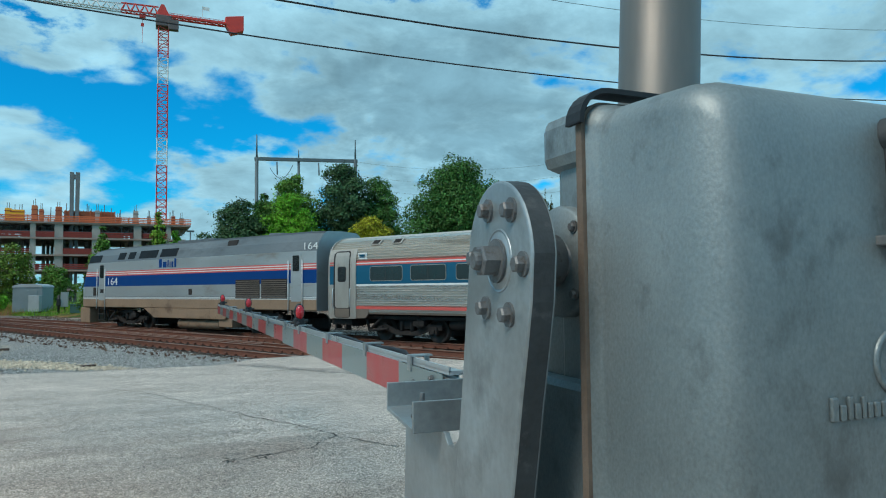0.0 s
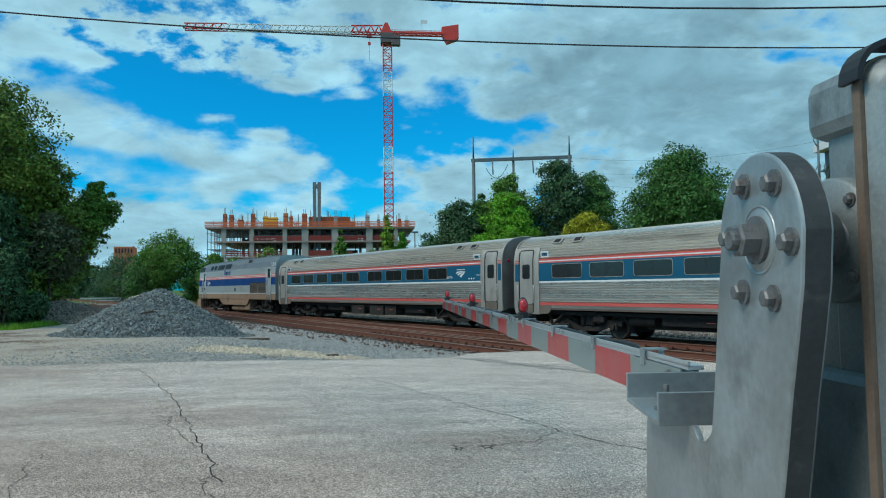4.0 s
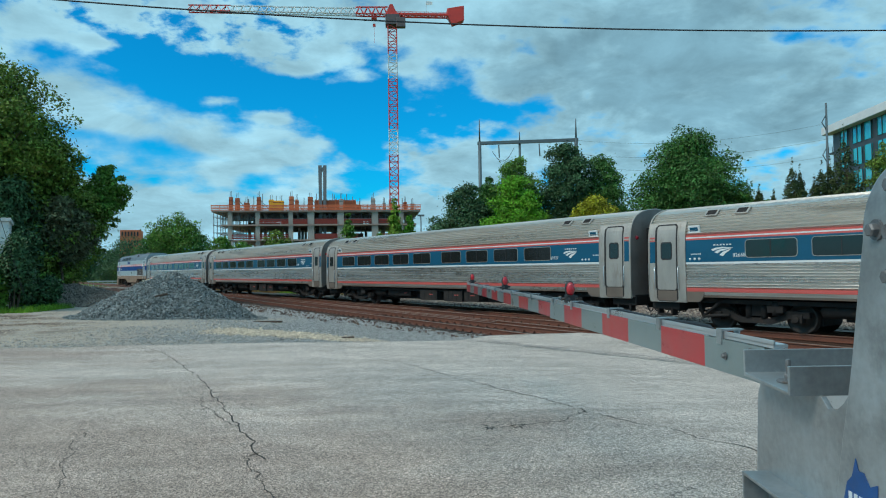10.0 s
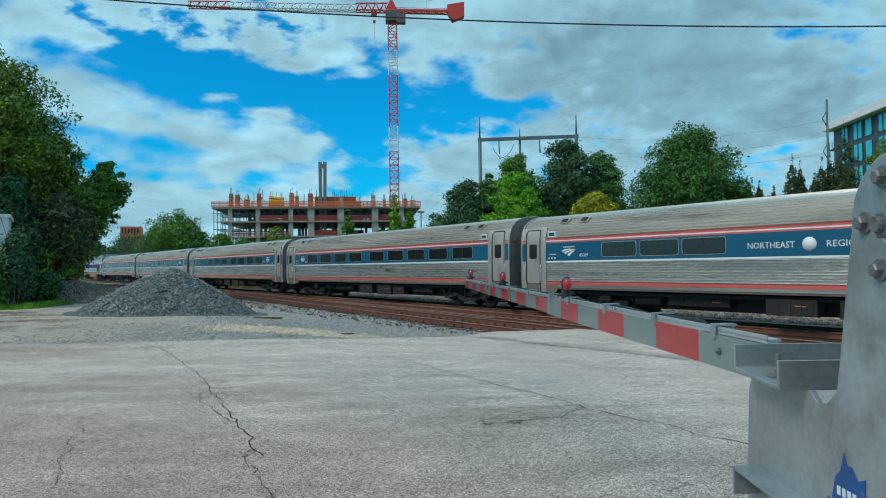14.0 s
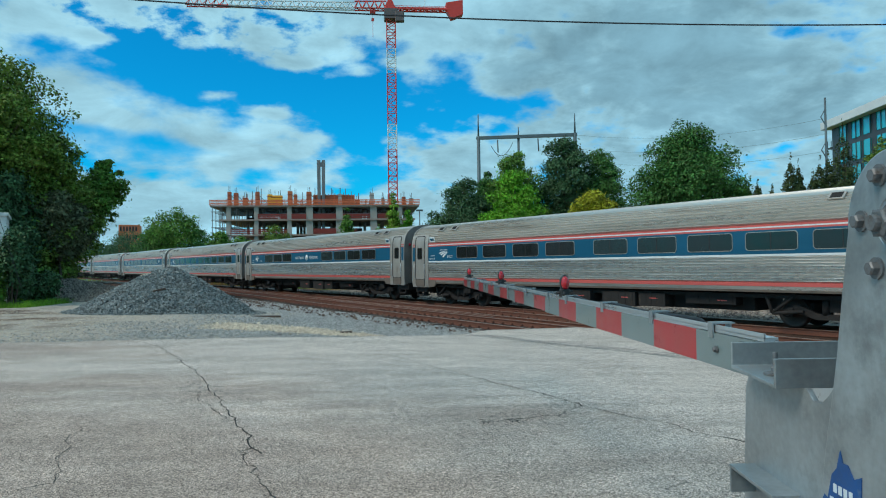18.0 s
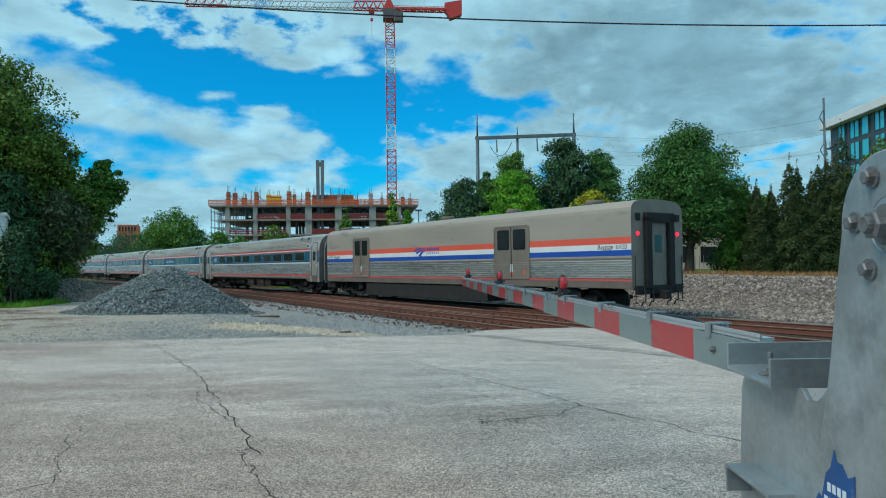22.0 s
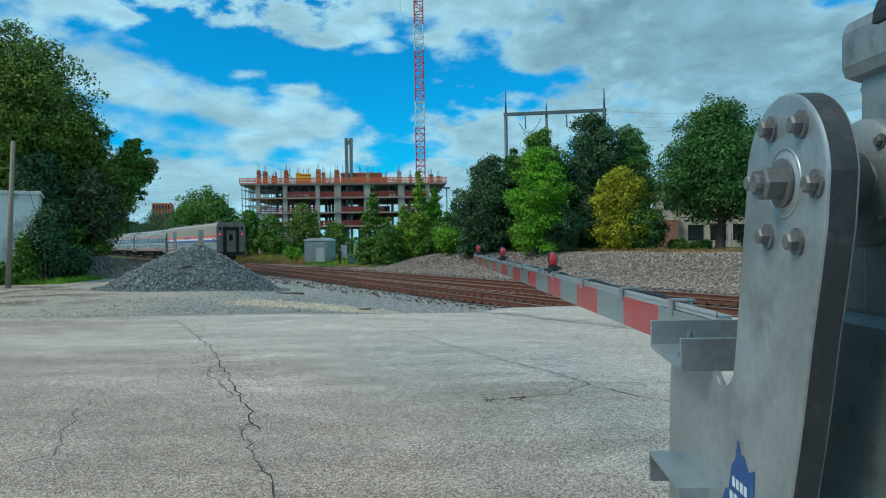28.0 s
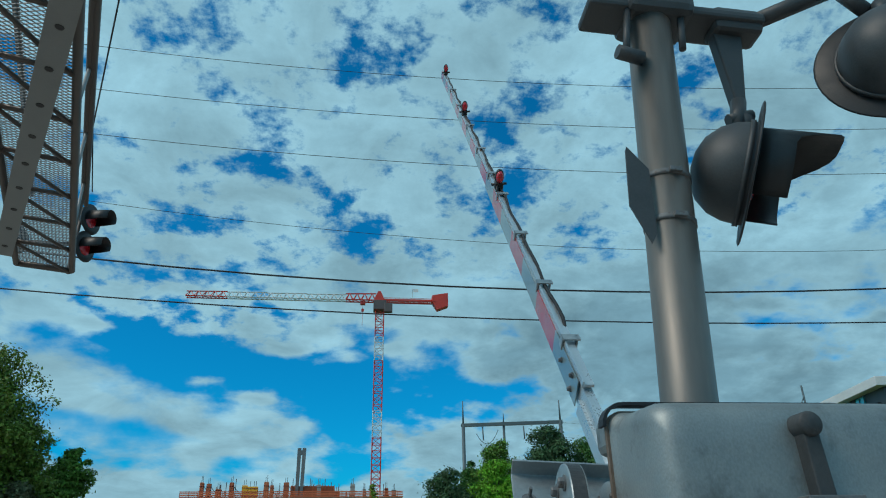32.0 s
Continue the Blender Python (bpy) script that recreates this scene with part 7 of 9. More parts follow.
for i, (x, y, top, r, lf) in enumerate(((0.5, 60.0, 8.1, 1.15, "leaf_sapling"), (1.8, 61.0, 6.9, 1.1, "leaf_bright"), (-0.8, 61.0, 5.4, 1.3, "leaf_sapling"), (-3.7, 62.0, 6.8, 1.5, "leaf_mid"), (-2.2, 59.5, 4.2, 1.3, "leaf_mid"),
                                          (2.9, 59.0, 4.6, 1.2, "leaf_mid"), (3.6, 61.0, 5.2, 1.2, "leaf_oak"))):
    grown("leafy sapling growing beside the tracks", x, y, top, scaled(SPIRE, r * 1.25), lf, 34, 0.5, 9500, 0.09, 70 + i, 0.08, 0.1, "saplings beside the tracks")
for i, (x, y, top, r, lf, env, n) in enumerate(((-30.6, 100.0, 10.2, 4.6, "leaf_mid", HIGH, 16000), (-33.6, 101.0, 7.6, 3.4, "leaf_oak", ROUND, 9000), (-26.6, 99.0, 7.2, 2.6, "leaf_oak", ROUND, 8000), (-23.0, 96.0, 6.6, 2.6, "leaf_mid", ROUND, 8000), (-19.6, 94.0, 5.8, 2.6, "leaf_mid", ROUND, 8000),
                                                (-16.0, 98.0, 7.6, 2.8, "leaf_wood", ROUND, 8000), (-11.5, 98.0, 4.8, 2.4, "leaf_mid", ROUND, 6000), (-37.0, 108.0, 7.0, 4.0, "leaf_dark", ROUND, 7000), (-56.0, 152.0, 9.6, 6.0, "leaf_dark", ROUND, 6000), (-50.0, 147.0, 8.6, 5.5, "leaf_mid", ROUND, 6000), (-62.0, 166.0, 9.6, 6.5, "leaf_dark", ROUND, 6000), (-61.0, 160.0, 10.6, 4.0, "leaf_dark", ROUND, 6000))):
    grown("green tree by the building site", x, y, top, scaled(env, r), lf, 44, r * 0.27, n, 0.14, 90 + i, 0.18, 0.0, "trees by the building site")
for i, (x, y, r, h, lf) in enumerate(((2.0, 60, 2.0, 2.6, "leaf_mid"), (5.6, 55, 1.6, 2.2, "leaf_dark"), (12.3, 48.5, 1.6, 2.4, "leaf_dark"), (16.6, 47.8, 1.4, 2.0, "leaf_dark"), (-2.6, 66, 1.8, 1.7, "leaf_bright"), (8.0, 50, 1.2, 1.6, "leaf_mid"), (0.0, 68, 1.6, 1.8, "leaf_mid"), (17.9, 45.2, 0.7, 0.7, "leaf_mid"), (19.2, 44.8, 0.6, 0.6, "leaf_mid"), (22.0, 42.5, 1.2, 1.5, "leaf_dark"), (-13.0, 74.0, 1.0, 1.6, "leaf_bright"), (3.2, 56.0, 1.6, 2.0, "leaf_bright"))):
    bush("green undergrowth at the foot of the trees", at_ground(x, y), r, h, M[lf], 4500, 0.09, 120 + i)
for i, (x, y, h, r) in enumerate(((-104, 236, 13, 8), (-94, 232, 11, 8), (-86, 228, 12, 7), (-112, 250, 14, 9), (-122, 264, 13, 9), (-78, 236, 12, 8))):
    tree("dark far tree beyond the train", at_ground(x, y), h, r, M["leaf_dark"], None, 3500, 0.42, 0.3, 0.0, 300 + i, "tree", "far trees beyond the train")
# the wood on the left
for i, (x, y, top, r, lf, env, lobes, q, n) in enumerate((
        (-24.4, 43.0, 15.2, 5.5, "leaf_wood", HIGH, 130, 0.95, 66000), (-20.9, 43.6, 10.9, 3.2, "leaf_wood", ROUND, 75, 0.75, 44000), (-21.1, 46.0, 8.7, 2.0, "leaf_mid", LOFTY, 38, 0.5, 18000), (-19.3, 42.6, 6.4, 1.9, "leaf_olive", LOFTY, 48, 0.55, 26000), (-21.3, 43.0, 4.8, 1.5, "leaf_olive", ROUND, 40, 0.55, 14000),
        (-21.4, 40.6, 7.6, 2.2, "leaf_dark", ROUND, 50, 0.7, 26000), (-28.4, 45.0, 14.4, 4.4, "leaf_wood", ROUND, 70, 1.0, 30000), (-31.0, 41.0, 14.0, 4.6, "leaf_mid", ROUND, 60, 1.0, 22000), (-25.0, 48.0, 11.4, 3.8, "leaf_dark", ROUND, 60, 0.9, 26000),
        (-25.6, 50.0, 8.0, 2.4, "leaf_dark", ROUND, 40, 0.7, 16000), (-31.0, 54.0, 10.0, 4.0, "leaf_dark", ROUND, 45, 1.0, 16000), (-37.0, 62.0, 8.5, 4.4, "leaf_dark", ROUND, 40, 1.1, 12000), (-44.0, 76.0, 8.0, 4.4, "leaf_dark", ROUND, 40, 1.1, 11000), (-53.0, 92.0, 8.5, 5.0, "leaf_oak", ROUND, 40, 1.2, 10000))):
    grown("large leafy tree at the edge of the wood", x, y, top, scaled(env, r), lf, lobes, q, n, 0.10 if y < 52 else 0.13, 200 + i, 0.10 if env is LOFTY else 0.24, 3.2 if i == 2 else 0.0, "trees of the left wood")
for i, (x, y, r, h) in enumerate(((-20.6, 38.8, 1.6, 2.4), (-21.8, 40.0, 1.8, 3.2), (-21.9, 45.2, 1.4, 2.8), (-18.9, 39.2, 0.9, 1.6), (-21.6, 42.4, 1.2, 2.2), (-22.6, 44.0, 1.6, 2.4), (-18.3, 35.4, 0.9, 3.6), (-18.9, 34.9, 0.7, 2.2), (-18.2, 37.8, 0.9, 1.7), (-19.9, 34.6, 0.9, 1.0), (-36.0, 57.0, 2.5, 2.5), (-23.4, 48.0, 1.4, 3.0), (-62.0, 154.0, 3.2, 5.0), (-57.5, 153.5, 3.0, 4.6))):
    bush("dark bushes at the foot of the wood", at_ground(x, y), r, h, M["leaf_mid"] if i % 2 else M["leaf_dark"], 6500, 0.085, 230 + i)

# grasses
def tufts(name, label, spots, h, leaf, seed):
    rng = np.random.default_rng(seed)
    v, f = [], []
    for (x, y) in spots:
        z = gz(x, y) - 0.02
        a = rng.random() * math.tau
        hh = h * (0.4 + rng.random())
        dx, dy = 0.02 * math.cos(a), 0.02 * math.sin(a)
        lx, ly = rng.normal() * hh * 0.3, rng.normal() * hh * 0.3
        k = len(v)
        v += [(x - dx, y - dy, z), (x + dx, y + dy, z), (x + lx, y + ly, z + hh)]
        f.append((k, k + 1, k + 2))
    me = bpy.data.meshes.new(name)
    me.from_pydata(v, [], f)
    me.materials.append(leaf)
    return tagged(new(name, me), label, "grass", kind="stuff")


M["straw"] = leaf_mat("dry_straw", (0.36, 0.20, 0.08), 0.4)
M["blade"] = leaf_mat("grass_blades", (0.17, 0.36, 0.03), 0.35)
rng = np.random.default_rng(5)
spots = []
for _ in range(16000):
    s, n = rng.uniform(8, 62), 33.4 + abs(rng.normal()) * 1.6
    p = on_track(s, n)
    spots.append((p.x, p.y))
tufts("dry_grass", "tall dry straw-coloured grass along the bank's top", spots, 0.26, M["straw"], 6)
spots = [(-16.9 - rng.random() * 6.6, 34.2 + rng.random() * 4.5) for _ in range(9000)]
tufts("green_grass", "green grass in front of the white shed", spots, 0.28, M["blade"], 7)
spots = []
for _ in range(7000):
    p = on_track(rng.uniform(64, 100), rng.uniform(25.6, 31))
    spots.append((p.x, p.y))
tufts("tall_straw", "tall dry orange-brown grass behind the gravel pile", spots, 0.55, M["straw"], 9)
spots = []
for _ in range(9000):
    p = on_track(rng.uniform(58, 90), rng.uniform(26.3, 40))
    spots.append((p.x, p.y))
tufts("meadow_grass", "rough green and dry grass by the signal hut", spots, 0.5, M["blade"], 8)

# ---- gravel piles and loose stones ----
M["stone"] = mat("grey_crushed_stone", (0.165, 0.185, 0.18), 0.9, 0, 0.40, 3, 40, 0.3, island=0.65)
M["stone_pale"] = mat("pale_chips", (0.60, 0.50, 0.38), 0.9, 0, 0.3, 6, 40, 0.2, island=0.3)


def stones_mesh(name, spots, size, seed):
    """Angular stones: squashed, turned octahedra."""
    rng = np.random.default_rng(seed)
    n = len(spots)
    P = np.array(spots)
    s = size * (0.5 + rng.random(n) ** 2 * 1.3)
    base = np.array([(1, 0, 0), (-1, 0, 0), (0, 1, 0), (0, -1, 0), (0, 0, 1), (0, 0, -1)], float)
    q = rng.normal(size=(n, 4))
    q /= np.linalg.norm(q, axis=1)[:, None]
    w, x, y, z = q.T
    Rm = np.stack([1 - 2 * (y * y + z * z), 2 * (x * y - w * z), 2 * (x * z + w * y), 2 * (x * y + w * z), 1 - 2 * (x * x + z * z), 2 * (y * z - w * x), 2 * (x * z - w * y), 2 * (y * z + w * x), 1 - 2 * (x * x + y * y)], 1).reshape(n, 3, 3)
    sc = np.stack([np.ones(n), 0.55 + 0.4 * rng.random(n), 0.45 + 0.4 * rng.random(n)], 1)
    V = base[None] * sc[:, None, :] * (0.85 + 0.3 * rng.random((n, 6, 1)))
    V = np.einsum("nij,nkj->nki", Rm, V) * s[:, None, None] + P[:, None, :]
    F = np.array([(0, 2, 4), (2, 1, 4), (1, 3, 4), (3, 0, 4), (2, 0, 5), (1, 2, 5), (3, 1, 5), (0, 3, 5)])
    F = (F[None] + (np.arange(n) * 6)[:, None, None]).reshape(-1, 3)
    me = bpy.data.meshes.new(name)
    me.from_pydata(V.reshape(-1, 3).tolist(), [], F.tolist())
    return me


def heap(label, cx, cy, rx, ry, h, turn, count, size, seed, stone="stone", shoulder=None):
    g = empty("gravel_pile", Matrix())
    tagged(g, label, "gravel pile", "piles of gravel")
    rnd = random.Random(seed)

    def hz_(u_, v_):
        d = math.hypot(u_, v_)
        k = max(0.0, 1 - d ** 1.15)
        k = k ** 0.92
        if shoulder:
            su, sv, sr, sf = shoulder
            k = max(k, sf * max(0.0, 1 - (math.hypot(u_ - su, v_ - sv) / sr) ** 1.3))
        return h * k * (1 + 0.10 * noise.noise((u_ * 2.3 + seed, v_ * 2.3, 0))) + 0.05 * h * noise.noise((u_ * 6, v_ * 6, seed)) * min(1, k * 4)
    c, s = math.cos(radians(turn)), math.sin(radians(turn))

    def place(u_, v_):
        a, b = u_ * rx, v_ * ry
        x, y = cx + a * c - b * s, cy + a * s + b * c
        return x, y, gz(x, y) - 0.03 + hz_(u_, v_)
    bm = bmesh.new()
    R, S = 26, 64
    rings = []
    for i in range(R + 1):
        r = 1.04 * i / R
        rings.append([bm.verts.new(place(r * math.cos(math.tau * j / S), r * math.sin(math.tau * j / S))) for j in range(S)] if i else [bm.verts.new(place(0, 0))])
    for i in range(R):
        A, B = rings[i], rings[i + 1]
        for j in range(S):
            if i == 0:
                bm.faces.new((A[0], B[j], B[(j + 1) % S]))
            else:
                bm.faces.new((A[j], B[j], B[(j + 1) % S], A[(j + 1) % S]))
    part("core", bm, M[stone], g, smooth=True)
    sp = []
    for _ in range(count):
        r, a = math.sqrt(rnd.random()) * 1.12, rnd.random() * math.tau
        x, y, z = place(r * math.cos(a), r * math.sin(a))
        sp.append((x, y, z + size * 0.25))
    me = stones_mesh("stones", sp, size, seed)
    me.materials.append(M[stone])
    o = new("stone_cover", me)
    o.parent = g
    o["kind"] = "stuff"
    return place


on_pile = heap("big pile of grey crushed stone on the lot", -9.55, 31.4, 3.75, 3.3, 1.92, 10, 26000, 0.055, 3, shoulder=(0.26, -0.36, 0.60, 0.60))
for u_, v_, a, ln, mt, what in ((-0.22, -0.16, 12, 0.40, "stone_pale", "pale broken slab lying on the gravel pile"), (-0.02, -0.58, 24, 0.5, "tie", "dark timber scrap lying on the gravel pile")):
    bm = bmesh.new()
    box(bm, -ln / 2, ln / 2, -0.07, 0.07, -0.04, 0.05, bevel=0.01)
    o = part("scrap_piece", bm, M[mt])
    o.matrix_basis = Matrix.Translation(Vector(on_pile(u_, v_)) + Vector((0, 0, 0.05))) @ Matrix.Rotation(radians(a), 4, "Z") @ Matrix.Rotation(radians(-12), 4, "Y")
    tagged(o, what, "scrap", "scrap on the gravel pile")
M["stone_brown"] = mat("soiled_brown_stone", (0.20, 0.165, 0.14), 0.95, 0, 0.4, 3, 40, 0.3, island=0.5)
heap("low soil-stained pile of stone by the wood", -18.4, 42.2, 4.3, 2.4, 1.3, 12, 11000, 0.055, 4, "stone_brown")
heap("flat brown spoil heap beyond the big pile", -15.0, 43.4, 3.2, 2.0, 0.75, 0, 6000, 0.05, 5, "stone_brown")
rng = np.random.default_rng(12)
sp = []
for _ in range(120000):
    x = rng.uniform(-16, 6)
    y = 17.0 + abs(rng.normal()) * 5.0
    n = NV.x * x + NV.y * y
    if n < 15.2 and y > road_edge(x) - 0.05 - abs(rng.normal()) * 0.25 and rng.random() < smooth(-11, -4, x + 3.5 * noise.noise((x * 0.3, y * 0.3, 2.0))) * (0.55 + 0.45 * smooth(-0.25, 0.2, noise.noise((x * 0.45, y * 0.9, 5.0)) + 0.12 * (x + 4))):
        sp.append((x, y, gz(x, y) + 0.010))
me = stones_mesh("loose_gravel", sp, 0.019, 9)
me.materials.append(mat("blue_grey_gravel", (0.36, 0.36, 0.345), 0.95, 0, 0.3, 6, 40, 0.2, island=0.6))
tagged(new("loose_gravel", me), "loose grey gravel between the pavement and the track", "gravel", kind="stuff")
sp = []
for _ in range(20000):
    x, y = rng.uniform(-24, -4), 17.6 + rng.random() ** 1.4 * 15
    sp.append((x, y, gz(x, y) + 0.006))
me = stones_mesh("pebbles", sp, 0.017, 15)
me.materials.append(M["stone_pale"])
tagged(new("pebbles", me), "small pale pebbles strewn over the sandy lot", "gravel", kind="stuff")
sp = []
for _ in range(9000):
    s, n = rng.uniform(16, 60), rng.uniform(13.6, 27.0)
    p = on_track(s, n)
    sp.append((p.x, p.y, gz(p.x, p.y) + 0.02))
me = stones_mesh("track_ballast", sp, 0.045, 10)
me.materials.append(mat("rust_dusted_ballast", (0.115, 0.07, 0.052), 0.95, 0, 0.3, 6, 40, 0.2, island=0.4))
tagged(new("track_ballast", me), "rust-dusted stone ballast round the ties", "ballast", kind="stuff")
sp = []
for _ in range(44000):
    s, n = rng.uniform(6, 52), rng.uniform(25.0, 33.6)
    p = on_track(s, n)
    sp.append((p.x, p.y, gz(p.x, p.y) + 0.02))
me = stones_mesh("bank_stones", sp, 0.065, 11)
me.materials.append(mat("pinkish_bank_stone", (0.29, 0.24, 0.205), 0.95, 0, 0.3, 6, 40, 0.2, island=0.6))
tagged(new("bank_stones", me), "pinkish grey stones covering the bank", "stones", kind="stuff")
sp = []
for _ in range(5200):
    t = rng.random()
    x, y = -5.0 + 4.3 * t + rng.normal() * 0.35, 22.3 - 3.0 * t + rng.normal() * 0.38
    sp.append((x, y, gz(x, y) + 0.02))
me = stones_mesh("pale_chips", sp, 0.04, 13)
me.materials.append(M["stone_pale"])
tagged(new("pale_chips", me), "patch of pale limestone chips on the gravel", "gravel", kind="stuff")
for i, (x, y, a, ln) in enumerate(((-1.1, 19.75, 25, 0.7), (-4.7, 28.3, -10, 1.2), (-14.4, 39.2, -24, 2.2), (-13.2, 38.6, -30, 1.6))):
    bm = bmesh.new()
    box(bm, -ln / 2, ln / 2, -0.06, 0.06, -0.03, 0.05, bevel=0.01)
    o = part("old_plank", bm, M["tie"])
    o.matrix_basis = Matrix.Translation(at_ground(x, y, 0.02)) @ Matrix.Rotation(radians(a), 4, "Z")
    tagged(o, "broken weathered tie end lying on the gravel", "timber", "scrap timbers")

# ---- signal hut, shed, poles ----
M["hut"] = mat("grey_hut_steel", (0.22, 0.285, 0.31), 0.4, 0.3, 0.15, 1.0, 30, 0.03)
M["cab_grey"] = mat("light_grey_cabinet", (0.34, 0.39, 0.41), 0.5, 0.1, 0.12, 2, 30, 0.03)
M["cab_green"] = mat("green_box", (0.06, 0.16, 0.15), 0.5, 0, 0.15, 2, 30, 0.03)
M["shed_white"] = mat("stained_white_wall", (0.72, 0.71, 0.68), 0.8, 0, 0.2, 0.6, 8, 0.05, dirt=((0.20, 0.20, 0.19), 0.3, 0.7))
M["beige_cap"] = mat("beige_coping", (0.45, 0.36, 0.26), 0.85, 0, 0.2, 2, 20, 0.1)
M["wood_pole"] = mat("weathered_pole", (0.27, 0.215, 0.165), 0.9, 0, 0.3, 3, 30, 0.3, streak=(1, 1, 0.1))
hb = at_ground(-9.6, 70.3)
hut = empty("signal_hut", Matrix.Translation(hb) @ Matrix.Rotation(radians(-18), 4, "Z"))
tagged(hut, "grey steel signal hut with curved roof beside the tracks", "hut")
bm = bmesh.new()
box(bm, -1.25, 1.25, -1.0, 1.0, 0.1, 2.25, bevel=0.02)
part("body", bm, M["hut"], hut)
bm = bmesh.new()
prism(bm, [(-1.32, 2.25), (-1.2, 2.42), (-0.6, 2.55), (0.6, 2.55), (1.2, 2.42), (1.32, 2.25)], 1, -1.06, 1.06, bevel=0.01)
part("roof", bm, M["cab_grey"], hut)
bm = bmesh.new()
box(bm, -0.05, 0.85, -1.03, -1.0, 0.25, 2.0, bevel=0.01)
part("door", bm, M["hut"], hut)
bm = bmesh.new()
box(bm, 0.45, 1.35, -1.75, -1.25, 0.15, 1.55, bevel=0.02)
part("cabinet", bm, M["cab_grey"], hut)
for q in (0.5, 0.7, 0.9, 1.1):
    bm = bmesh.new()
    tube(bm, (q, -1.5, -0.1), (q, -1.5, 0.2), 0.03, 8)
    part("conduit", bm, M["cab_grey"], hut)
bm = bmesh.new()
box(bm, 0.05, 0.3, -1.012, -1.004, 1.45, 1.7)
part("notice", bm, M["pale"], hut)
sw = empty("switch_stand", Matrix.Translation(at_ground(-6.9, 66.5)))
tagged(sw, "pale steel relay cabinet and dark post by the hut", "cabinet")
bm = bmesh.new()
box(bm, -0.1, 0.45, -0.2, 0.2, 0.5, 1.75, bevel=0.02)
part("cabinet", bm, M["cab_grey"], sw)
bm = bmesh.new()
tube(bm, (-0.25, -0.1, -0.1), (-0.25, -0.1, 1.5), 0.1, 12)
box(bm, -0.4, -0.1, -0.3, 0.0, 0.6, 1.2, bevel=0.03)
tube(bm, (0.2, 0, -0.1), (0.2, 0, 0.6), 0.06, 8)
part("post", bm, M["black"], sw)
gb = empty("battery_box", Matrix.Translation(at_ground(-5.4, 64.5)))
tagged(gb, "low green steel box by the tracks", "box")
bm = bmesh.new()
box(bm, -0.65, 0.65, -0.35, 0.35, -0.02, 0.62, bevel=0.02)
part("body", bm, M["cab_green"], gb)
bm = bmesh.new()
box(bm, -0.70, 0.70, -0.40, 0.40, 0.62, 0.72, bevel=0.02)
part("lid", bm, M["cab_green"], gb)
shed = empty("shed", Matrix.Translation(at_ground(-19.05, 36.3)) @ Matrix.Rotation(radians(26), 4, "Z"))
tagged(shed, "stained white flat-roofed shed at the edge of the wood", "shed")
bm = bmesh.new()
box(bm, -9, 0, -0.2, 0.0, -0.3, 4.55)
box(bm, -0.2, 0, 0, 5, -0.3, 4.55)
part("wall", bm, M["shed_white"], shed)
bm = bmesh.new()
box(bm, -9.1, 0.1, -0.3, 5.1, 4.55, 4.72, bevel=0.02)
part("roof", bm, M["shed_white"], shed)
bm = bmesh.new()
box(bm, -9, -2.6, -0.24, -0.2, 0.0, 0.6)
part("painted_panel", bm, M["cab_green"], shed)
pl = empty("utility_pole", Matrix.Translation(at_ground(-17.75, 31.3)))
tagged(pl, "short leaning weathered wooden utility pole", "pole")
bm = bmesh.new()
tube(bm, (0.0, 0, -0.4), (0.34, 0.05, 6.55), 0.125, 12, 0.09)
part("shaft", bm, M["wood_pole"], pl)
bm = bmesh.new()
rope(bm, [(0.32, 0.05, 6.2), (0.9, 0.4, 4.0), (1.6, 0.8, 1.0)], 0.012, 5)
part("stay_wire", bm, M["black_cable"], pl)
lw = empty("low_wall", Matrix.Translation(at_ground(-19.9, 32.2)) @ Matrix.Rotation(radians(8), 4, "Z"))
tagged(lw, "low white wall with teal painted scrawls at the wood's edge", "wall")
bm = bmesh.new()
box(bm, -6.0, 1.0, -0.1, 0.1, -0.3, 0.98, bevel=0.01)
part("body", bm, M["shed_white"], lw)
bm = bmesh.new()
box(bm, -6.1, 1.1, -0.14, 0.14, 0.98, 1.06, bevel=0.01)
part("coping", bm, M["beige_cap"], lw)
for k in range(14):
    bm = bmesh.new()
    x = -5.4 + k * 0.46
    rope(bm, [(x, -0.105, 0.15 + 0.1 * (k % 3)), (x + 0.2, -0.105, 0.75 - 0.1 * (k % 2)), (x + 0.34, -0.105, 0.2 + 0.12 * (k % 4)), (x + 0.42, -0.105, 0.6)], 0.035, 5)
    part("painted_scrawl", bm, M["cab_green"] if k % 3 else M["loco_blue"], lw)
fn = empty("guard_fence", Matrix.Translation(at_ground(-60.0, 150.0)))
tagged(fn, "pale grey guard rail fence beyond the gravel lot", "fence")
for k in range(9):
    bm = bmesh.new()
    box(bm, -4 + k * 1.0 - 0.06, -4 + k * 1.0 + 0.06, -0.05, 0.05, -0.4, 1.42)
    part("post", bm, M["cab_grey"], fn)
for z in (0.75, 1.25):
    bm = bmesh.new()
    box(bm, -4.2, 4.2, -0.09, -0.05, z - 0.11, z + 0.11)
    part("rail", bm, M["cab_grey"], fn)

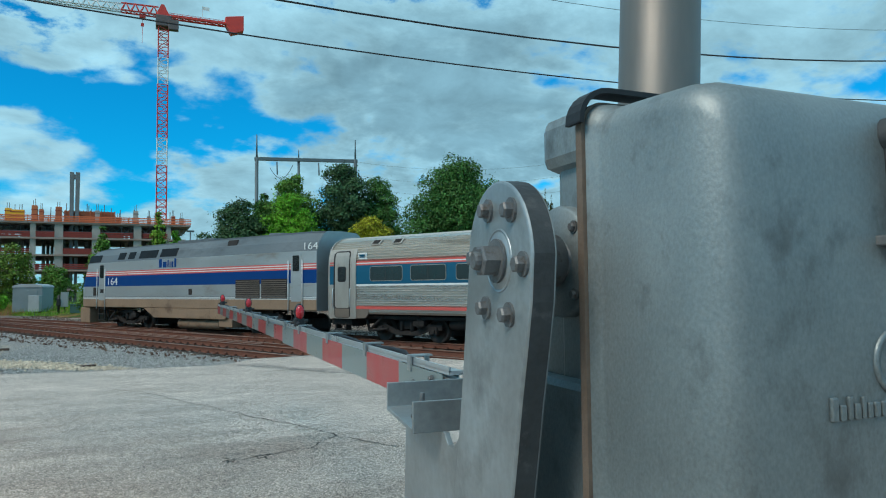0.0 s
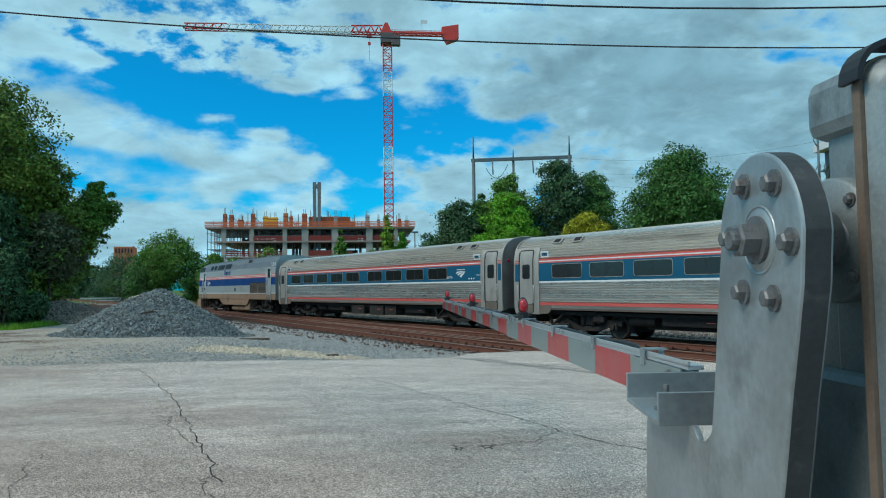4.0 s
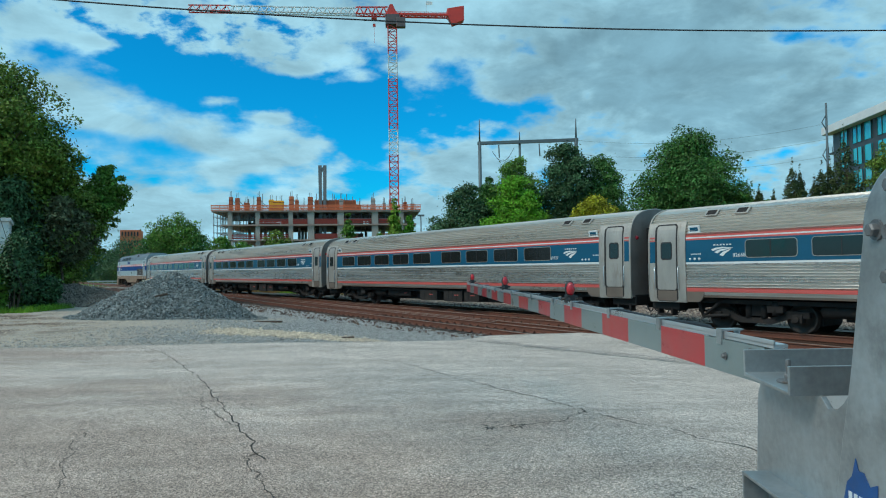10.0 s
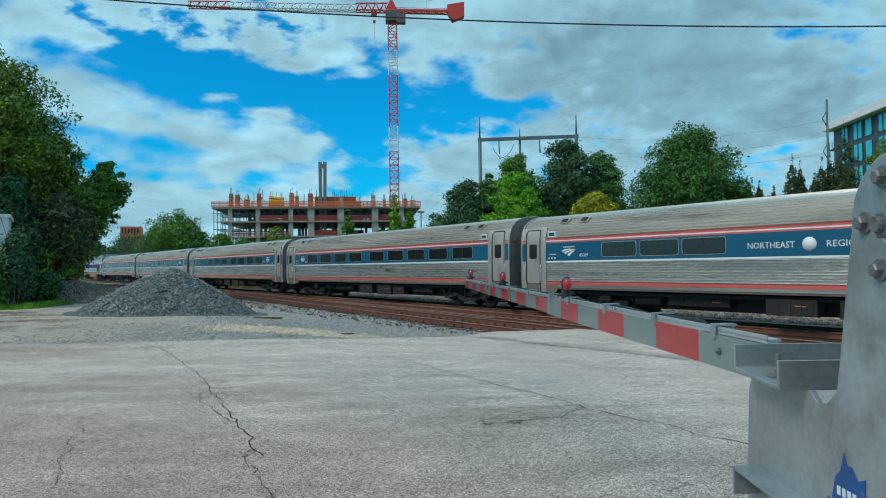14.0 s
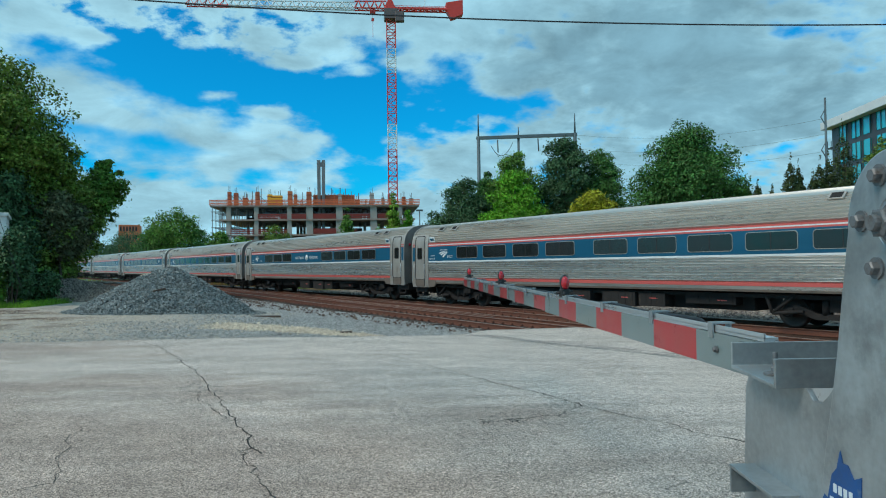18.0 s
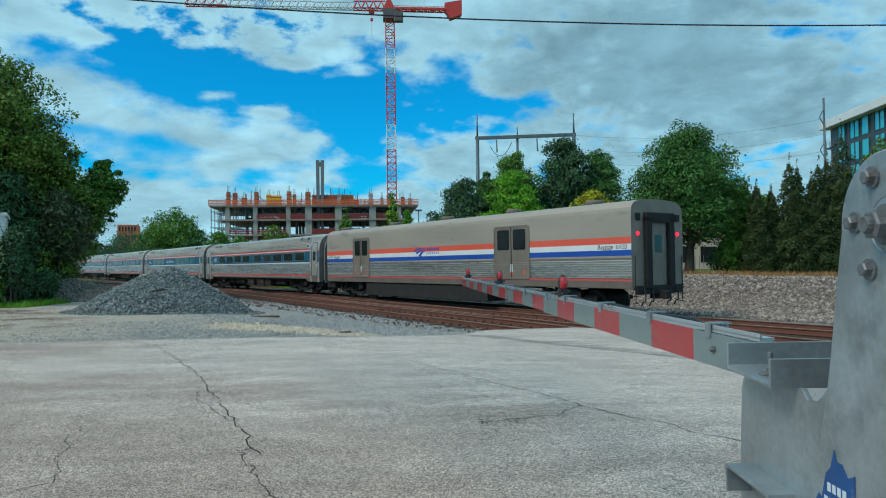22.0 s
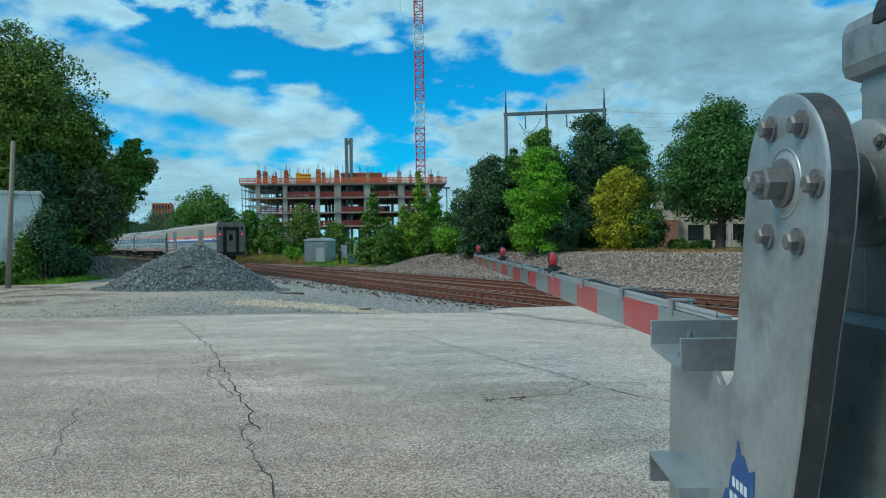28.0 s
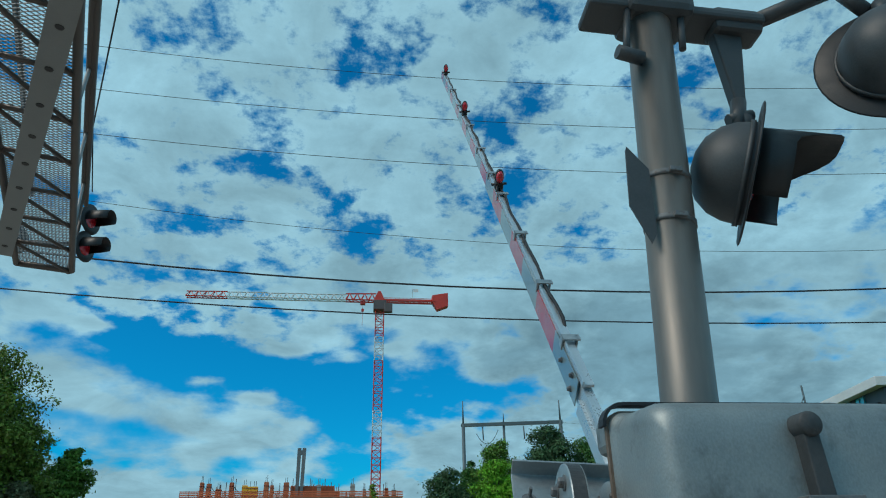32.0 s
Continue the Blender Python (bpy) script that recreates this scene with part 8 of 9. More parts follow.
# ---- building site ----
M["concrete"] = mat("raw_concrete", (0.40, 0.365, 0.33), 0.9, 0, 0.2, 0.3, 4, 0.0)
M["slab_edge"] = mat("slab_edge", (0.36, 0.275, 0.24), 0.9, 0, 0.15, 0.3, 4, 0.0)
M["site_dark"] = mat("shaded_interior", (0.12, 0.07, 0.055), 0.9, 0, 0.3, 0.3, 4, 0.0)
M["form_orange"] = mat("orange_formwork", (0.50, 0.145, 0.06), 0.75, 0, 0.2, 0.5, 6, 0.0, random_tint=0.15)
M["net_orange"] = mat("orange_netting", (0.75, 0.17, 0.07), 0.8, 0, 0.15, 0.5, 6, 0.0)
M["red_brick"] = mat("dark_red_infill", (0.26, 0.045, 0.035), 0.85, 0, 0.2, 0.5, 6, 0.0)
M["form_yellow"] = mat("yellow_skip", (0.85, 0.42, 0.03), 0.6, 0, 0.15, 0.5, 6, 0.0)
M["scaffold"] = mat("scaffold_tube", (0.20, 0.20, 0.20), 0.5, 0.6, 0.2, 1, 10, 0.0)
BO, BA = Vector((-32.0, 127.6, 0)), radians(2.2)
site = empty("unfinished_building", Matrix.Translation(BO) @ Matrix.Rotation(BA, 4, "Z"))
tagged(site, "unfinished concrete building with orange formwork on its top deck", "building")
BW, BD = 37.0, 22.0
FL = [-1.2, 2.0, 5.2, 7.75, 10.55, 13.1]
for i, z in enumerate(FL[1:]):
    bm = bmesh.new()
    x0 = 3.2 if i < 3 else (1.0 if i == 3 else 0.0)
    if i == 4:
        x0 = -0.6
    box(bm, x0, BW + (0.8 if i == 4 else 0), 0, BD, z - 0.28, z)
    part("floor_slab", bm, M["slab_edge"], site)
colx = [5.0, 8.0, 11.3, 14.5, 17.6, 21.0, 24.0, 27.5, 31.0, 34.0, 36.2]
front = [2.6, 7.6, 13.6, 17.3, 22.8, 29.2, 34.2]
for lv in range(len(FL) - 1):
    for y in (0.3, 7.0, 14.0, 21.5):
        for x in (front if y < 1 else colx):
            bm = bmesh.new()
            w = 0.26 if y > 1 else (0.62 if x in (17.3, 22.8, 29.2) else 0.40)
            box(bm, x - w, x + w, y, y + 0.5, FL[lv], FL[lv + 1] - 0.28)
            part("column", bm, M["concrete"], site)
# red infill, and dark sheets set deeper that stand for the shade indoors
for lv, (a, b, z0, z1, mt) in enumerate(((17.9, 22.9, 10.6, 11.6, "red_brick"), (12.0, 17.0, 10.55, 11.3, "red_brick"), (17.9, 23.5, 7.8, 8.8, "red_brick"), (5.2, 11.0, 10.55, 11.2, "site_dark"), (11.5, 14.5, 5.2, 6.2, "red_brick"), (6.0, 9.0, 5.2, 6.0, "red_brick"), (24.5, 27, 7.75, 9.0, "site_dark"), (18, 27, 5.2, 7.4, "site_dark"), (28, 34, 10.6, 12.6, "site_dark"), (17, 27, 10.6, 12.9, "site_dark"))):
    bm = bmesh.new()
    d = 0.8 if mt == "red_brick" else 5.0
    box(bm, a, b, d, d + 0.3, z0, z1)
    part("infill_wall", bm, M[mt], site)
for k in range(26):
    bm = bmesh.new()
    x = 4.5 + random.random() * 30
    y = 1.0 + random.random() * 14
    lv = random.choice((1, 2, 3, 4))
    tube(bm, (x, y, FL[lv]), (x, y, FL[lv + 1] - 0.28), 0.09, 6)
    part("shore_prop", bm, M["scaffold"], site)
# deck edge net, formwork on top
bm = bmesh.new()
for q in range(26):
    box(bm, -0.7 + q * 1.5, -0.62 + q * 1.5, -0.12, -0.04, 13.1, 14.2)
for zz in (13.12, 13.40, 13.68, 13.96):
    box(bm, -0.7, BW + 0.9, -0.10, -0.06, zz, zz + 0.17)
part("edge_net", bm, M["net_orange"], site, "orange safety netting along the deck edge")
for x, w, h, mt in ((2.5, 0.62, 2.7, "form_orange"), (3.7, 0.75, 2.5, "form_orange"), (5.4, 0.9, 1.6, "form_orange"), (7.6, 0.7, 2.7, "form_orange"), (13.6, 0.8, 2.8, "form_orange"), (14.6, 0.6, 2.2, "form_orange"), (17.1, 0.9, 2.7, "form_orange"),
                    (11.2, 1.9, 2.0, "form_yellow"), (9.9, 0.9, 2.2, "form_yellow"), (26.2, 0.8, 1.0, "form_orange"), (28.9, 0.8, 2.4, "concrete"), (31.0, 0.5, 1.6, "concrete"), (32.4, 0.5, 1.5, "form_orange"), (22.9, 0.7, 2.3, "concrete"), (35.0, 0.6, 1.7, "form_orange"), (36.4, 0.7, 1.4, "concrete")):
    bm = bmesh.new()
    box(bm, x - w / 2, x + w / 2, 1.6, 2.5, 13.1, 13.1 + h, bevel=0.03)
    f_ = part("formwork", bm, M[mt], site)
    for q in range(3):
        bm = bmesh.new()
        box(bm, x - w / 2 - 0.05, x + w / 2 + 0.05, 1.55, 2.55, 13.5 + q * h * 0.3, 13.6 + q * h * 0.3)
        part("form_clamp", bm, M["scaffold"] if mt == "concrete" else M["red_brick"], f_)
    for q in (-0.2, 0.15):
        bm = bmesh.new()
        tube(bm, (x + q * w, 2.0, 13.1 + h), (x + q * w, 2.0, 13.9 + h + 0.4 * random.random()), 0.045, 5)
        part("starter_bar", bm, M["scaffold"], f_)
    if mt == "form_orange" and h > 2.4:
        bm = bmesh.new()
        tube(bm, (x + 2.2, 1.9, 13.2), (x + w / 2, 1.9, 13.0 + h * 0.8), 0.06, 5)
        part("brace", bm, M["scaffold"], f_)
# lattice shores below the top deck, and red guard nets on the floors
bm = bmesh.new()
for y in (1.2, 5.5):
    for k in range(24):
        x = 1.2 + k * 1.5
        tube(bm, (x, y, 10.55), (x, y, 12.8), 0.05, 4, caps=False)
        tube(bm, (x, y, 12.7), (x + 0.75, y, 11.6), 0.045, 4, caps=False)
        tube(bm, (x + 0.75, y, 11.6), (x + 1.5, y, 12.7), 0.045, 4, caps=False)
    box(bm, 1.0, 37.0, y - 0.06, y + 0.06, 11.55, 11.66)
    box(bm, 0.2, 37.6, y - 0.08, y + 0.08, 12.68, 12.82)
part("deck_shoring", bm, M["scaffold"], site, "steel lattice shoring under the top deck")["kind"] = "stuff"
for z, runs in ((10.55, ((7.9, 13.2), (14.0, 16.7), (18.0, 22.2), (23.5, 28.5), (30.0, 34.0))), (7.75, ((3.0, 7.2), (8.0, 13.2), (18.0, 22.2), (23.5, 26.0), (30.0, 36.5))), (5.2, ((8.0, 13.0), (14.0, 16.8), (18.0, 22.2)))):
    for a, b in runs:
        bm = bmesh.new()
        for q in (0.12, 0.42, 0.72):
            box(bm, a, b, 0.06, 0.10, z + q, z + q + 0.22)
        part("guard_net", bm, M["red_brick"], site)
bm = bmesh.new()
box(bm, 17.8, 25.6, 3.0, 8.0, 13.1, 15.3)
cf = part("core_formwork", bm, M["form_orange"], site, "large orange wall formwork")
for q in range(15):
    bm = bmesh.new()
    box(bm, 17.95 + q * 0.54, 18.08 + q * 0.54, 2.86, 3.0, 13.1, 15.42)
    part("rib", bm, M["form_orange"], cf)
for k in range(46):
    x, y = random.uniform(2, 36), random.uniform(1, 14)
    bm = bmesh.new()
    h = random.uniform(1.2, 4.2)
    tube(bm, (x, y, 13.1), (x, y, 13.1 + h), 0.07, 5)
    part("starter_bar", bm, M["scaffold"], site)
for x in range(0, 4):
    bm = bmesh.new()
    for z in (7.6, 9.0, 10.4, 11.9):
        box(bm, -0.5, 4.5, 0.5 + x * 3, 0.6 + x * 3, z, z + 0.12)
    for q in (-0.3, 1.2, 2.6, 4.0):
        tube(bm, (q, 0.5 + x * 3, -1.2), (q, 0.5 + x * 3, 13.0), 0.07, 5)
    part("scaffold", bm, M["scaffold"], site)
tw = empty("hoist_tower", pose(-12.75, 131.0, 0))
tagged(tw, "grey twin-legged concrete hoist tower on the building site", "tower")
for dx in (-0.45, 0.45):
    bm = bmesh.new()
    prism(bm, [(dx * 0.7 - 0.2, -1.0), (dx * 0.7 + 0.2, -1.0), (dx + 0.32, 21.9), (dx - 0.32, 21.9)], 1, -0.3, 0.3)
    part("leg", bm, M["scaffold"], tw)
bm = bmesh.new()
box(bm, -0.3, 0.3, -0.25, 0.25, 20.7, 21.5)
part("head", bm, M["scaffold"], tw)
M["far_brick"] = mat("far_orange_brick", (0.66, 0.17, 0.075), 0.9, 0, 0.2, 0.5, 6, 0.0)
ob_ = empty("brick_building", pose(-69.5, 188, 0, 0, 0, 15))
tagged(ob_, "orange-brown brick building far beyond the trees", "building")
bm = bmesh.new()
box(bm, -2.5, 2.5, 0, 8, -1, 13.5)
part("wall", bm, M["far_brick"], ob_)
for k in range(6):
    for z in (11.3, 8.9):
        bm = bmesh.new()
        box(bm, -2.15 + k * 0.75, -1.75 + k * 0.75, -0.06, 0.02, z + 0.5, z + 1.7)
        part("window", bm, M["car_glass"], ob_)

# ---- tower crane ----
M["crane_red"] = mat("red_crane_paint", (0.62, 0.05, 0.035), 0.5, 0, 0.12, 0.5, 4, 0.0)
M["crane_white"] = mat("white_crane_paint", (0.66, 0.68, 0.68), 0.5, 0, 0.1, 0.5, 4, 0.0)
M["crane_dark"] = mat("dark_crane_steel", (0.12, 0.10, 0.10), 0.6, 0.2, 0.2, 0.5, 4, 0.0)
crane = empty("tower_crane", pose(0.95, 150.3, 0))
tagged(crane, "red and white tower crane over the building site", "crane")
H0, HT, hw = -1.0, 56.0, 0.95


def lattice(bm, z0, z1, w, bay, r):
    for sx in (-w, w):
        for sy in (-w, w):
            tube(bm, (sx, sy, z0), (sx, sy, z1), r * 1.5, 5)
    z, k = z0, 0
    while z < z1 - 0.01:
        zt = min(z + bay, z1)
        for a, b in (((-w, -w), (w, -w)), ((w, -w), (w, w)), ((w, w), (-w, w)), ((-w, w), (-w, -w))):
            p, q = ((a, b) if k % 2 else (b, a))
            tube(bm, (*p, z), (*q, zt), r, 4, caps=False)
            tube(bm, (*a, zt), (*b, zt), r, 4, caps=False)
        z, k = zt, k + 1


z = H0
k = 0
while z < HT:
    bm = bmesh.new()
    zt = min(z + 5.6, HT)
    lattice(bm, z, zt, hw, 1.4, 0.085)
    part("mast_section", bm, M["crane_red"] if k % 3 != 2 else M["crane_white"], crane)
    z, k = zt, k + 1
bm = bmesh.new()
box(bm, -1.5, 1.5, -1.4, 1.4, 55.9, 58.2, bevel=0.1)
box(bm, 0.9, 2.9, -1.7, -0.4, 55.2, 57.4, bevel=0.15)
part("slewing_ring", bm, M["crane_dark"], crane)
slew = radians(181.2)
jm = Matrix.Translation((0, 0, 58.3)) @ Matrix.Rotation(slew, 4, "Z")


def jib(name, x0, x1, w, h, mt, bay, r):
    bm = bmesh.new()
    P = lambda x, y, z: jm @ Vector((x, y, z))
    for y in (-w, w):
        tube(bm, P(x0, y, 0), P(x1, y, 0), r * 1.5, 5)
    tube(bm, P(x0, 0, h), P(x1, 0, h * 0.9), r * 1.6, 5)
    x, k = x0, 0
    while x < x1 - 0.01:
        xt = min(x + bay, x1)
        for y in (-w, w):
            tube(bm, P(x, y, 0), P((x + xt) / 2, 0, h), r, 4, caps=False)
            tube(bm, P((x + xt) / 2, 0, h), P(xt, y, 0), r, 4, caps=False)
        tube(bm, P(x, -w, 0), P(xt, w, 0), r * 0.8, 4, caps=False)
        x, k = xt, k + 1
    return part(name, bm, mt, crane)


jib("jib", 1.0, 8.0, 0.8, 1.9, M["crane_red"], 1.75, 0.11)
x = 8.0
k = 0
while x < 44:
    xe = min(x + 9.0, 44.4)
    jib("jib_section", x, xe, 0.7, 1.5, M["crane_white"] if k % 4 != 3 else M["crane_red"], 1.8, 0.09)
    x, k = xe, k + 1
jib("counter_jib", -13.0, -1.0, 0.8, 0.6, M["crane_red"], 1.5, 0.13)
bm = bmesh.new()
prism(bm, [(-16.0, -1.0), (-13.4, -2.0), (-12.2, 0.0), (-12.2, 1.6), (-16.0, 2.3)], 1, -0.9, 0.9, m=jm, bevel=0.08)
part("counterweight", bm, M["crane_red"], crane, "red counterweight slabs")
bm = bmesh.new()
for a in range(14):
    tube(bm, jm @ Vector((-a * 0.9 - 1, -0.85, 0.2)), jm @ Vector((-a * 0.9 - 1, -0.85, 1.3)), 0.05, 4)
tube(bm, jm @ Vector((-1, -0.85, 1.3)), jm @ Vector((-13, -0.85, 1.3)), 0.05, 4)
part("walkway_rail", bm, M["crane_red"], crane)
bm = bmesh.new()
prism(bm, [(-1.2, 0.0), (1.6, 0.0), (0.5, 2.4), (-0.1, 2.4)], 1, -0.5, 0.5, m=jm)
part("tower_head", bm, M["crane_red"], crane)
bm = bmesh.new()
box(bm, 3.4, 4.6, -0.5, 0.5, -0.9, -0.2, 0, jm)
tube(bm, jm @ Vector((4.0, 0, -0.9)), jm @ Vector((4.0, 0, -6.2)), 0.05, 4)
box(bm, 3.7, 4.3, -0.2, 0.2, -2.6, -2.0, 0, jm)
part("trolley_hook", bm, M["crane_red"], crane)
bm = bmesh.new()
tube(bm, jm @ Vector((-7.6, 0, 0.5)), jm @ Vector((-7.6, 0, 3.4)), 0.06, 5)
quad(bm, jm @ Vector((-7.6, 0, 3.4)), jm @ Vector((-9.0, 0.1, 3.3)), jm @ Vector((-9.0, 0.1, 2.5)), jm @ Vector((-7.6, 0, 2.6)))
part("flag", bm, M["crane_white"], crane)

# ---- transmission gantry, far pole, glass building, low buildings ----
M["gantry"] = mat("weathered_gantry_steel", (0.10, 0.14, 0.155), 0.6, 0.3, 0.2, 0.5, 5, 0.0)
gan = empty("power_gantry", pose(0, 0, 0))
tagged(gan, "dark steel power line gantry with three masts", "gantry")
ga, gb_, gm = Vector((12.75, 94.6, 0)), Vector((25.8, 92.0, 0)), Vector((18.25, 93.7, 0))
for p, z1, r in ((ga, 22.7, 0.26), (gb_, 22.3, 0.28), (gm, 20.8, 0.19)):
    bm = bmesh.new()
    tube(bm, (p.x, p.y, -0.5), (p.x, p.y, 19.6), r, 8, r * 0.9)
    tube(bm, (p.x, p.y, 19.6), (p.x, p.y, z1), r * 0.5, 8, r * 0.25)
    part("mast", bm, M["gantry"], gan)
bm = bmesh.new()
d = (gb_ - ga)
m = Matrix.Translation(ga + Vector((0, 0, 19.35))) @ Matrix.Rotation(math.atan2(d.y, d.x), 4, "Z")
box(bm, -0.3, d.length + 0.3, -0.2, 0.2, -0.22, 0.22, 0, m)
part("beam", bm, M["gantry"], gan)
for q in (0.2, 0.62, 0.8):
    bm = bmesh.new()
    p = ga.lerp(gb_, q)
    tube(bm, (p.x, p.y, 19.0), (p.x, p.y - 0.4, 17.2), 0.09, 6)
    part("insulator", bm, M["gantry"], gan)
bm = bmesh.new()
a, b = ga + Vector((1.8, 0, 18.2)), gm + Vector((-0.8, 0, 18.6))
rope(bm, [a.lerp(b, t) - Vector((0, 0, 1.6 * 4 * t * (1 - t))) for t in [i / 10 for i in range(11)]], 0.04, 5)
part("jumper_wire", bm, M["black_cable"], gan)
for h0, h1 in ((19.3, 18.0), (17.4, 16.2), (15.8, 14.2)):
    bm = bmesh.new()
    a, b = Vector((gb_.x, gb_.y, h0)), Vector((50.6, 75.0, h1))
    rope(bm, [a.lerp(b, t) - Vector((0, 0, 1.2 * 4 * t * (1 - t))) for t in [i / 12 for i in range(13)]], 0.014, 4)
    part("line_wire", bm, M["gantry"], gan)
fp = empty("steel_pole", pose(50.6, 75.0, 0))
tagged(fp, "tall thin steel power pole beside the glass building", "pole")
bm = bmesh.new()
tube(bm, (0, 0, -0.5), (0, 0, 20.4), 0.20, 10, 0.11)
part("shaft", bm, M["gantry"], fp)
for z in (17.2, 13.4):
    bm = bmesh.new()
    tube(bm, (0, 0, z), (-0.7, -0.2, z + 0.9), 0.06, 6)
    tube(bm, (-0.7, -0.2, z + 0.9), (0, 0, z + 1.9), 0.05, 6)
    part("insulator_arm", bm, M["gantry"], fp)
lp = empty("lamp_post", pose(4.6, 100, 0))
tagged(lp, "slim steel lamp post on the building site", "lamp post")
bm = bmesh.new()
tube(bm, (0, 0, -0.5), (0, 0, 9.8), 0.12, 8, 0.08)
box(bm, -0.5, 0.5, -0.2, 0.2, 9.6, 9.85, bevel=0.05)
part("post", bm, M["gantry"], lp)
M["facade_dark"] = mat("charcoal_cladding", (0.055, 0.07, 0.08), 0.5, 0.2, 0.15, 0.6, 6, 0.02)
M["teal_glass"] = mat("teal_window_glass", (0.02, 0.43, 0.48), 0.06, 0.15, 0.1, 0.6, 6, 0.0, spec=1.0, coat=0.6)
gl = empty("glass_office_building", Matrix.Translation((63.7, 93.6, 0)) @ Matrix.Rotation(radians(-98.5), 4, "Z"))
tagged(gl, "charcoal office building with teal windows and a white roof edge", "building")
bm = bmesh.new()
box(bm, 0.0, 18.4, 0.3, 16, -1.5, 20.5)
part("wall", bm, M["facade_dark"], gl)
bm = bmesh.new()
box(bm, -0.9, 19.2, -0.9, 17, 20.45, 21.55, bevel=0.05)
part("roof_edge", bm, M["crane_white"], gl, "white overhanging roof edge")
for z in (18.05, 15.05, 12.05, 9.05, 6.05):
    for x, w, panes in ((2.3, 1.9, 2), (5.5, 2.3, 2), (8.4, 1.75, 1), (11.5, 2.25, 2)):
        bm = bmesh.new()
        box(bm, x, x + w, 0.20, 0.32, z, z + 2.3)
        wdw = part("window", bm, M["teal_glass"], gl)
        for k in range(panes + 1):
            bm = bmesh.new()
            q = x + w * k / panes
            box(bm, q - 0.05, q + 0.05, 0.12, 0.21, z, z + 2.3)
            part("mullion", bm, M["facade_dark"], wdw)
    bm = bmesh.new()
    box(bm, 14.5, 16.9, -0.1, 0.31, z - 0.35, z - 0.15)
    bl = part("balcony", bm, M["facade_dark"], gl)
    bm = bmesh.new()
    box(bm, 14.5, 16.9, -0.08, 0.31, z - 0.15, z + 0.85)
    part("balustrade", bm, M["car_glass"], bl)
    bm = bmesh.new()
    box(bm, -1.3, 0.0, 0.2, 3.4, z - 0.35, z - 0.15)
    bl = part("balcony", bm, M["facade_dark"], gl)
    for k in range(7):
        bm = bmesh.new()
        box(bm, -1.28, -1.22, 0.22 + k * 0.52, 0.28 + k * 0.52, z - 0.15, z + 0.85)
        part("baluster", bm, M["facade_dark"], bl)
M["beige"] = mat("beige_wall", (0.42, 0.36, 0.30), 0.85, 0, 0.15, 0.6, 6, 0.02)
M["brick_low"] = mat("brown_brick", (0.26, 0.13, 0.09), 0.9, 0, 0.25, 1.0, 10, 0.1)
lo = empty("beige_building", Matrix.Translation((23.5, 66.4, 0.6)) @ Matrix.Rotation(radians(-21), 4, "Z"))
tagged(lo, "low beige and brick building behind the trees", "building")
bm = bmesh.new()
box(bm, 0, 14, 0, 8, -0.6, 6.6)
part("wall", bm, M["beige"], lo)
bm = bmesh.new()
box(bm, 0.4, 2.4, -0.8, 0, -0.6, 3.0)
part("brick_porch", bm, M["brick_low"], lo)
for x, z in ((1.0, 4.0), (3.4, 4.0), (3.2, 1.0), (5.2, 1.0), (7.2, 1.0), (9.4, 1.0)):
    bm = bmesh.new()
    box(bm, x, x + 1.4, -0.05, 0.03, z, z + 1.5)
    part("window", bm, M["car_glass"], lo)
for k in range(22):
    bm = bmesh.new()
    box(bm, 5.6 + k * 0.35, 5.64 + k * 0.35, -6.0, -5.96, -0.4, 1.6)
    part("fence_bar", bm, M["gantry"], lo)

# ---- overhead wires across the road ----
def wire(y, points, r, label):
    """A sagging wire along x at a distance y, through three (x, z) points."""
    (x0, z0), (x1, z1), (x2, z2) = points
    bm = bmesh.new()
    pts = []
    for i in range(61):
        x = -48 + 100 * i / 60
        z = z0 * (x - x1) * (x - x2) / ((x0 - x1) * (x0 - x2)) + z1 * (x - x0) * (x - x2) / ((x1 - x0) * (x1 - x2)) + z2 * (x - x0) * (x - x1) / ((x2 - x0) * (x2 - x1))
        pts.append((x, y, min(z, 17.5)))
    rope(bm, pts, r, 6)
    return tagged(part("overhead_wire", bm, M["black_cable"]), label, "wire", "overhead wires")


EYE_Z = 1.717
for y, r, rows in ((15.0, 0.008, ((-21.1, 0.840), (12.9, 0.815), (42.2, 0.841))), (15.2, 0.008, ((-20.4, 0.747), (12.65, 0.723), (41.3, 0.741))), (15.4, 0.008, ((-19.7, 0.654), (12.35, 0.6275), (40.4, 0.641))),
                   (15.0, 0.006, ((-18.7, 0.522), (11.9, 0.481), (38.9, 0.4845)))):
    wire(y, [(0.73 + (y + 0.38) * math.tan(radians(a)), EYE_Z + q * (y + 0.38)) for a, q in rows], r, "thin black overhead wire" if r < 0.01 else "thick black overhead cable")
for y, r, a, b, c in ((14.87, 0.016, 7.152, -0.036, 0.00256), (11.05, 0.016, 6.401, -0.049, 0.00525)):
    wire(y, [(x, a + b * x + c * x * x) for x in (-30.0, 0.0, 30.0)], r, "thick black overhead cable")
for x in (-48.0, 52.0):
    p = empty("utility_pole", pose(x, 14.8, 0))
    tagged(p, "tall wooden utility pole carrying the overhead wires", "pole")
    bm = bmesh.new()
    tube(bm, (0, 0, -0.5), (0, 0, 18.2), 0.18, 12, 0.13)
    part("shaft", bm, M["wood_pole"], p)
    bm = bmesh.new()
    box(bm, -0.06, 0.06, -3.95, 3.95, 17.25, 17.52)
    part("cross_arm", bm, M["wood_pole"], p)

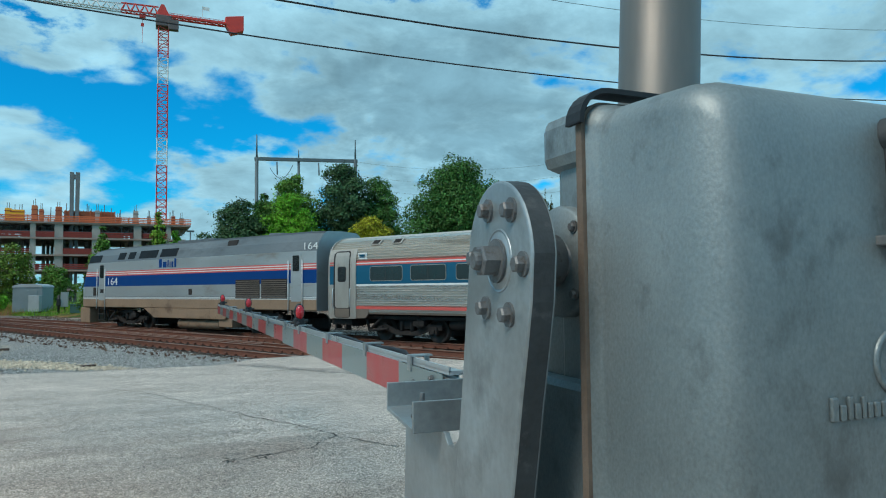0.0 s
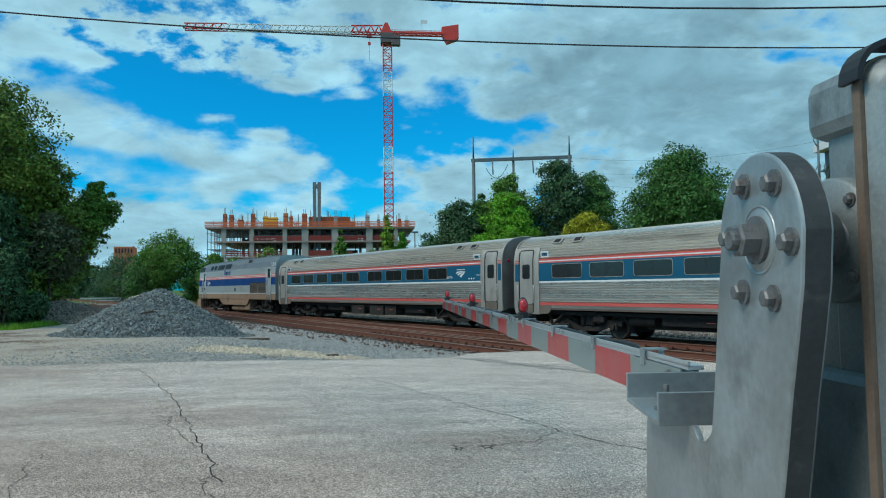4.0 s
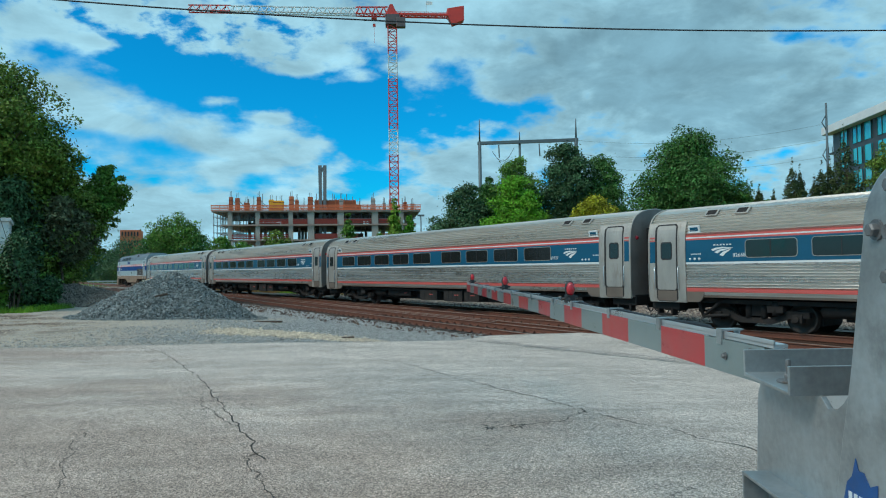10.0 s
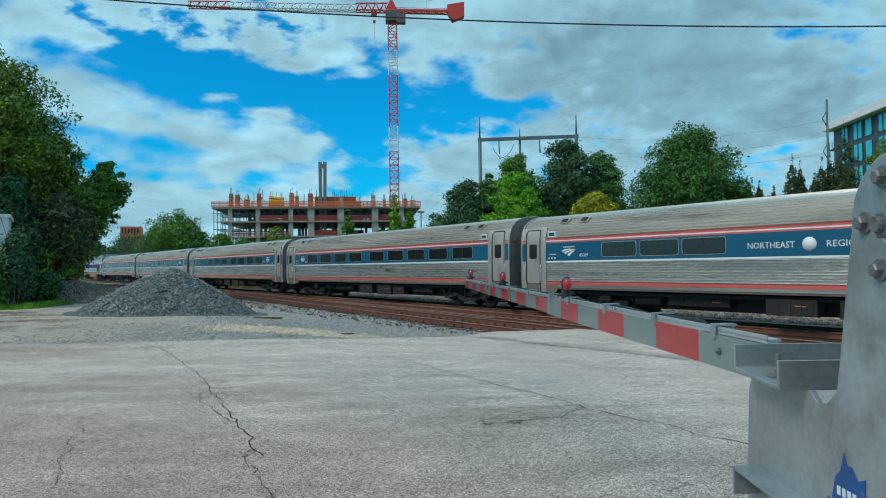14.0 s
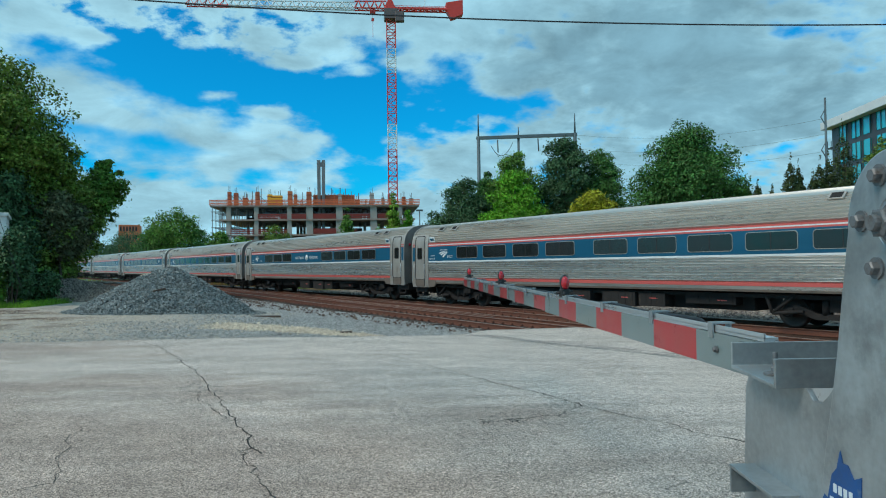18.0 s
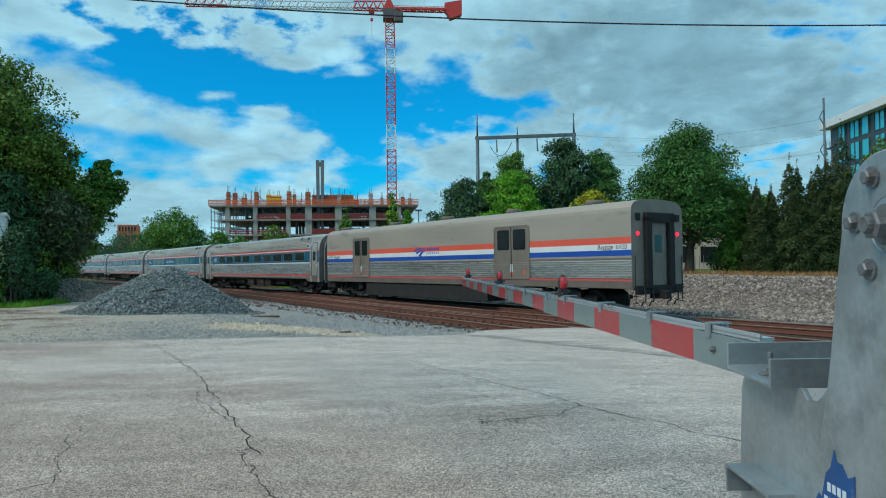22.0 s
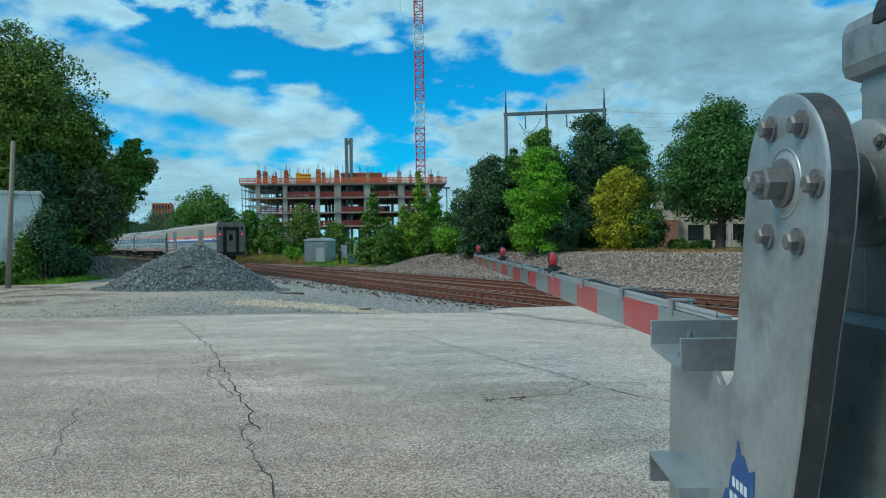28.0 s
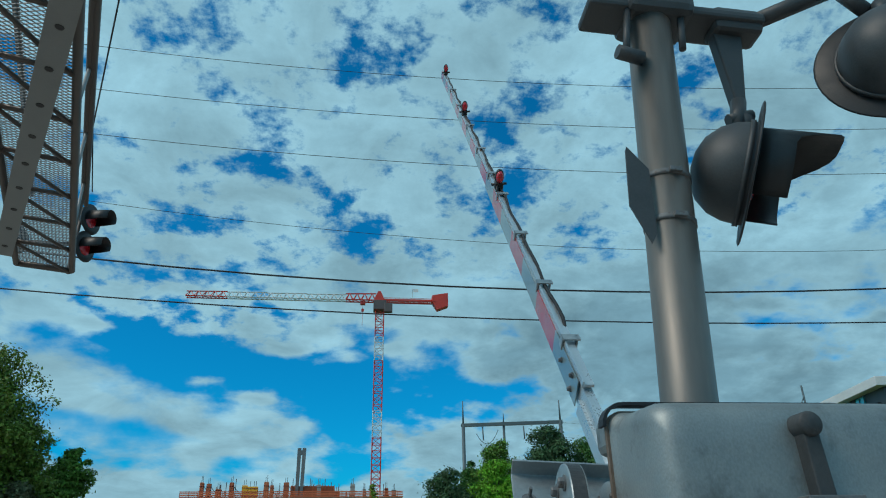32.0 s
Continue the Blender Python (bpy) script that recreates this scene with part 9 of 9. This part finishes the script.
# ---- cantilever signal over the road ----
M["canti"] = mat("weathered_bronze_aluminium", (0.13, 0.115, 0.105), 0.55, 0.4, 0.2, 3, 60, 0.05)
M["canti_grey"] = mat("grey_channel", (0.22, 0.24, 0.245), 0.5, 0.4, 0.15, 3, 60, 0.05)
CD = Vector((0.364, -0.931, 0)).normalized()
CS = Vector((-CD.y, CD.x, 0)) * -1.0          # to the left of the walkway's run
CE = Vector((-3.96, 9.68, 5.90))
cant = empty("cantilever_signal", Matrix())
tagged(cant, "dark cantilever signal bridge with mesh walkway and red lamps", "signal bridge")


def cp(d, s, z=0.0):
    """d along the walkway from its tip, s across it, z above its floor."""
    return CE + CD * d + CS * s + Vector((0, 0, z))


LEN = 13.5
for s in (0.0, 0.74):
    bm = bmesh.new()
    rope(bm, [cp(0, s), cp(LEN, s)], 0.045, 8)
    part("chord", bm, M["canti"], cant)
    bm = bmesh.new()
    rope(bm, [cp(0.3, s, 1.0), cp(LEN, s, 1.0)], 0.035, 8)
    part("upper_chord", bm, M["canti"], cant)
k = 0
d = 0.0
while d < LEN:
    bm = bmesh.new()
    tube(bm, cp(d, 0), cp(d, 0.74), 0.028 if d else 0.05, 8)
    part("cross_bar", bm, M["canti"], cant)
    if d + 0.85 < LEN:
        bm = bmesh.new()
        tube(bm, cp(d, 0.04, -0.03), cp(d + 0.85, 0.70, -0.03), 0.024, 8)
        part("diagonal", bm, M["canti"], cant)
    d += 0.85
bm = bmesh.new()
span = 6.6
step = 0.052
d = -0.74
while d < span:
    for sg in (1, -1):
        a, b = (d, 0.03), (d + 0.74 * 0.55, 0.71)
        if sg < 0:
            a, b = (d, 0.71), (d + 0.74 * 0.55, 0.03)
        if a[0] < 0.02:
            t = (0.02 - a[0]) / (b[0] - a[0])
            if t >= 1:
                continue
            a = (0.02, a[1] + (b[1] - a[1]) * t)
        tube(bm, cp(*a, 0.03), cp(*b, 0.03), 0.0055, 4, caps=False)
    d += step
mf = part("mesh_floor", bm, M["canti_grey"], cant, "grey expanded metal walkway floor")
mf["kind"] = "stuff"
bm = bmesh.new()
A, B = Vector((-4.35, 8.5, 5.62)), Vector((-1.62, 3.62, 5.62))
ax = (B - A).normalized()
sd = Vector((ax.y, -ax.x, 0))
prism(bm, [(-0.11, 0.0), (0.11, 0.0), (0.11, 0.10), (0.098, 0.10), (0.098, 0.012), (-0.098, 0.012), (-0.098, 0.10), (-0.11, 0.10)], 1, 0, (B - A).length, m=Matrix.Translation(A) @ Matrix.Rotation(math.atan2(-ax.x, ax.y), 4, "Z"))
part("ladder_channel", bm, M["canti_grey"], cant, "grey perforated channel under the walkway")
for i in range(9):
    bm = bmesh.new()
    p = A + ax * (0.35 + 0.6 * i)
    lathe(bm, [(0.0, -0.004), (0.022, -0.004), (0.034, -0.006), (0.036, 0.0)], 16, Matrix.Translation(p))
    part("hole_bush", bm, M["black"], cant)
bm = bmesh.new()
rope(bm, [(-3.78, 9.05, 6.25), (-3.78, 9.1, 6.9), (-2.2, 5.04, 6.9), (0.3, -1.4, 6.9)], 0.035, 8)
part("hand_rail", bm, M["canti"], cant)
for t in (0.1, 0.42, 0.74):
    bm = bmesh.new()
    p = Vector((-3.78, 9.1, 6.9)).lerp(Vector((-2.2, 5.04, 6.9)), t)
    tube(bm, p, cp(0.6 + t * 4.6 + 0.5, 0.0, 0.05), 0.022, 8)
    part("rail_strut", bm, M["canti_grey"], cant)
bm = bmesh.new()
rope(bm, [cp(0.4, -0.05, 1.2), Vector((-3.2, 7.7, 7.2)), Vector((-2.1, 5.34, 7.25)), cp(12, 0, 1.2)], 0.010, 6)
part("cable", bm, M["black_cable"], cant)
bm = bmesh.new()
tube(bm, (CE + CD * 13.3).xy.to_3d() + Vector((-0.3, 0, 0)), (CE + CD * 13.3).xy.to_3d() + Vector((-0.3, 0, 7.3)), 0.16, 20)
part("mast", bm, M["mast"], cant)


def road_lamp(c, yaw):
    m = Matrix.Translation(c) @ Matrix.Rotation(radians(yaw), 4, "Z") @ Matrix.Rotation(radians(90), 4, "Y")
    bm = bmesh.new()
    lathe(bm, [(0.0, -0.16), (0.09, -0.14), (0.14, -0.06), (0.15, 0.0), (0.25, 0.0), (0.25, 0.008), (0.14, 0.008)], 28, m)
    h = part("lamp_head", bm, M["black"], cant, "black flashing lamp head")
    bm = bmesh.new()
    lathe(bm, [(0.0, 0.04), (0.08, 0.03), (0.14, 0.008)], 24, m)
    part("lens", bm, M["red_lens"], h, "red lens")
    bm = bmesh.new()
    lathe(bm, [(0.15, 0.005), (0.145, 0.20), (0.13, 0.36)], 24, m, arc=math.radians(230), start=math.radians(65))
    hd = part("hood", bm, M["black"], h)
    so = hd.modifiers.new("thick", "SOLIDIFY")
    so.thickness = 0.005
    return h


road_lamp(CE + Vector((0.05, 0.12, 0.95)), -12)
road_lamp(CE + Vector((0.05, 0.12, 0.47)), -12)
road_lamp(CE + Vector((-0.95, 0.05, 0.55)), 170)
bm = bmesh.new()
tube(bm, CE + Vector((-0.1, 0.1, 0.0)), CE + Vector((-0.1, 0.1, 1.15)), 0.03, 10)
tube(bm, CE + Vector((-0.85, 0.05, 0.5)), CE + Vector((-0.1, 0.1, 0.5)), 0.03, 10)
part("lamp_post", bm, M["canti"], cant)

# unseen wall added behind the viewer, to darken what the metal faces reflect
M["unseen_wall"] = mat("plain_unseen_wall", (0.30, 0.25, 0.21), 0.9, 0, 0.3, 1.5, 20, 0.2)
bm = bmesh.new()
box(bm, -42, 42, -22.5, -22.1, -0.4, 2.6)
tagged(part("wall_south", bm, M["unseen_wall"]), "unseen plain brown wall added behind the viewer to darken reflections", "wall", kind="structure")


motions()
